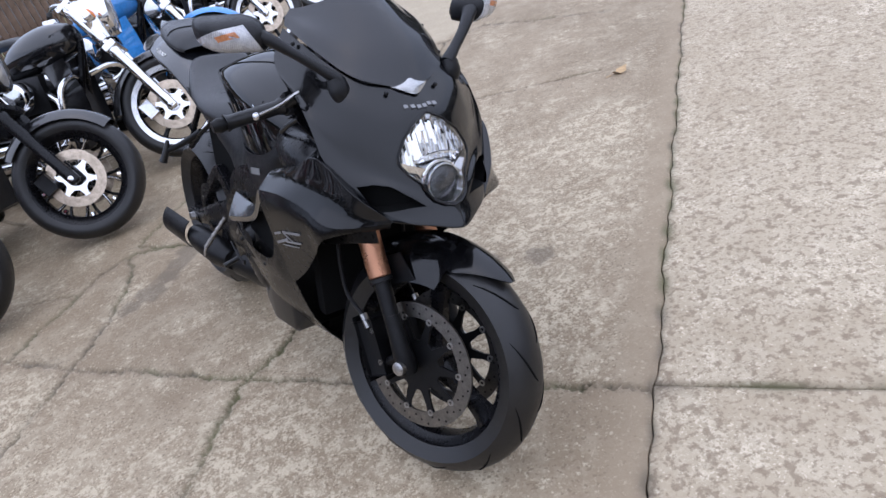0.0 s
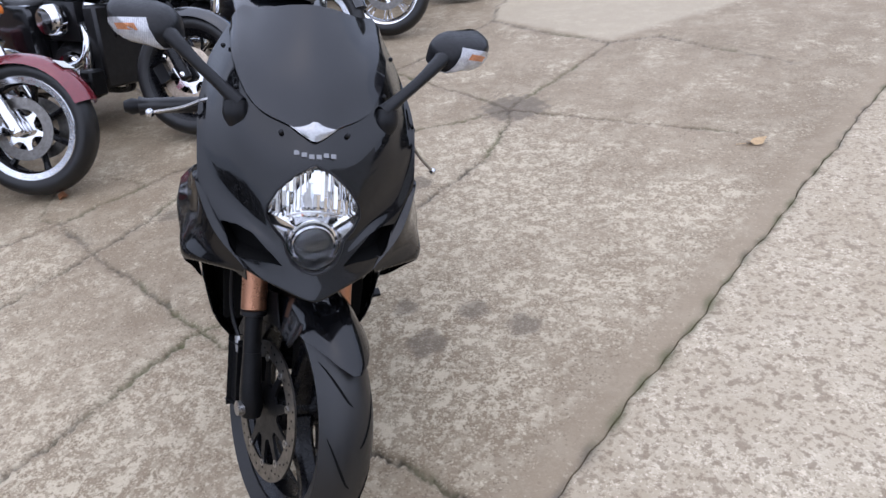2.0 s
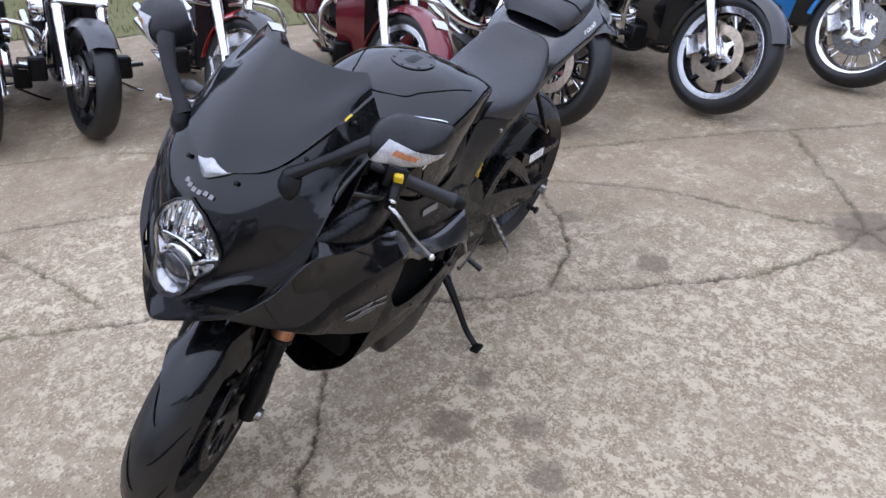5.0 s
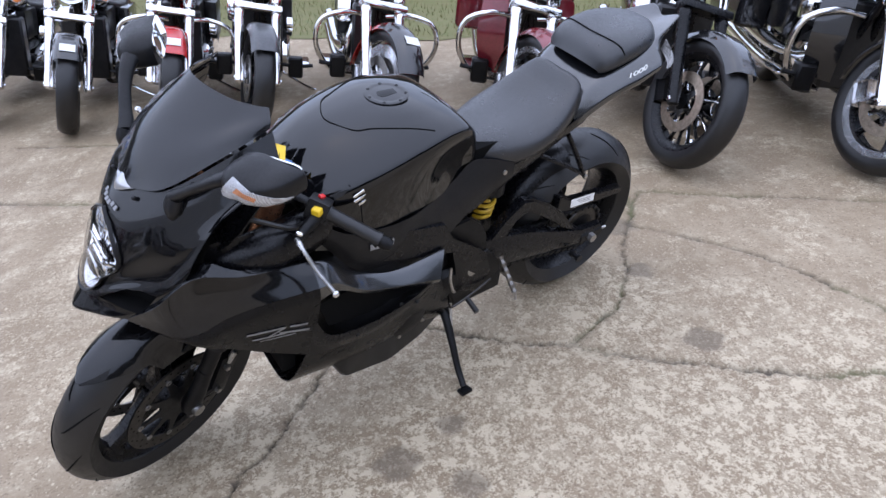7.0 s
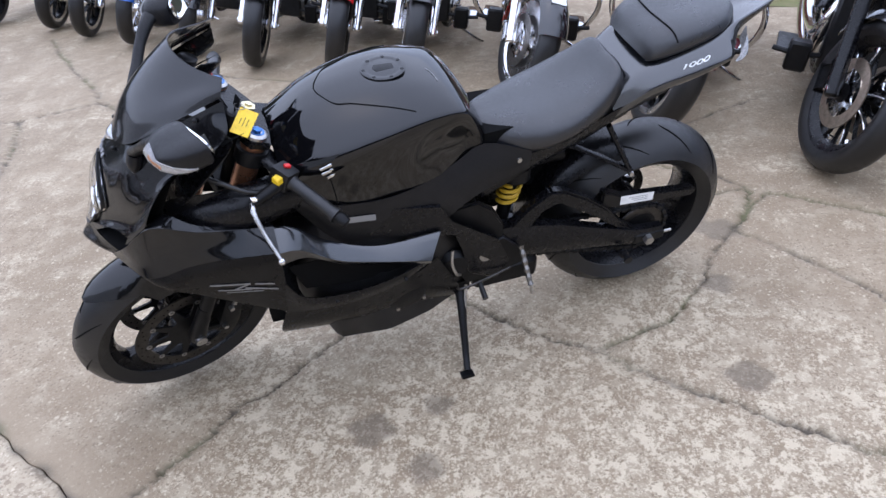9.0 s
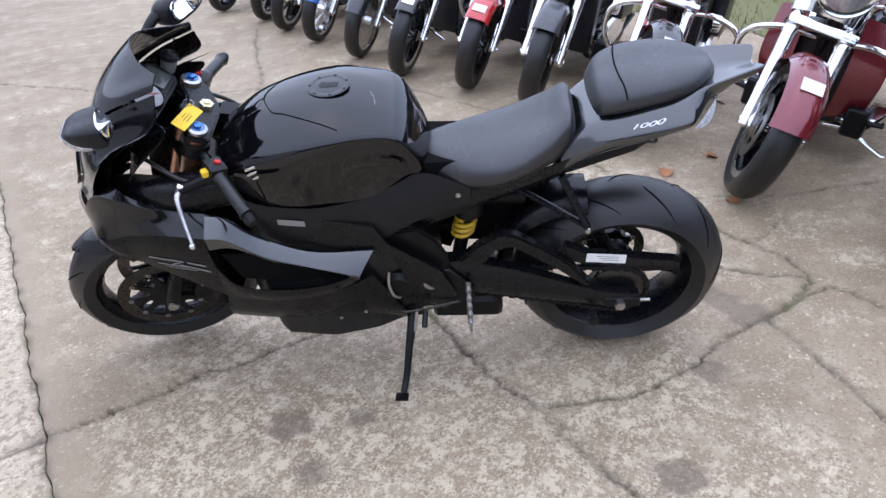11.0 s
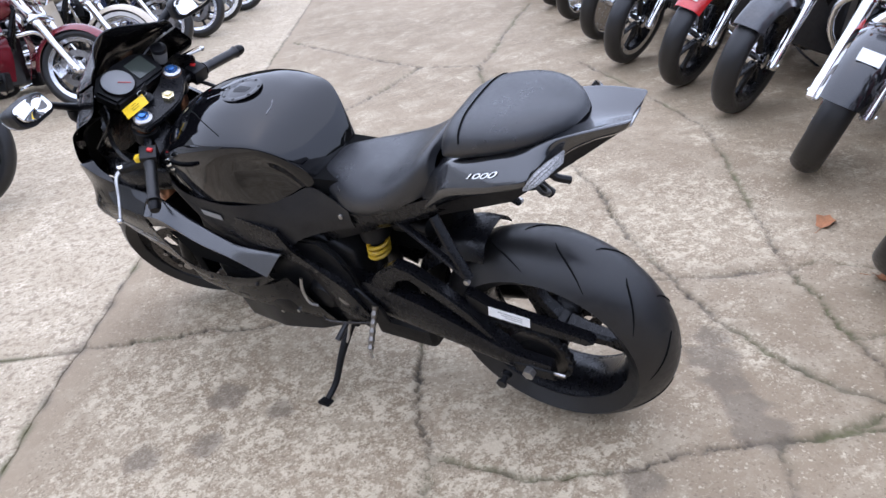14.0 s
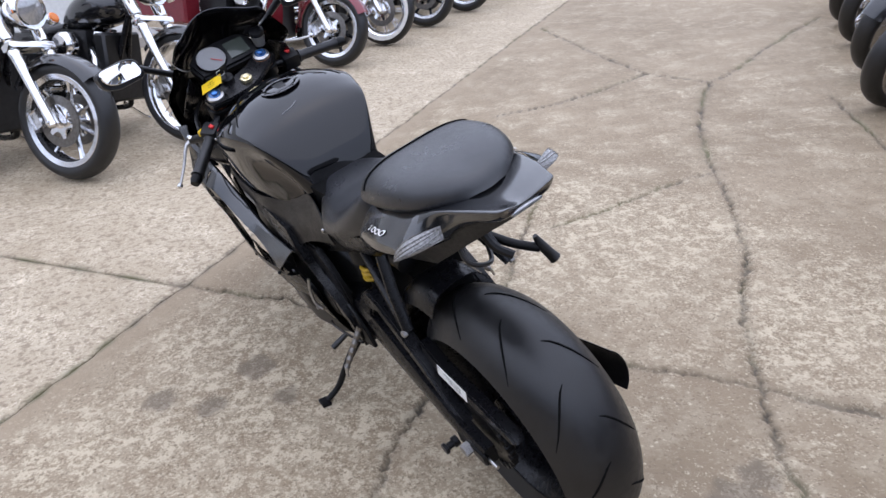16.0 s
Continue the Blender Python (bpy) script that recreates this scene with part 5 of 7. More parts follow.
SEAT = [
    [(0.53, 0, 0.70), (0.53, 0.02, 0.70), (0.53, 0.035, 0.70), (0.53, 0.04, 0.70), (0.53, 0.04, 0.70)],
    [(0.54, 0, 0.76), (0.54, 0.04, 0.757), (0.54, 0.062, 0.745), (0.54, 0.07, 0.725), (0.54, 0.065, 0.705)],
    [(0.535, 0, 0.80), (0.535, 0.045, 0.797), (0.535, 0.07, 0.775), (0.535, 0.078, 0.74), (0.535, 0.07, 0.71)],
    [(0.46, 0, 0.812), (0.46, 0.07, 0.808), (0.46, 0.105, 0.785), (0.46, 0.118, 0.75), (0.46, 0.108, 0.722)],
    [(0.38, 0, 0.818), (0.38, 0.085, 0.816), (0.38, 0.13, 0.798), (0.38, 0.146, 0.765), (0.38, 0.135, 0.738)],
    [(0.30, 0, 0.835), (0.30, 0.09, 0.835), (0.30, 0.135, 0.82), (0.30, 0.15, 0.79), (0.30, 0.138, 0.762)],
    [(0.225, 0, 0.872), (0.225, 0.08, 0.874), (0.225, 0.12, 0.862), (0.225, 0.135, 0.83), (0.225, 0.128, 0.80)],
    [(0.175, 0, 0.915), (0.172, 0.06, 0.915), (0.172, 0.095, 0.902), (0.172, 0.11, 0.865), (0.172, 0.108, 0.82)],
    [(0.155, 0, 0.90), (0.155, 0.05, 0.9), (0.155, 0.08, 0.885), (0.155, 0.095, 0.85), (0.155, 0.095, 0.82)],
]
part("rider_seat", grid_bm(both(surface(SEAT, 40, 26))), VINYL, bike, "black vinyl rider seat", 60)
PILLION = [
    [(0.128, 0, 0.945), (0.125, 0.05, 0.943), (0.118, 0.085, 0.937), (0.11, 0.098, 0.93), (0.11, 0.092, 0.924)],
    [(0.10, 0, 0.988), (0.10, 0.06, 0.986), (0.097, 0.1, 0.972), (0.095, 0.118, 0.946), (0.095, 0.108, 0.93)],
    [(0.05, 0, 1.008), (0.05, 0.075, 1.006), (0.05, 0.114, 0.992), (0.05, 0.13, 0.962), (0.05, 0.118, 0.942)],
    [(-0.03, 0, 1.019), (-0.03, 0.076, 1.018), (-0.03, 0.113, 1.006), (-0.03, 0.128, 0.978), (-0.03, 0.115, 0.958)],
    [(-0.10, 0, 1.02), (-0.10, 0.062, 1.02), (-0.10, 0.092, 1.009), (-0.10, 0.105, 0.986), (-0.10, 0.095, 0.97)],
    [(-0.155, 0, 1.012), (-0.15, 0.036, 1.012), (-0.145, 0.058, 1.003), (-0.142, 0.068, 0.988), (-0.14, 0.06, 0.977)],
    [(-0.175, 0, 0.99), (-0.172, 0.02, 0.99), (-0.166, 0.036, 0.988), (-0.16, 0.044, 0.984), (-0.155, 0.044, 0.98)],
]
pil = part("pillion_seat", grid_bm(both(surface(PILLION, 40, 26))), VINYL, bike, "black vinyl passenger seat pad", 60)
PG = surface(PILLION, 400, 160).reshape(-1, 3)
seam = []
for y in np.linspace(-0.125, 0.125, 25):
    q = PG[np.argmin((PG[:, 0] - (0.062 - 1.0 * y * y)) ** 2 + (PG[:, 1] - abs(y)) ** 2 - 0.00001 * PG[:, 2])]
    seam.append((q[0], y, q[2] + 0.0008))
part("stitched_seam", tube(seam, 0.0022, 6, 40), HOLE, pil)
TAIL = [
    [(0.19, 0, 0.85), (0.19, 0.06, 0.85), (0.19, 0.1, 0.845), (0.19, 0.13, 0.785), (0.19, 0.10, 0.765), (0.19, 0, 0.77)],
    [(0.10, 0, 0.918), (0.10, 0.085, 0.918), (0.1, 0.114, 0.916), (0.1, 0.163, 0.868), (0.1, 0.11, 0.812), (0.1, 0, 0.80)],
    [(0.0, 0, 0.948), (0.0, 0.1, 0.948), (0.0, 0.123, 0.953), (0.0, 0.177, 0.900), (0.0, 0.12, 0.86), (0.0, 0, 0.84)],
    [(-0.06, 0, 0.960), (-0.06, 0.092, 0.962), (-0.06, 0.116, 0.966), (-0.06, 0.176, 0.916), (-0.06, 0.12, 0.885), (-0.06, 0, 0.865)],
    [(-0.098, 0, 0.969), (-0.098, 0.086, 0.974), (-0.098, 0.108, 0.976), (-0.104, 0.170, 0.928), (-0.10, 0.12, 0.905), (-0.10, 0, 0.882)],
    [(-0.112, 0, 0.972), (-0.112, 0.084, 0.978), (-0.112, 0.104, 0.98), (-0.122, 0.145, 0.935), (-0.116, 0.106, 0.915), (-0.112, 0, 0.895)],
    [(-0.15, 0, 0.980), (-0.15, 0.076, 0.988), (-0.15, 0.094, 0.992), (-0.158, 0.092, 0.958), (-0.152, 0.07, 0.938), (-0.15, 0, 0.92)],
    [(-0.20, 0, 0.986), (-0.20, 0.060, 0.998), (-0.20, 0.080, 1.003), (-0.205, 0.076, 0.980), (-0.20, 0.05, 0.960), (-0.20, 0, 0.95)],
    [(-0.24, 0, 0.990), (-0.245, 0.046, 1.005), (-0.245, 0.064, 1.010), (-0.247, 0.062, 0.992), (-0.245, 0.045, 0.977), (-0.24, 0, 0.972)],
    [(-0.258, 0, 0.992), (-0.272, 0.036, 1.009), (-0.274, 0.050, 1.012), (-0.268, 0.05, 1.0), (-0.266, 0.038, 0.99), (-0.26, 0, 0.984)],
    [(-0.256, 0, 0.989), (-0.262, 0.01, 0.995), (-0.263, 0.014, 0.996), (-0.262, 0.015, 0.994), (-0.262, 0.01, 0.992), (-0.258, 0, 0.987)],
]
tg = both(surface(TAIL, 70, 36, True))
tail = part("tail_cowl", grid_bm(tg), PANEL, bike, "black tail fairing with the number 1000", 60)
ub = ring_loft([[(x, y, z) for y, z in ((-w, zt), (w, zt), (w * 0.7, zb), (-w * 0.7, zb))] for x, w, zt, zb in ((0.20, 0.1, 0.80, 0.72), (0.0, 0.09, 0.86, 0.79), (-0.15, 0.06, 0.94, 0.90), (-0.25, 0.03, 0.985, 0.972))])
part("undertray", ub, PLASTIC, tail)
TLG = surface(TAIL, 160, 90, True)


def on_tail(x, z, lift=0.001):
    """How far out the side of the tail lies at x and z."""
    k = min(max(int(np.searchsorted(-TLG[:, 30, 0], -x)), 1), len(TLG) - 1)
    a, b = TLG[k - 1], TLG[k]
    t = float(np.clip((x - a[30, 0]) / (b[30, 0] - a[30, 0] + 1e-9), 0, 1))
    row = a * (1 - t) + b * t
    top, low = np.argmax(row[:, 2]), np.argmax(row[:, 1])
    side = row[top:low + 1]
    return float(np.interp(-z, -side[:, 2], side[:, 1])) + lift


for s in (1, -1):
    lampg = []
    for u in np.linspace(0, 1, 17):
        low = Vector((-0.104, 0.1715, 0.9265)).lerp(Vector((-0.158, 0.098, 0.944)), u) + Vector((0, 0.012, -0.004)) * math.sin(math.pi * u)
        top = Vector((-0.104, 0.1715, 0.929)).lerp(Vector((-0.166, 0.100, 0.976)), u) + Vector((0.004, 0.016, 0.012)) * math.sin(math.pi * u)
        row = []
        for v in np.linspace(0, 1, 33):
            p = low.lerp(top, v) + Vector((-0.010, 0.010, -0.002)) * math.sin(math.pi * v) * math.sin(math.pi * min(1, u * 1.1 + 0.02)) ** 0.5 + Vector((-0.001, 0.001, 0)) * math.cos(v * 44)
            row.append((p.x, s * p.y, p.z))
        lampg.append(row)
    part("tail_signal", grid_bm(np.array(lampg)), TAILLENS, tail, "clear ribbed tail signal lens", 60)
    txt = bpy.data.curves.new("number", "FONT")
    txt.body, txt.size, txt.extrude, txt.align_x, txt.align_y, txt.shear, txt.space_character = "1000", 0.0105, 0.0007, "CENTER", "CENTER", 0.3, 0.92
    tmp = new("number_text", txt)
    me = bpy.data.meshes.new_from_object(tmp)
    bpy.data.objects.remove(tmp)
    nb = bmesh.new()
    nb.from_mesh(me)
    for v in nb.verts:
        along = v.co.x * 3.9 * (1.0 if s > 0 else -1.0)
        x = 0.0 - along
        z = 0.927 + along * 0.24 + v.co.y
        v.co = (x, s * (on_tail(x, z) + 0.0008 + v.co.z), z + 0.001)
    part("number", nb, WHITE, tail, "white number 1000", 20)
# tail end lamp, plate bracket, right signal stalk
part("tail_lamp", block((-0.2665, -0.03, 0.984), (-0.258, 0.03, 0.992), 0.002, 1), FROST, tail, "clear tail lamp strip")
brk = part("plate_bracket", tube([(-0.03, -0.02, 0.86), (-0.06, -0.03, 0.80), (-0.09, -0.05, 0.775)], 0.009, 8, 10), PLASTIC, bike, "black cut-down plate bracket")
part("loom", tube([(-0.02, 0.02, 0.85), (-0.06, 0.03, 0.80), (-0.05, -0.02, 0.76), (0.0, -0.05, 0.76)], 0.005, 8, 16), RUBBER, brk)
rp = part("passenger_peg", tube([(0.2, -0.12, 0.67), (0.13, -0.17, 0.625), (0.085, -0.215, 0.60)], 0.011, 10, 10), CAST, bike, "black passenger foot peg on its hanger")
part("peg_rubber", tube([(0.088, -0.212, 0.635), (0.083, -0.22, 0.605), (0.075, -0.232, 0.575), (0.07, -0.238, 0.56)], [0.006, 0.012, 0.013, 0.015], 12, 12), RUBBER, rp)

# ---- frame, swing arm, engine ----
for s in (1, -1):
    rings = []
    for x, y, z, h, w in ((1.08, 0.075, 0.845, 0.05, 0.03), (1.0, 0.14, 0.775, 0.06, 0.026), (0.9, 0.158, 0.68, 0.066, 0.024), (0.78, 0.158, 0.635, 0.066, 0.024), (0.66, 0.152, 0.60, 0.068, 0.025), (0.58, 0.15, 0.52, 0.075, 0.026), (0.545, 0.14, 0.42, 0.08, 0.027), (0.55, 0.135, 0.33, 0.05, 0.024)):
        t = 0.7 if x > 0.65 else 0.1
        rings.append([(x + dx * (1 - t) * h, s * (y + dy * w), z + dz * h * (0.45 + 0.55 * t)) for dx, dy, dz in ((-1, -1, -1), (-1, 1, -1), (-0.4, 1.15, 0), (1, 1, 1), (1, -1, 1), (0.4, -1, 0))])
    fr = part("frame_spar", ring_loft(rings), SATIN, bike, "satin black frame spar", 45)
    part("pivot_plate", plate([(0.70, 0.60), (0.646, 0.612), (0.57, 0.62), (0.524, 0.582), (0.494, 0.52), (0.483, 0.42), (0.50, 0.35), (0.53, 0.31), (0.60, 0.30), (0.625, 0.36), (0.61, 0.45), (0.635, 0.53)], 0.018, "y", s * 0.143, 0.006, 2), CAST, fr, "black cast pivot plate")
    part("plate_hole", lathe([(0.002, s * 0.1535), (0.012, s * 0.1535), (0.013, s * 0.150)], 16, "y", (0.60, 0, 0.53)), HOLE, fr)
    part("pivot_bolt", lathe([(0.008, 0.168 * s), (0.02, 0.168 * s), (0.02, 0.16 * s), (0.026, 0.158 * s), (0.026, 0.14 * s)], 24, "y", (0.547, 0, 0.42)), STEEL, fr, "bright pivot bolt")
    # lower cover down to the tank, and the sub-frame cover under the seat
    cov = surface([[(1.07, s * 0.152, 0.825), (0.99, s * 0.182, 0.762), (0.9, s * 0.1835, 0.737), (0.8, s * 0.177, 0.729), (0.7, s * 0.146, 0.729), (0.62, s * 0.122, 0.75), (0.54, s * 0.108, 0.778), (0.42, s * 0.134, 0.745)],
                   [(1.06, s * 0.165, 0.785), (0.98, s * 0.186, 0.715), (0.9, s * 0.188, 0.672), (0.8, s * 0.182, 0.655), (0.7, s * 0.166, 0.662), (0.62, s * 0.15, 0.685), (0.54, s * 0.138, 0.705), (0.42, s * 0.136, 0.715)],
                   [(1.04, s * 0.16, 0.735), (0.97, s * 0.176, 0.64), (0.9, s * 0.174, 0.59), (0.8, s * 0.17, 0.565), (0.7, s * 0.166, 0.575), (0.62, s * 0.158, 0.625), (0.54, s * 0.142, 0.655), (0.42, s * 0.132, 0.69)]], 10, 36)
    part("tank_side_cover", thicken(grid_bm(cov), 0.003), PLASTIC, fr, sharp=60)

    def on_cover(x, z):
        e = cov.reshape(-1, 3)
        d = 1 / ((e[:, 0] - x) ** 2 + (e[:, 2] - z) ** 2 + 1e-6) ** 2
        return float((e[:, 1] * d).sum() / d.sum())

    for name, x0, z0, w, h, m1, what in (("frame_sticker", 0.722, 0.638, 0.05, 0.012, WHITE, "small printed white label"), ("warning_label", 0.89, 0.692, 0.07, 0.018, GREYDECAL, "grey printed label")):
        lab = [[(x0 + u * w, on_cover(x0 + u * w, z0 + u * w * 0.16 + v * h) + s * 0.0045, z0 + u * w * 0.16 + v * h) for v in (-0.5, 0.5)] for u in (-0.5, -0.25, 0, 0.25, 0.5)]
        part(name, thicken(grid_bm(np.array(lab)), 0.0008), m1 if s > 0 else GREYDECAL, fr, what)
    sub = surface([[(0.56, s * 0.115, 0.715), (0.45, s * 0.128, 0.728), (0.34, s * 0.14, 0.755), (0.24, s * 0.128, 0.79), (0.15, s * 0.13, 0.83)], [(0.56, s * 0.125, 0.67), (0.45, s * 0.125, 0.69), (0.34, s * 0.128, 0.715), (0.24, s * 0.12, 0.75), (0.15, s * 0.125, 0.795)], [(0.56, s * 0.12, 0.60), (0.47, s * 0.115, 0.635), (0.36, s * 0.11, 0.68), (0.24, s * 0.1, 0.72), (0.15, s * 0.1, 0.77)]], 8, 22)
    part("sub_frame_cover", thicken(grid_bm(sub), 0.003), SATIN, fr, sharp=60)
    part("seat_bolt", lathe([(0.003, s * 0.139), (0.007, s * 0.138), (0.007, s * 0.128)], 12, "y", (0.452, 0, 0.722)), STEEL, fr)
    # passenger peg hanger
    hang = part("peg_hanger", join(tube([(0.30, s * 0.105, 0.715), (0.2, s * 0.125, 0.66), (0.11, s * 0.14, 0.60)], 0.011, 8, flat=0.6), tube([(0.185, s * 0.105, 0.75), (0.15, s * 0.125, 0.68), (0.11, s * 0.14, 0.60)], 0.013, 8, flat=0.6)), SATIN, bike, "black passenger peg hanger")
    part("hanger_bolt", lathe([(0.003, s * 0.157), (0.008, s * 0.155), (0.008, s * 0.145)], 8, "y", (0.112, 0, 0.598)), STEEL, hang)
    # swing arm
    rings = []
    for x, y, z, h, w in ((0.56, 0.115, 0.42, 0.055, 0.03), (0.45, 0.118, 0.415, 0.062, 0.024), (0.3, 0.125, 0.385, 0.055, 0.02), (0.15, 0.13, 0.345, 0.038, 0.018), (0.04, 0.132, 0.315, 0.028, 0.017), (-0.055, 0.132, 0.308, 0.026, 0.016)):
        rings.append([(x, s * (y + dy * w), z + dz * h) for dy, dz in ((-1, -1), (0.6, -1), (1, -0.5), (1, 0.6), (0.6, 1), (-1, 1))])
    arm = part("swing_arm", ring_loft(rings), SATIN, bike, "black swing arm", 40)
    br = [(0.47, 0.47), (0.41, 0.535), (0.345, 0.578), (0.30, 0.568), (0.229, 0.522), (0.148, 0.455), (0.09, 0.38), (0.03, 0.335), (0.07, 0.328), (0.125, 0.38), (0.18, 0.43), (0.25, 0.482), (0.315, 0.528), (0.36, 0.51), (0.40, 0.455)]
    part("arm_brace", plate(br, 0.034, "y", s * 0.118, 0.006, 2), SATIN, arm)
    part("axle_block", block((-0.06, s * 0.147 - 0.006, 0.29), (0.045, s * 0.147 + 0.006, 0.326), 0.004, 1), CAST, arm)
    part("axle_nut", lathe([(0.008, s * 0.172), (0.016, s * 0.17), (0.017, s * 0.15)], 6, "y", (0, 0, 0.309)), STEEL, arm, "bright axle nut")
    part("adjuster_bolt", tube([(-0.09, s * 0.14, 0.307), (-0.03, s * 0.14, 0.307)], 0.005, 8), STEEL, arm)
    part("stand_bobbin", lathe([(0.006, s * 0.19), (0.014, s * 0.19), (0.014, s * 0.182), (0.009, s * 0.18), (0.009, s * 0.165), (0.014, s * 0.163), (0.014, s * 0.15)], 16, "y", (0.075, 0, 0.265)), PLASTIC, arm)
guard = [(0.165, 0.512), (0.135, 0.5), (0.098, 0.479), (0.0, 0.465), (-0.15, 0.444), (-0.168, 0.428), (-0.147, 0.412), (0.0, 0.424), (0.095, 0.430), (0.165, 0.45)]
cgd = part("chain_guard", plate(guard, 0.03, "y", 0.1, 0.005, 2), SATIN, bike, "satin black chain guard with a white sticker")
STICK = Matrix.Translation((0.047, 0.1165, 0.459)) @ Matrix.Rotation(-0.09, 4, "Y") @ Matrix.Rotation(radians(9), 4, "X")
stk = part("guard_sticker", block((-0.056, 0, -0.0145), (0.056, 0.0012, 0.0145), 0, m=STICK), WHITE, cgd, "white printed sticker")
for k in range(3):
    part("sticker_line", block((-0.036, 0.0012, -0.0008), (0.03 - k * 0.01, 0.0018, 0.0008), 0, m=STICK @ Matrix.Translation((0, 0, 0.006 - k * 0.006))), GREYDECAL, stk)
hug = crom(np.array([(0.105, 0.642), (0.16, 0.642), (0.22, 0.622), (0.28, 0.58), (0.325, 0.525), (0.352, 0.46), (0.362, 0.39), (0.36, 0.33)]), 20)
hug = [[(x, v * 0.082, z - 0.05 * abs(v) ** 4) for v in np.linspace(-1, 1, 13)] for x, z in hug]
part("rear_hugger", thicken(grid_bm(np.array(hug)), 0.003), SATIN, bike, "black rear hugger", 50)
shock = part("rear_shock", tube([(0.475, 0.062, 0.40), (0.425, 0.062, 0.66)], 0.02, 14), CAST, bike, "rear shock with a yellow spring")
coil = []
for k in range(90):
    u = k / 89
    c = Vector((0.452, 0.062, 0.53)).lerp(Vector((0.437, 0.062, 0.59)), u)
    a = u * 2 * math.pi * 3.2
    coil.append(c + Vector((math.cos(a) * 0.028, math.sin(a) * 0.028, 0)))
part("spring", tube(coil, 0.0062, 8), SPRING, shock, "yellow coil spring")
part("spring_seat", lathe([(0.02, 0.0), (0.042, 0.004), (0.042, 0.03), (0.03, 0.1)], 20, "z", (0.43, 0.066, 0.605)), CAST, shock)
part("shock_reservoir", lathe([(0.01, -0.06), (0.024, -0.055), (0.024, 0.05), (0.01, 0.055)], 20, "x", (0.33, 0.03, 0.63)), CAST, shock)
eng = ring_loft([[(x, y, z) for y, z in ((-w, z0), (w, z0), (w * 1.05, (z0 + z1) / 2), (w * 0.85, z1), (-w * 0.85, z1), (-w * 1.05, (z0 + z1) / 2))] for x, w, z0, z1 in ((1.08, 0.12, 0.4, 0.6), (1.0, 0.19, 0.24, 0.68), (0.85, 0.19, 0.22, 0.70), (0.72, 0.16, 0.22, 0.66), (0.60, 0.125, 0.25, 0.6), (0.53, 0.09, 0.28, 0.52))])
bmesh.ops.bevel(eng, geom=eng.edges[:], offset=0.01, segments=1, affect="EDGES")
engine = part("engine", eng, ENGINE, bike, "black engine behind the fairing")
for s in (1, -1):
    part("engine_cover", lathe([(0.01, s * 0.205), (0.055, s * 0.2), (0.075, s * 0.185), (0.08, s * 0.14)], 28, "y", (0.80, 0, 0.38)), CAST, engine)
    part("clutch_cover", lathe([(0.01, s * 0.17), (0.04, s * 0.166), (0.055, s * 0.15), (0.058, s * 0.1)], 24, "y", (0.64, 0, 0.40)), CAST, engine)
    for k in range(5):
        a = k * 2 * math.pi / 5
        part("cover_bolt", lathe([(0.002, s * 0.196), (0.006, s * 0.195), (0.006, s * 0.17)], 8, "y", (0.80 + 0.07 * math.cos(a), 0, 0.38 + 0.07 * math.sin(a))), STEEL, engine)
part("hose_clip", tube([(0.655, 0.19, 0.50), (0.66, 0.2, 0.46), (0.65, 0.205, 0.42), (0.635, 0.195, 0.40)], 0.0045, 8, 12), STEEL, engine)
part("battery_box", block((0.22, -0.1, 0.48), (0.62, -0.012, 0.76), 0.01, 1), HOLE, bike, "black box under the seat")
part("radiator", block((1.13, -0.17, 0.36), (1.17, 0.17, 0.66), 0.008, 2), HOLE, bike, "dark radiator behind the front wheel")
part("airbox", ring_loft([[(x, y, z) for y, z in ((-w, z0), (w, z0), (w, z1), (-w, z1))] for x, w, z0, z1 in ((1.05, 0.10, 0.70, 0.84), (0.9, 0.15, 0.66, 0.9), (0.6, 0.1, 0.6, 0.8), (0.25, 0.08, 0.72, 0.80))]), HOLE, bike, "black airbox under the tank")
# exhaust
exh = part("exhaust", tube([(0.95, -0.03, 0.2), (0.75, -0.02, 0.2), (0.62, -0.03, 0.21), (0.45, -0.06, 0.215), (0.34, -0.1, 0.22)], [0.04, 0.05, 0.06, 0.07, 0.06], 16, 16), CAST, bike, "low black exhaust with an open end shell")
part("exhaust_chamber", block((0.34, -0.11, 0.19), (0.56, 0.1, 0.28), 0.035, 3), CAST, exh, "rounded black chamber")
rings = []
for x, y, z, a, b in ((0.36, -0.145, 0.235, 0.03, 0.035), (0.28, -0.16, 0.245, 0.045, 0.055), (0.14, -0.175, 0.255, 0.045, 0.05), (0.09, -0.183, 0.262, 0.036, 0.042)):
    rings.append([(x + 0.05 * math.sin(t) * (x < 0), y + a * math.cos(t), z + b * math.sin(t)) for t in np.linspace(0, 2 * math.pi, 24, endpoint=False)])
part("silencer", ring_loft(rings), CAST, exh, "black oval silencer")
shell = []
for t in np.linspace(radians(118), radians(240), 16):
    shell.append([(x + 0.016 * math.sin(t), -0.19 + (x - 0.05) * 0.14 + 0.048 * math.cos(t), 0.285 - (x + 0.02) * 0.1 + 0.066 * math.sin(t)) for x in (0.10, 0.02, -0.03, -0.082)])
part("end_shell", thicken(grid_bm(np.array(shell)), 0.003), CAST, exh, "curved black end shell")

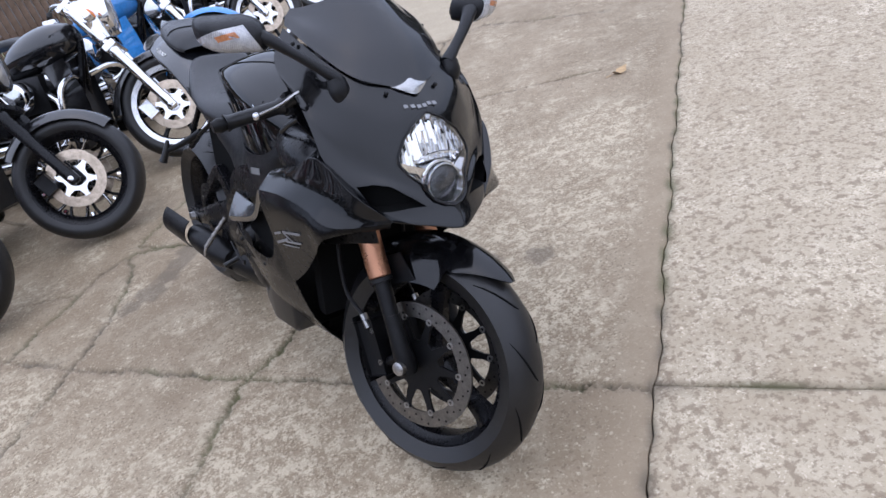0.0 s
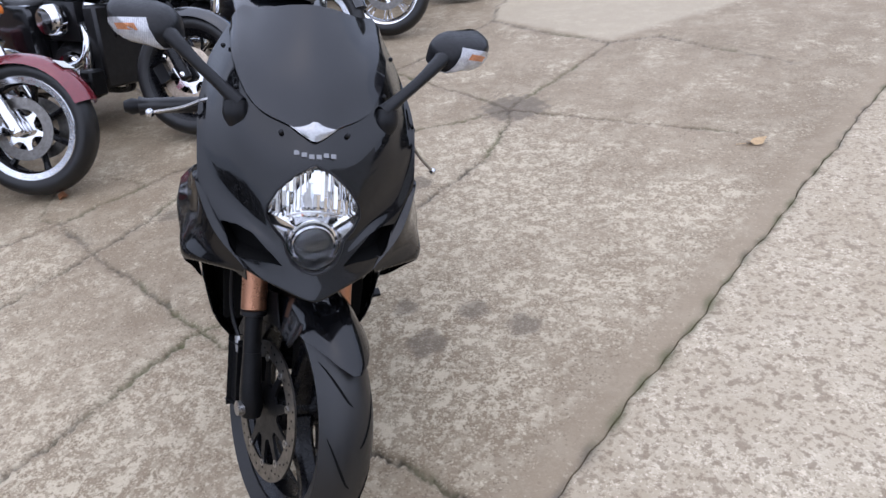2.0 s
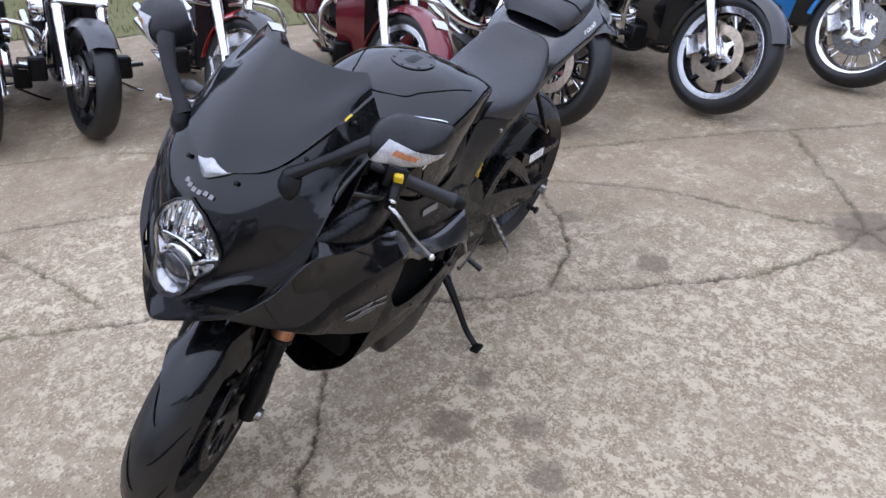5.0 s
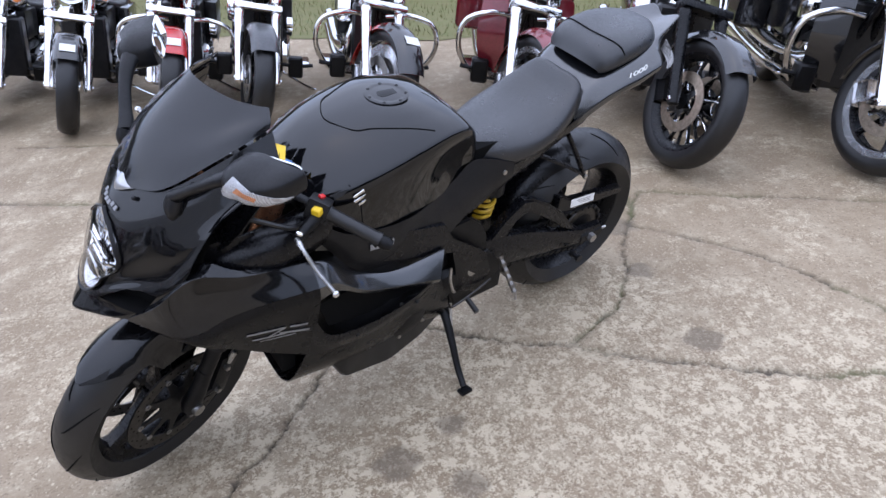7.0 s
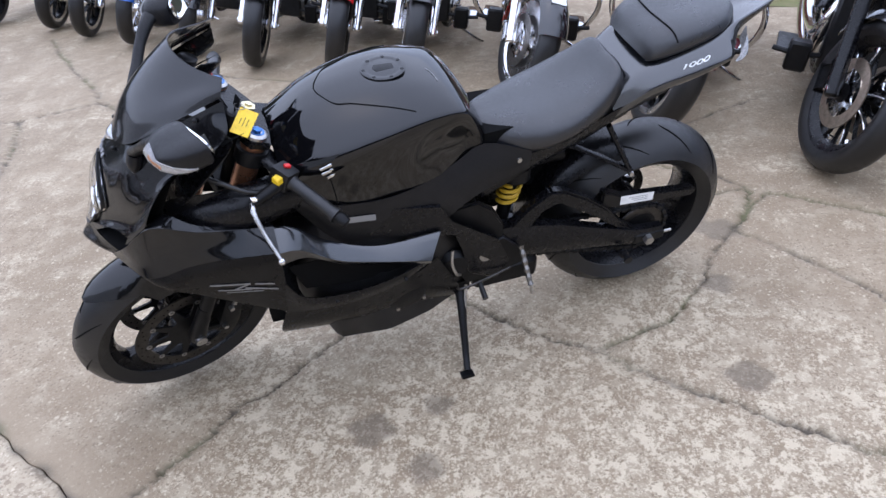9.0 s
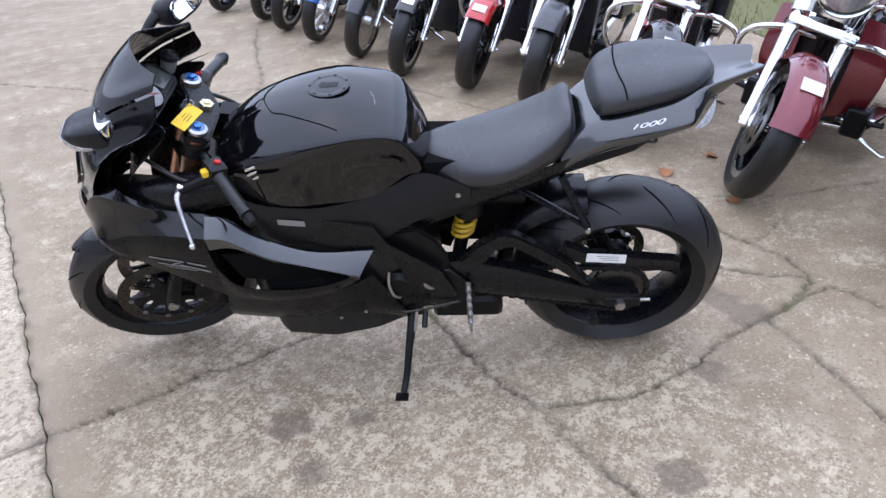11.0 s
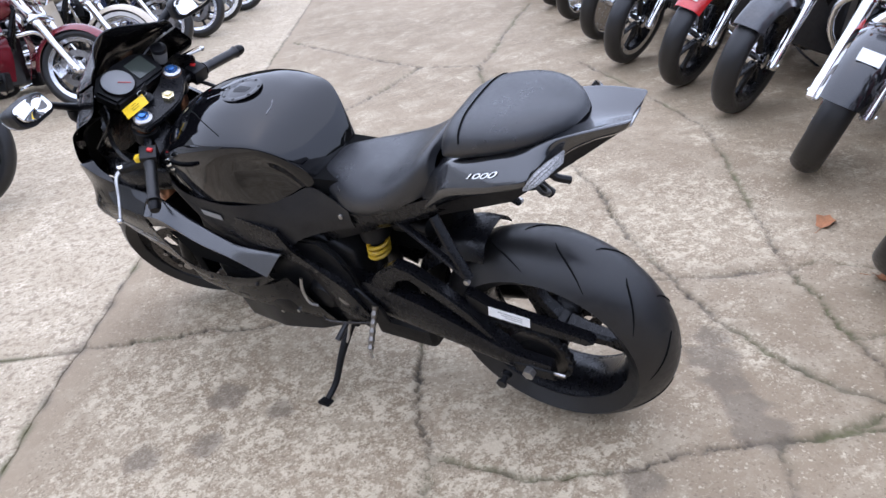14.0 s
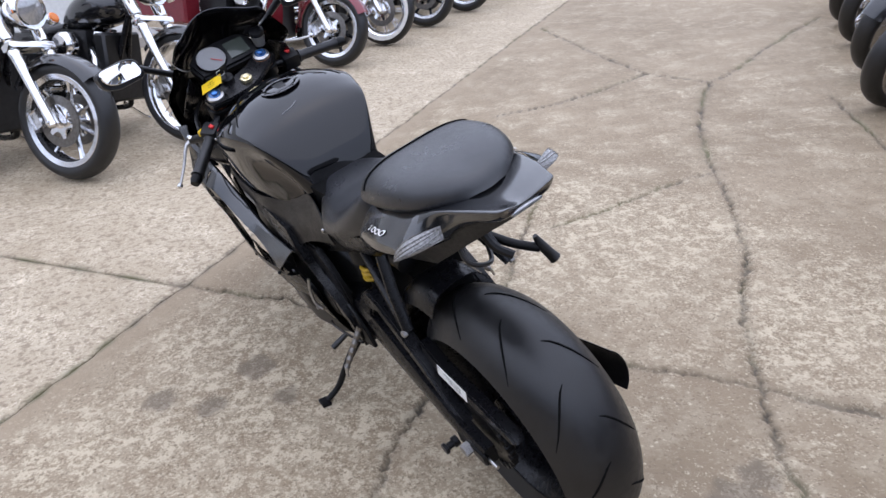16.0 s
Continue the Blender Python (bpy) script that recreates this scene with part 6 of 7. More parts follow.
# ---- pegs, pedals, side stand ----
for s in (1, -1):
    hp = part("rider_peg_plate", plate([(0.58, 0.36), (0.54, 0.46), (0.49, 0.47), (0.43, 0.40), (0.42, 0.35), (0.48, 0.33)], 0.012, "y", s * 0.152, 0.003), CAST, bike, "black heel plate with a foot peg")
    part("foot_peg", tube([(0.44 - 0.0005 * k, s * (0.165 + 0.008 * k), 0.425 - 0.0085 * k) for k in range(11)], [0.0095, 0.007] * 5 + [0.0095], 10), DISC, hp, "worn ridged steel foot peg", 20)
    part("peg_tip", tube([(0.435, s * 0.246, 0.339), (0.434, s * 0.252, 0.325), (0.433, s * 0.254, 0.312)], [0.006, 0.0045, 0.004], 8), STEEL, hp)
    part("pedal", tube([(0.47, s * 0.17, 0.35), (0.56, s * 0.182, 0.335), (0.63, s * 0.19, 0.33), (0.645, s * 0.19, 0.345)], 0.004, 8, 14), DARKDISC if s > 0 else CAST, hp, "thin steel pedal rod")
    part("pedal_tip", tube([(0.57, s * 0.18, 0.33), (0.57, s * 0.235, 0.315)], [0.008, 0.009], 10), RUBBER, hp)
stand = part("side_stand", tube([(0.615, 0.11, 0.275), (0.618, 0.15, 0.25), (0.63, 0.21, 0.19), (0.64, 0.265, 0.125), (0.65, 0.312, 0.096)], [0.018, 0.016, 0.012, 0.011, 0.01], 12, 20, 0.8), CAST, bike, "black side stand on the concrete")
part("stand_foot", moved(block((-0.02, -0.013, -0.005), (0.02, 0.016, 0.005), 0.004, 2), Matrix.Translation((0.654, 0.322, 0.0905)) @ Matrix.Rotation(TIP, 4, "X")), CAST, stand)
part("stand_bracket", block((0.585, 0.09, 0.255), (0.645, 0.14, 0.30), 0.008, 2), CAST, stand)
part("stand_spring", tube([(0.60, 0.145, 0.29), (0.61, 0.17, 0.24), (0.622, 0.195, 0.205)], 0.005, 8), STEEL, stand)


# ---- parked cruisers: x forward, z up, the front tyre's contact at the origin ----
def cruiser(label, paint, wheel="cast", fork="chrome", guard=False, bags=False, nacelle=False, fender="full", tag=False, whitewall=False, radius=0.318, disc=None, second=None, rings=True, group="parked cruisers", bars=0.0, steer=24, bright=False):
    bikeob = thing("cruiser_motorcycle", label, "motorcycle", group=group)
    P = PAINTS[paint]
    FK = Matrix.Translation((0, 0, radius)) @ Matrix.Rotation(radians(-30), 4, "Y") @ Matrix.Rotation(radians(steer), 4, "Z")
    ferr = CHROME if fork == "chrome" else SATIN
    tw = 0.126 if radius < 0.345 else 0.09

    def cruiser_wheel(name, m, r, w, kind):
        rr = r - (0.085 if r < 0.345 else 0.07)
        body = CHROME if kind in ("wire", "solid") else SATIN
        wh = part(name, lathe([(rr - 0.004, -w * 0.36), (rr + 0.008, -w * 0.4), (rr + 0.006, -w * 0.33), (rr - 0.016, -w * 0.2), (rr - 0.02, 0), (rr - 0.016, w * 0.2), (rr + 0.006, w * 0.33), (rr + 0.008, w * 0.4), (rr - 0.004, w * 0.36), (rr - 0.03, w * 0.15), (rr - 0.03, -w * 0.15)], 48, closed=True), body, bikeob, m=m)
        prof = [(r - 0.03 * abs(a) ** 2.6, a * w / 2) for a in np.linspace(-1, 1, 13)]
        prof += [(rr + 0.03, w * 0.5), (rr + 0.004, w * 0.38), (rr + 0.004, -w * 0.38), (rr + 0.03, -w * 0.5)]
        part("tyre", lathe(prof, 56, closed=True), RUBBER, wh, "dull black tyre", 50, m)
        if whitewall:
            for s in (1, -1):
                part("white_wall", lathe([(rr + 0.012, s * w * 0.44), (rr + 0.014, s * w * 0.508), (rr + 0.048, s * w * 0.518), (rr + 0.05, s * w * 0.44)], 48, closed=True), WHITEWALL, wh, "white side wall", m=m)
        if rings and kind in ("cast", "mag"):
            for s in (1, -1):
                part("rim_ring", lathe([(rr - 0.022, s * w * 0.37), (rr + 0.008, s * w * 0.425), (rr + 0.012, s * w * 0.4), (rr - 0.016, s * w * 0.34)], 48, closed=True), ALLOY, wh, "bright machined rim edge", m=m)
        part("hub", lathe([(0.012, -0.075), (0.04, -0.07), (0.042, -0.03), (0.034, 0), (0.042, 0.03), (0.04, 0.07), (0.012, 0.075)], 20), CHROME if kind != "mag" else CAST, wh, m=m)
        if kind == "solid":
            for s in (1, -1):
                part("wheel_dish", lathe([(0.03, s * 0.045), (0.09, s * 0.02), (rr - 0.05, s * 0.028), (rr - 0.01, s * w * 0.3)], 40), ALLOY, wh, "solid polished wheel dish", m=m)
        elif kind == "wire":
            for k in range(32):
                sd, o = (1, 0) if k % 2 else (-1, 0.1)
                a = 2 * math.pi * k / 32 + o
                a2 = a + (0.3 if k % 4 < 2 else -0.3)
                part("wire_spoke", tube([(0.036 * math.cos(a), sd * 0.04, 0.036 * math.sin(a)), ((rr - 0.018) * math.cos(a2), sd * 0.008, (rr - 0.018) * math.sin(a2))], 0.0034, 5), CHROME, wh, m=m)
        else:
            n = 9 if kind == "mag" else 7
            for k in range(n):
                a = 2 * math.pi * k / n
                wd = 0.011 if kind == "mag" else 0.019
                for sd in ((1, -1) if kind == "mag" else (1,)):
                    pts = [(0.035 * math.cos(a), sd * 0.025, 0.035 * math.sin(a))]
                    for u in (0.4, 0.75, 1.0):
                        q = a + (0.18 * sd * u * u if kind == "mag" else 0.0)
                        rad = 0.035 + (rr - 0.05) * u
                        pts.append((rad * math.cos(q), sd * 0.02 * (1.2 - u), rad * math.sin(q)))
                    part("spoke", tube(pts, [wd * 1.2, wd, wd * 0.9, wd * 1.25], 7, 7, 0.8), ALLOY if bright else SATIN, wh, m=m)
                    if kind == "mag":
                        part("spoke_edge", tube([(x, y + sd * 0.009, z) for x, y, z in pts], 0.0034, 5, 7), ALLOY, wh, m=m)
                if kind == "mag":
                    part("spoke_tip", tube([((rr - 0.05) * math.cos(a), 0, (rr - 0.05) * math.sin(a)), ((rr - 0.02) * math.cos(a), 0, (rr - 0.02) * math.sin(a))], 0.013, 7), CHROME, wh, m=m)
        return wh

    fw = cruiser_wheel("front_wheel", FK, radius, tw, wheel)
    for s in (1, -1):
        if disc or s < 0:
            d = part("brake_disc", lathe([(0.095, s * 0.062), (0.146, s * 0.062), (0.146, s * 0.067), (0.095, s * 0.067)], 40, closed=True), disc or DISC, fw, "round brake disc", m=FK)
            part("disc_carrier", star(6, 0.062, 0.1, 0.008, s * 0.066), CHROME, d, m=FK)
            part("front_caliper", block((-0.15, s * 0.045, 0.02), (-0.08, s * 0.1, 0.12), 0.012, 2), CAST if fork != "chrome" else ALLOY, fw, m=FK)
    # front fender
    fg = []
    lo, hi = {"full": (24, 178), "bob": (44, 150), "short": (62, 140)}[fender]
    for a in np.linspace(lo, hi, 22):
        t = radians(a - 30)
        row = []
        for v in np.linspace(-1, 1, 11):
            rr = radius + 0.03 - 0.05 * abs(v) ** (6 if fender == "bob" else 3)
            row.append((rr * math.cos(t), v * (tw / 2 + 0.022), rr * math.sin(t)))
        fg.append(row)
    ff = part("front_fender", thicken(grid_bm(np.array(fg)), 0.003), P, bikeob, "curved painted front fender", 50, FK)
    if second:
        g2 = [[(x * 1.006, y * 1.03, z * 1.006) for x, y, z in row] for row in fg[:12]]
        part("fender_panel", thicken(grid_bm(np.array(g2)), 0.002), PAINTS[second], ff, "second colour on the fender", 50, FK)
    if tag:
        t = radians(28)
        part("paper_tag", block((-0.001, -0.045, -0.03), (0.001, 0.045, 0.03), 0, m=Matrix.Translation(((radius + 0.034) * math.cos(t), 0, (radius + 0.034) * math.sin(t))) @ Matrix.Rotation(-t, 4, "Y")), WHITE, ff, "white paper tag", m=FK)
    for s in (1, -1):
        leg = part("fork_leg", lathe([(0.02, -0.03), (0.03, -0.02), (0.032, 0.05), (0.029, 0.08), (0.03, 0.4), (0.034, 0.42), (0.03, 0.44)], 18, "z", (0, s * 0.115, 0)), ferr, bikeob, "bright fork lower" if fork == "chrome" else "black fork lower", m=FK)
        part("fork_tube", lathe([(0.022, 0.43), (0.022, 0.78)], 16, "z", (0, s * 0.115, 0)), CHROME, leg, m=FK)
        if nacelle or fork == "chrome":
            part("fork_cover", lathe([(0.034, 0.5), (0.038, 0.52), (0.038, 0.76), (0.03, 0.78)], 18, "z", (0, s * 0.115, 0)), CHROME, leg, m=FK)
        part("axle_cap", lathe([(0.006, s * 0.15), (0.014, s * 0.148), (0.016, s * 0.12)], 12, "y"), CHROME, leg, m=FK)
        # signal lamps
        sl = part("signal_lamp", lathe([(0.006, -0.04), (0.03, -0.03), (0.037, 0.0), (0.034, 0.012), (0.01, 0.02)], 18, "x", (0.06, s * 0.21, 0.62)), CHROME, bikeob, "chrome signal lamp with amber lens", m=FK)
        part("signal_lens", lathe([(0.033, 0.012), (0.026, 0.022), (0.006, 0.027)], 18, "x", (0.06, s * 0.21, 0.62)), ORANGE, sl, m=FK)
        part("signal_stem", tube([(0.0, s * 0.13, 0.62), (0.05, s * 0.19, 0.62)], 0.008, 7), CHROME, sl, m=FK)
    part("triple_clamp", block((-0.035, -0.15, 0.44), (0.045, 0.15, 0.48), 0.012, 2), ferr, bikeob, m=FK)
    part("upper_clamp", block((-0.06, -0.15, 0.76), (0.04, 0.15, 0.79), 0.012, 2), ferr, bikeob, m=FK)
    # headlamp
    hr = 0.1 if not nacelle else 0.12
    hl = part("headlamp", lathe([(0.02, -0.13), (0.06, -0.12), (hr, -0.05), (hr + 0.008, 0.03), (hr, 0.045), (hr - 0.012, 0.04)], 32, "x", (0.11, 0, 0.63)), CHROME if fork == "chrome" else P, bikeob, "round headlamp", m=FK @ Matrix.Translation((0.11, 0, 0.63)) @ Matrix.Rotation(radians(28), 4, "Y") @ Matrix.Translation((-0.11, 0, -0.63)))
    part("headlamp_lens", lathe([(hr - 0.012, 0.036), (hr * 0.6, 0.052), (0.006, 0.058)], 32, "x", (0.11, 0, 0.63)), FROST, hl, "pressed glass lens", m=FK @ Matrix.Translation((0.11, 0, 0.63)) @ Matrix.Rotation(radians(28), 4, "Y") @ Matrix.Translation((-0.11, 0, -0.63)))
    if nacelle:
        ng = surface([[(0.06, 0, 0.78), (0.04, 0.1, 0.77), (-0.03, 0.15, 0.75)], [(0.14, 0, 0.72), (0.1, 0.12, 0.70), (0.0, 0.165, 0.67)], [(0.06, 0, 0.5), (0.05, 0.1, 0.5), (0.0, 0.15, 0.5)]], 12, 10)
        part("nacelle", thicken(grid_bm(both(ng)), 0.003), CHROME, hl, m=FK)
    hb = part("handlebar", tube([(-0.2 - bars * 0.3, 0.42, 0.95 + bars), (-0.1, 0.3, 0.97 + bars), (0.0, 0.1, 0.84), (0.0, -0.1, 0.84), (-0.1, -0.3, 0.97 + bars), (-0.2 - bars * 0.3, -0.42, 0.95 + bars)], 0.0125, 10, 40), CHROME, bikeob, "chrome handlebar", m=FK)
    for s in (1, -1):
        part("grip", tube([(-0.2 - bars * 0.3, s * 0.43, 0.95 + bars), (-0.145 - bars * 0.15, s * 0.34, 0.965 + bars)], 0.018, 12), RUBBER, hb, m=FK)
        part("lever", tube([(-0.1, s * 0.31, 0.96 + bars), (-0.09, s * 0.36, 0.95 + bars), (-0.13, s * 0.45, 0.94 + bars)], 0.006, 7, 10), CHROME, hb, m=FK)
    # frame, tank, seat, rear
    part("frame", join(join(tube([(-0.42, 0.0, 0.82), (-0.60, 0.06, 0.35), (-0.70, 0.12, 0.18), (-1.2, 0.14, 0.18), (-1.62, 0.16, 0.32)], 0.019, 8, 22), tube([(-0.42, 0.0, 0.82), (-0.60, -0.06, 0.35), (-0.70, -0.12, 0.18), (-1.2, -0.14, 0.18), (-1.62, -0.16, 0.32)], 0.019, 8, 22)), tube([(-0.42, 0, 0.84), (-0.8, 0, 0.72), (-1.3, 0, 0.58), (-1.6, 0, 0.34)], 0.022, 8, 16)), SATIN, bikeob, "black tube frame")
    rings = []
    for x, w, z0, z1 in ((-0.43, 0.05, 0.80, 0.88), (-0.47, 0.10, 0.76, 0.93), (-0.58, 0.145, 0.72, 0.955), (-0.72, 0.15, 0.69, 0.94), (-0.86, 0.12, 0.68, 0.885), (-0.97, 0.07, 0.68, 0.80), (-1.0, 0.04, 0.69, 0.76)):
        rings.append([(x, w * math.copysign(abs(math.cos(t)) ** 0.8, math.cos(t)), (z0 + z1) / 2 + (z1 - z0) / 2 * math.sin(t)) for t in np.linspace(0, 2 * math.pi, 24, endpoint=False)])
    tk = part("fuel_tank", ring_loft(crom(np.array(rings).reshape(len(rings), -1), 20).reshape(20, 24, 3)), P, bikeob, "glossy teardrop tank", 60)
    part("filler_cap", lathe([(0.004, 0.96), (0.03, 0.958), (0.034, 0.945), (0.034, 0.93)], 18, "z", (-0.62, 0.05, 0)), CHROME, tk)
    part("dash", lathe([(0.01, 0.975), (0.045, 0.97), (0.05, 0.94)], 20, "z", (-0.56, 0, 0)), CHROME, tk)
    seat = [[(-0.95, 0, 0.74), (-0.95, 0.08, 0.735), (-0.95, 0.1, 0.70), (-0.95, 0.08, 0.68)], [(-1.1, 0, 0.70), (-1.1, 0.14, 0.705), (-1.1, 0.17, 0.67), (-1.1, 0.15, 0.63)], [(-1.28, 0, 0.72), (-1.28, 0.14, 0.73), (-1.28, 0.17, 0.70), (-1.28, 0.15, 0.66)], [(-1.38, 0, 0.81), (-1.38, 0.11, 0.80), (-1.38, 0.13, 0.77), (-1.38, 0.12, 0.72)], [(-1.6, 0, 0.83), (-1.6, 0.09, 0.82), (-1.6, 0.11, 0.79), (-1.6, 0.1, 0.76)], [(-1.72, 0, 0.79), (-1.72, 0.05, 0.785), (-1.72, 0.07, 0.77), (-1.72, 0.06, 0.75)]]
    part("seat", thicken(grid_bm(both(surface(seat, 22, 12))), 0.01), LEATHER, bikeob, "black leather seat", 60)
    RW = Matrix.Translation((-1.62, 0, 0.32))
    cruiser_wheel("rear_wheel", RW, 0.32, 0.15, "cast" if wheel in ("mag", "solid") else wheel)
    fg = []
    for a in np.linspace(10, 165, 18):
        t = radians(a)
        fg.append([((0.36 - 0.06 * abs(v) ** 3) * -math.cos(math.pi - t), v * 0.105, (0.36 - 0.06 * abs(v) ** 3) * math.sin(t)) for v in np.linspace(-1, 1, 9)])
    part("rear_fender", thicken(grid_bm(np.array(fg)), 0.003), P, bikeob, "painted rear fender", 50, RW)
    # engine
    en = part("engine", lathe([(0.02, -0.15), (0.12, -0.14), (0.15, -0.1), (0.15, 0.1), (0.12, 0.14), (0.02, 0.15)], 28, "y", (-0.85, 0, 0.33)), ENGINE, bikeob, "finned twin engine in black and chrome")
    part("timing_cover", lathe([(0.01, -0.19), (0.085, -0.18), (0.1, -0.15), (0.1, -0.12)], 24, "y", (-0.80, 0, 0.33)), CHROME, en)
    part("primary_cover", ring_loft([[(-0.95 + 0.3 * k * math.cos(t), y, 0.33 + 0.11 * k * math.sin(t)) for t in np.linspace(0, 2 * math.pi, 28, endpoint=False)] for y, k in ((0.12, 1.0), (0.18, 1.0), (0.2, 0.85), (0.205, 0.4))]), CHROME, en)
    part("oil_cooler", block((-0.62, -0.15, 0.24), (-0.52, 0.15, 0.68), 0.015, 1), ENGINE, en, "dark oil cooler")
    part("coil_cover", block((-0.98, -0.13, 0.48), (-0.70, 0.13, 0.70), 0.03, 2), ENGINE, en)
    part("oil_bag", block((-1.3, -0.17, 0.36), (-1.02, 0.17, 0.64), 0.04, 2), P if paint == "black" else ENGINE, en)
    part("gearbox", block((-1.22, -0.11, 0.22), (-0.95, 0.12, 0.48), 0.03, 2), ENGINE, en)
    for lean in (22, -22):
        prof = [(0.055, 0.1)]
        for k in range(9):
            z = 0.11 + k * 0.02
            prof += [(0.062, z), (0.088, z + 0.002), (0.088, z + 0.008), (0.062, z + 0.01)]
        prof += [(0.085, 0.30), (0.09, 0.33), (0.07, 0.37), (0.02, 0.38)]
        part("cylinder", lathe(prof, 24, "z"), ENGINE, en, "finned cylinder", m=Matrix.Translation((-0.845, 0, 0.33)) @ Matrix.Rotation(radians(lean), 4, "Y"))
        part("rocker_cover", lathe([(0.01, 0.40), (0.06, 0.395), (0.078, 0.37), (0.078, 0.35)], 18, "z"), CHROME, en, m=Matrix.Translation((-0.845, 0, 0.33)) @ Matrix.Rotation(radians(lean), 4, "Y"))
    part("air_cleaner", lathe([(0.01, -0.235), (0.07, -0.23), (0.085, -0.21), (0.088, -0.15), (0.03, -0.12)], 28, "y", (-0.84, 0, 0.60)), CHROME, en, "round chrome air cleaner")
    for s, z in ((-1, 0.26), (-1, 0.36)):
        part("exhaust_pipe", tube([(-0.72, -0.09, 0.58 if z > 0.3 else 0.56), (-0.62, -0.15, 0.5), (-0.66, -0.19, z + 0.02), (-0.95, -0.2, z - 0.03), (-1.3, -0.21, z - 0.03), (-1.95, -0.22, z + 0.02)], [0.022, 0.022, 0.024, 0.03, 0.042, 0.045], 12, 30), CHROME, bikeob, "chrome exhaust pipe")
    for s in (1, -1):
        part("floorboard", block((-0.92, s * 0.29 - 0.05, 0.26), (-0.62, s * 0.29 + 0.05, 0.28), 0.012, 2), CAST if fork != "chrome" else CHROME, bikeob, "footboard beside the engine")
        part("rear_shock", tube([(-1.5, s * 0.15, 0.62), (-1.6, s * 0.15, 0.34)], 0.026, 12), CHROME, bikeob)
        if bags:
            bg = block((-1.95, s * 0.30 - 0.1, 0.36), (-1.32, s * 0.30 + 0.1, 0.66), 0.05, 3)
            part("saddlebag", bg, P, bikeob, "painted hard saddlebag")
        if guard:
            part("engine_guard", tube([(-0.5, s * 0.06, 0.62), (-0.44, s * 0.22, 0.64), (-0.43, s * 0.36, 0.58), (-0.46, s * 0.38, 0.42), (-0.55, s * 0.28, 0.26), (-0.62, s * 0.1, 0.2)], 0.016, 10, 34), CHROME, bikeob, "bent chrome engine guard")
        if bags:
            part("fairing_lower", thicken(grid_bm(surface([[(-0.50, s * 0.12, 0.75), (-0.55, s * 0.26, 0.72)], [(-0.46, s * 0.12, 0.5), (-0.50, s * 0.28, 0.5)], [(-0.50, s * 0.1, 0.28), (-0.56, s * 0.24, 0.3)]], 10, 6)), 0.006), P, bikeob)
        part("forward_control", join(tube([(-0.55, s * 0.12, 0.30), (-0.5, s * 0.24, 0.30), (-0.5, s * 0.36, 0.31)], 0.013, 8, 10), block((-0.56, s * 0.24 - 0.05, 0.22), (-0.47, s * 0.24 + 0.05, 0.36), 0.012, 1)), CAST, bikeob, "black foot control")
        part("side_cover", block((-1.32, s * 0.17 - 0.05, 0.40), (-1.0, s * 0.17 + 0.05, 0.68), 0.03, 2), P if paint == "black" else ENGINE, bikeob)
    part("kick_stand", tube([(-0.75, 0.14, 0.2), (-0.78, 0.3, 0.1), (-0.8, 0.42, 0.045)], 0.011, 8, 10), CHROME, bikeob, "chrome kick stand")
    part("horn", lathe([(0.01, 0.23), (0.05, 0.22), (0.055, 0.18), (0.03, 0.16)], 20, "y", (-0.85, 0, 0.52)), CHROME, en)
    return bikeob


def park(ob, x, y, heading, lean=10):
    m = Matrix.Translation((x, y, 0.004)) @ Matrix.Rotation(radians(heading), 4, "Z") @ Matrix.Rotation(radians(-lean), 4, "X")
    ob.matrix_world = m
    return ob


def parked_copy(ob, x, y, heading, lean=10):
    return copy_thing(ob, Matrix.Translation((x, y, 0.004)) @ Matrix.Rotation(radians(heading), 4, "Z") @ Matrix.Rotation(radians(-lean), 4, "X"))


HA, HN = -10, 2
ROW_A = "row of cruisers by the grass"
park(cruiser("black cruiser with dark nine-spoke wheel and black forks", "black", "mag", "black", fender="bob", rings=False, disc=TANDISC, group=ROW_A), -1.67, 3.50, HA - 4)
c_bag = park(cruiser("black touring cruiser with bright rim and chrome engine guard", "black", "cast", "chrome", True, True, True, disc=TANDISC, group=ROW_A), -1.29, 4.30, HA - 4)
park(cruiser("maroon touring cruiser with chrome engine guard", "maroon", "cast", "chrome", True, True, True, tag=True, disc=DISC, group=ROW_A), -2.14, 2.80, HA)
park(cruiser("red and black cruiser with solid polished front wheel", "red", "solid", "chrome", True, second="black", tag=True, group=ROW_A), -2.68, 2.07, HA + 12)
c_bob = park(cruiser("black cruiser with a dark fender and chrome forks", "grey", "cast", "chrome", False, fender="bob", rings=False, group=ROW_A, steer=12), -3.10, 1.30, HN)
park(cruiser("black cruiser with a bright red tagged front fender", "red", "cast", "chrome", True, fender="bob", tag=True, rings=False, group=ROW_A, steer=12), -3.31, 0.72, HN)
c_blk = park(cruiser("black cruiser with a tagged fender and chrome forks", "black", "cast", "chrome", False, fender="bob", tag=True, group=ROW_A, steer=14), -3.49, 0.03, HN)
park(cruiser("black cruiser with polished solid wheel", "black", "solid", "chrome", False, tag=True, group=ROW_A, steer=14), -3.88, -0.68, HN)
park(cruiser("blue cruiser with chrome wire wheels", "blue", "wire", "chrome", False, tag=True, group=ROW_A, steer=14), -4.30, -1.50, HN)
for x, y in ((-4.66, -2.22), (-5.07, -2.9)):
    parked_copy(c_blk, x, y, HN)
parked_copy(c_bob, -5.42, -3.96, HN)
park(cruiser("bright blue cruiser with chrome wire wheels", "sky_blue", "wire", "chrome", False, bags=True, nacelle=True, group=ROW_A), -1.12, 5.24, HA - 4)
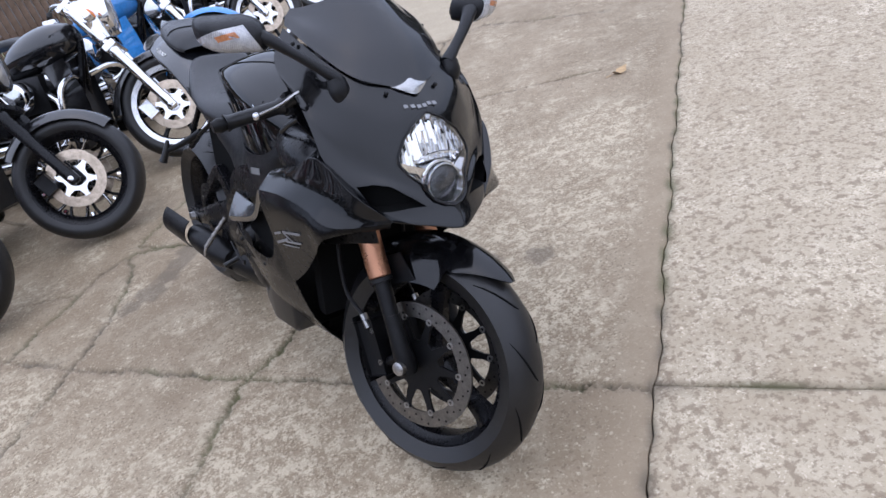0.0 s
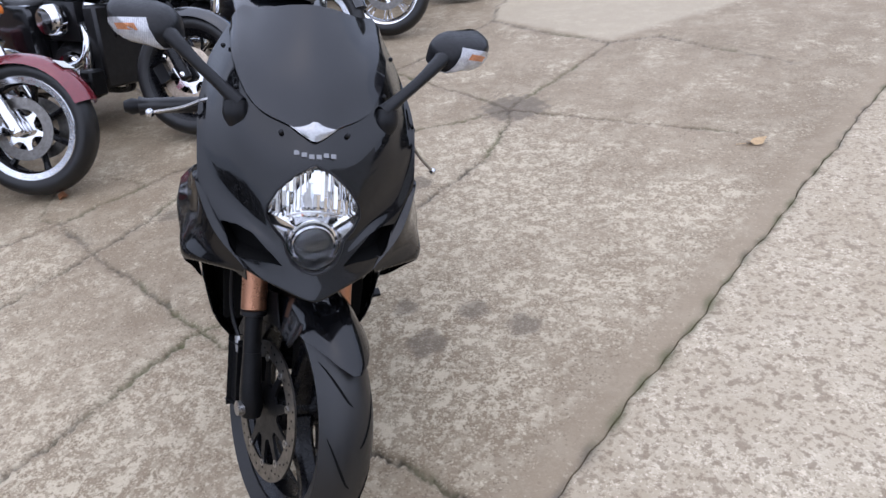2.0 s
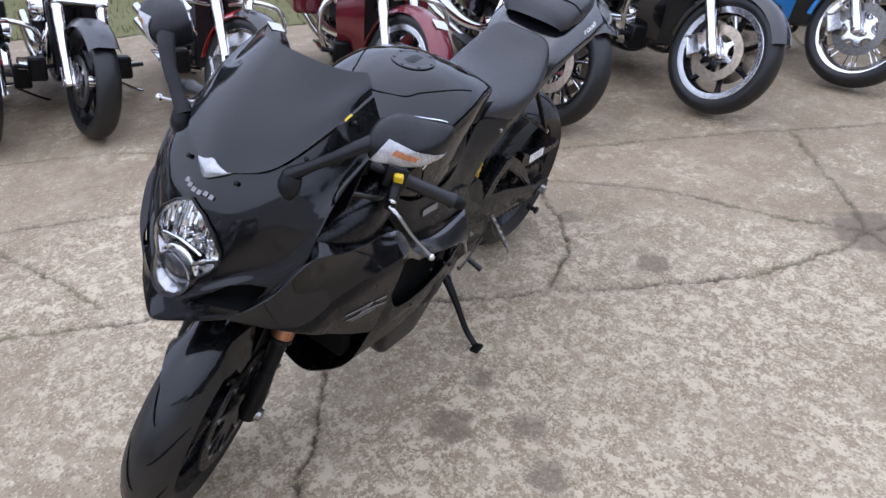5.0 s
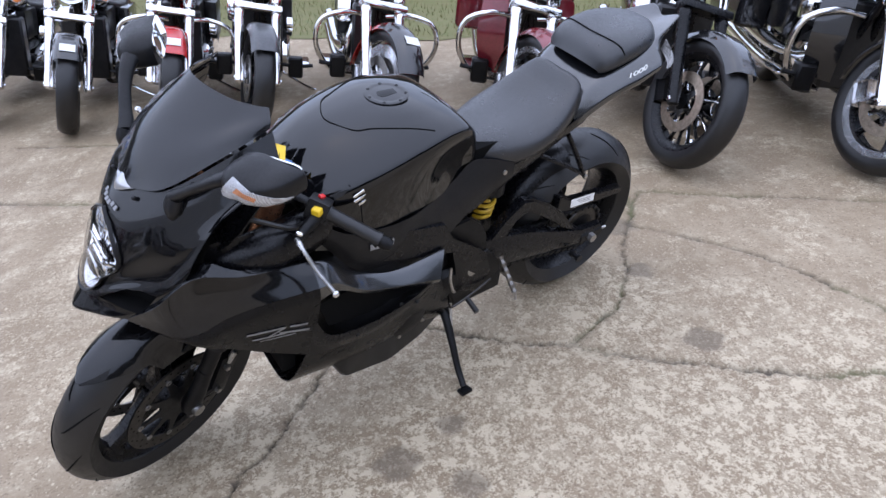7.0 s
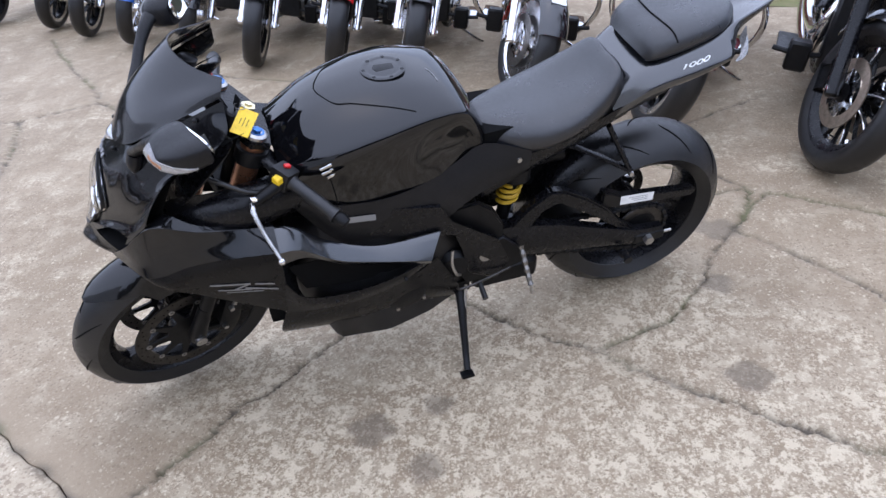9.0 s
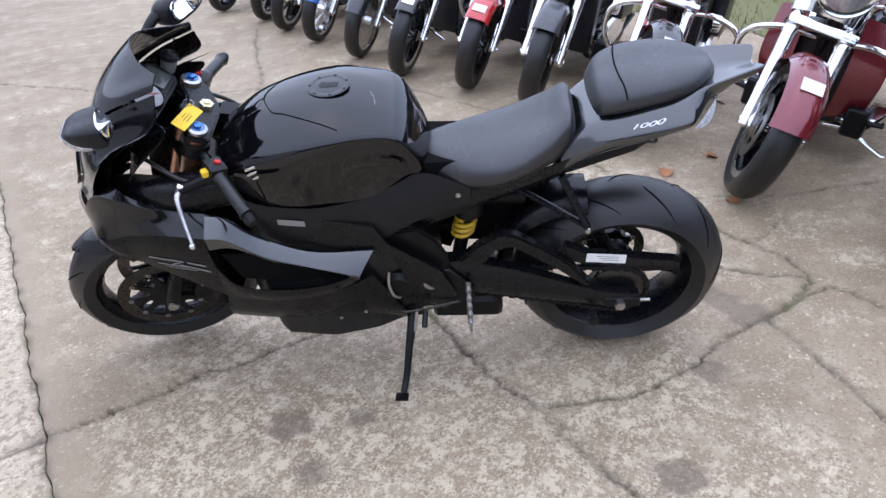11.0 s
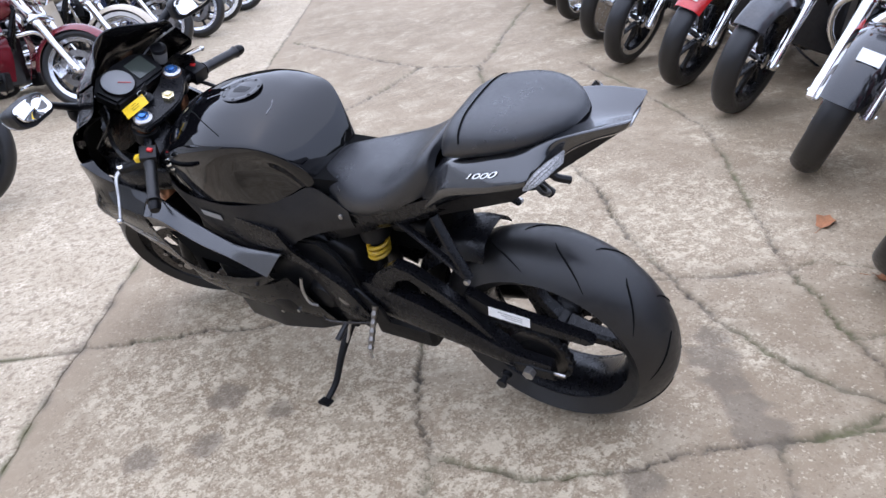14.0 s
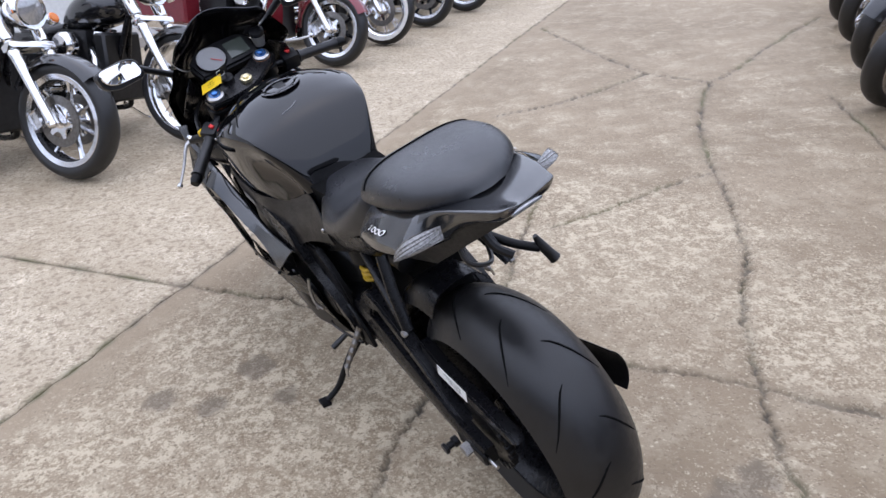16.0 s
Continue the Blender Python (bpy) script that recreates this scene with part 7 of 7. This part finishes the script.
parked_copy(c_bag, -0.80, 6.19, HA - 4)
parked_copy(c_bag, -0.32, 7.16, HA - 4)
HB = 150
ROW_B = "row of cruisers by the pale wall"
park(cruiser("black cruiser with bright-rimmed cast wheel and chrome forks", "black", "cast", "chrome", False, fender="bob", disc=DISC, group=ROW_B, steer=6, bright=True, radius=0.34), 1.37, -0.18, HB)
park(cruiser("black cruiser with tall wire front wheel and long forks", "black", "wire", "chrome", False, fender="short", radius=0.35, group=ROW_B, steer=6, bars=0.1), 0.81, -0.685, HB)
park(cruiser("maroon touring cruiser with bright-rimmed cast wheels", "maroon", "cast", "chrome", True, True, False, disc=DISC, group=ROW_B, steer=6), -0.05, -2.50, HB)
d_ww = park(cruiser("cream cruiser with white-walled wire wheels", "cream", "wire", "chrome", False, bags=True, nacelle=True, whitewall=True, group=ROW_B, steer=6), -0.5, -3.27, HB)
d_nav = park(cruiser("navy touring cruiser with bright-rimmed wheels", "navy", "cast", "chrome", True, True, True, disc=DISC, group=ROW_B, steer=6), -0.97, -4.05, HB)
parked_copy(d_nav, -1.5, -4.8, HB)
parked_copy(d_ww, -1.95, -5.62, HB)
parked_copy(d_nav, -2.43, -6.22, HB)

# ---- beyond the rows: grass verge and fence, pale wall ----
GRASS = mat("lawn_grass", (0.10, 0.12, 0.03), 0.8, 0, 0, 0.45, 14, 0.4, 90, second=(0.17, 0.14, 0.06))
rowdir = Vector((0.5, 0.866, 0))
back = Vector((-0.866, 0.5, 0))
mid = Vector((-2.7, 2.05, 0))
VM = Matrix((rowdir, back, (0, 0, 1))).transposed().to_4x4()
VM.translation = mid
nx, ny = 90, 30
lawn = [[VM @ Vector((-12 + 24 * i / nx, 2.55 + 6 * j / ny + 0.12 * math.sin(i * 1.3), 0.005 + 0.035 * min(1, j / 2) + 0.012 * noise.noise((i * 0.7, j * 0.9, 0)))) for j in range(ny + 1)] for i in range(nx + 1)]
tagged(part("lawn", grid_bm(lawn), GRASS, sharp=180), "dull green lawn verge behind the parked cruisers", "lawn", kind="structure")
rnd = random.Random(4)
blades = []
for k in range(5200):
    p = VM @ Vector((rnd.uniform(-6, 6.5), 2.5 + 1.7 * rnd.random() ** 1.3, 0.03))
    a, h, w = rnd.uniform(0, 6.28), rnd.uniform(0.03, 0.09), rnd.uniform(0.003, 0.006)
    d = Vector((math.cos(a), math.sin(a), 0))
    t = Vector((rnd.uniform(-0.03, 0.03), rnd.uniform(-0.03, 0.03), h))
    blades.append((p - d * w, p + d * w, p + t))
me = bpy.data.meshes.new("grass")
me.from_pydata([v for b in blades for v in b], [], [(3 * i, 3 * i + 1, 3 * i + 2) for i in range(len(blades))])
me.materials.append(GRASS)
tagged(new("grass", me), "short yellowish green grass blades", "grass", kind="stuff")
WOOD = mat("weathered_fence_wood", (0.16, 0.10, 0.07), 0.75, 0, 0, 0.4, 12, 0.3, 120)
fence = thing("fence", "weathered brown slatted fence behind the lawn", "fence")
slat = part("slat", block((-0.045, -0.011, 0), (0.045, 0.011, 1.5), 0.004, 1), WOOD, fence)
slat.matrix_basis = VM @ pose(-8, 5.6, 0.03)
for k in range(1, 150):
    same(slat, fence, VM @ pose(-8 + k * 0.115, 5.6 + 0.004 * math.sin(k * 2.1), 0.03))
for z in (0.35, 1.2):
    part("rail", block((-8.1, 5.62, z), (9.3, 5.66, z + 0.09), 0.004, 1), WOOD, fence, m=VM)
RENDER = mat("pale_painted_wall", (0.70, 0.70, 0.68), 0.7, 0, 0, 0.08, 4, 0.2, 60)
rowB = Vector((-0.53, -0.848, 0)).normalized()
WM = Matrix((rowB, Vector((0.848, -0.53, 0)), (0, 0, 1))).transposed().to_4x4()
WM.translation = Vector((0.3, -2.0, 0))
tagged(part("wall_south", block((-7, 3.6, -0.04), (12, 3.85, 3.2), 0.01, 1), RENDER, m=WM), "pale painted building wall behind parked cruisers", "wall", kind="structure")
tagged(part("kerb", block((-7, 2.9, -0.04), (12, 3.6, 0.11), 0.02, 2), mat("kerb_concrete", (0.42, 0.39, 0.35), 0.8, 0, 0, 0.2, 14, 0.3, 120), m=WM), "pale concrete kerb walk before the wall", "kerb", kind="structure")

# ---- unseen treeline ring, added to dim the horizon and darken reflections ----
DARK_RING = mat("dark_horizon_ring", (0.035, 0.045, 0.025), 0.9, 0, 0, 0.5, 0.6, 0.5, 3, second=(0.06, 0.05, 0.035))
rows = []
for k in range(121):
    a = 2 * math.pi * k / 120
    h = 7 + 2.2 * noise.noise((math.cos(a) * 3, math.sin(a) * 3, 0)) + 1.0 * noise.noise((math.cos(a) * 17, math.sin(a) * 17, 5))
    rows.append([(math.cos(a) * (34 + 1.5 * math.sin(k * 1.7 + j)), math.sin(a) * (34 + 1.5 * math.sin(k * 1.7 + j)), h * j / 5 - 0.05) for j in range(6)])
tagged(part("backdrop", grid_bm(np.array(rows)), DARK_RING, sharp=180), "unseen dark treeline ring added to dim the horizon and darken reflections", "trees", kind="structure")

# ---- fallen leaves ----
LEAF = mat("dry_leaf", (0.34, 0.14, 0.06), 0.7, 0, 0, 0.3, 40)
PALELEAF = mat("pale_dry_leaf", (0.50, 0.33, 0.17), 0.7, 0, 0, 0.3, 40)


def leaf(x, y, turn, size, material, label):
    b = bmesh.new()
    n = 15
    ring = []
    for k in range(n):
        a = 2 * math.pi * k / n
        r = size * (0.55 + 0.45 * abs(math.cos(2.5 * a))) * (1.25 if math.cos(a) > 0.6 else 0.9)
        ring.append(b.verts.new((r * math.cos(a), r * math.sin(a) * 0.75, 0.012 + 0.010 * math.sin(a * 2 + turn) + 0.004 * math.cos(a * 5))))
    c = b.verts.new((0, 0, 0.004))
    for k in range(n):
        b.faces.new((c, ring[k], ring[(k + 1) % n]))
    bmesh.ops.solidify(b, geom=b.faces[:], thickness=0.0012)
    b2 = tube([(-size * 0.8, 0, 0.006), (-size * 1.7, size * 0.15, 0.004)], 0.0014, 5)
    ob = part("fallen_leaf", b, material, sharp=180, m=pose(x, y, 0.0, 0, 0, turn))
    tagged(ob, label, "leaf", "fallen leaves")
    part("leaf_stem", b2, material, ob, m=pose(x, y, 0.0, 0, 0, turn))


leaf(1.15, 3.36, 20, 0.045, PALELEAF, "pale tan dry leaf on the concrete")
leaf(-2.24, 2.40, 200, 0.06, LEAF, "rust-brown dry leaf on the concrete")
leaf(-2.02, 2.75, 120, 0.035, LEAF, "small brown dry leaf on the concrete")
leaf(-2.55, 2.55, 60, 0.04, LEAF, "small brown dry leaf on the concrete")
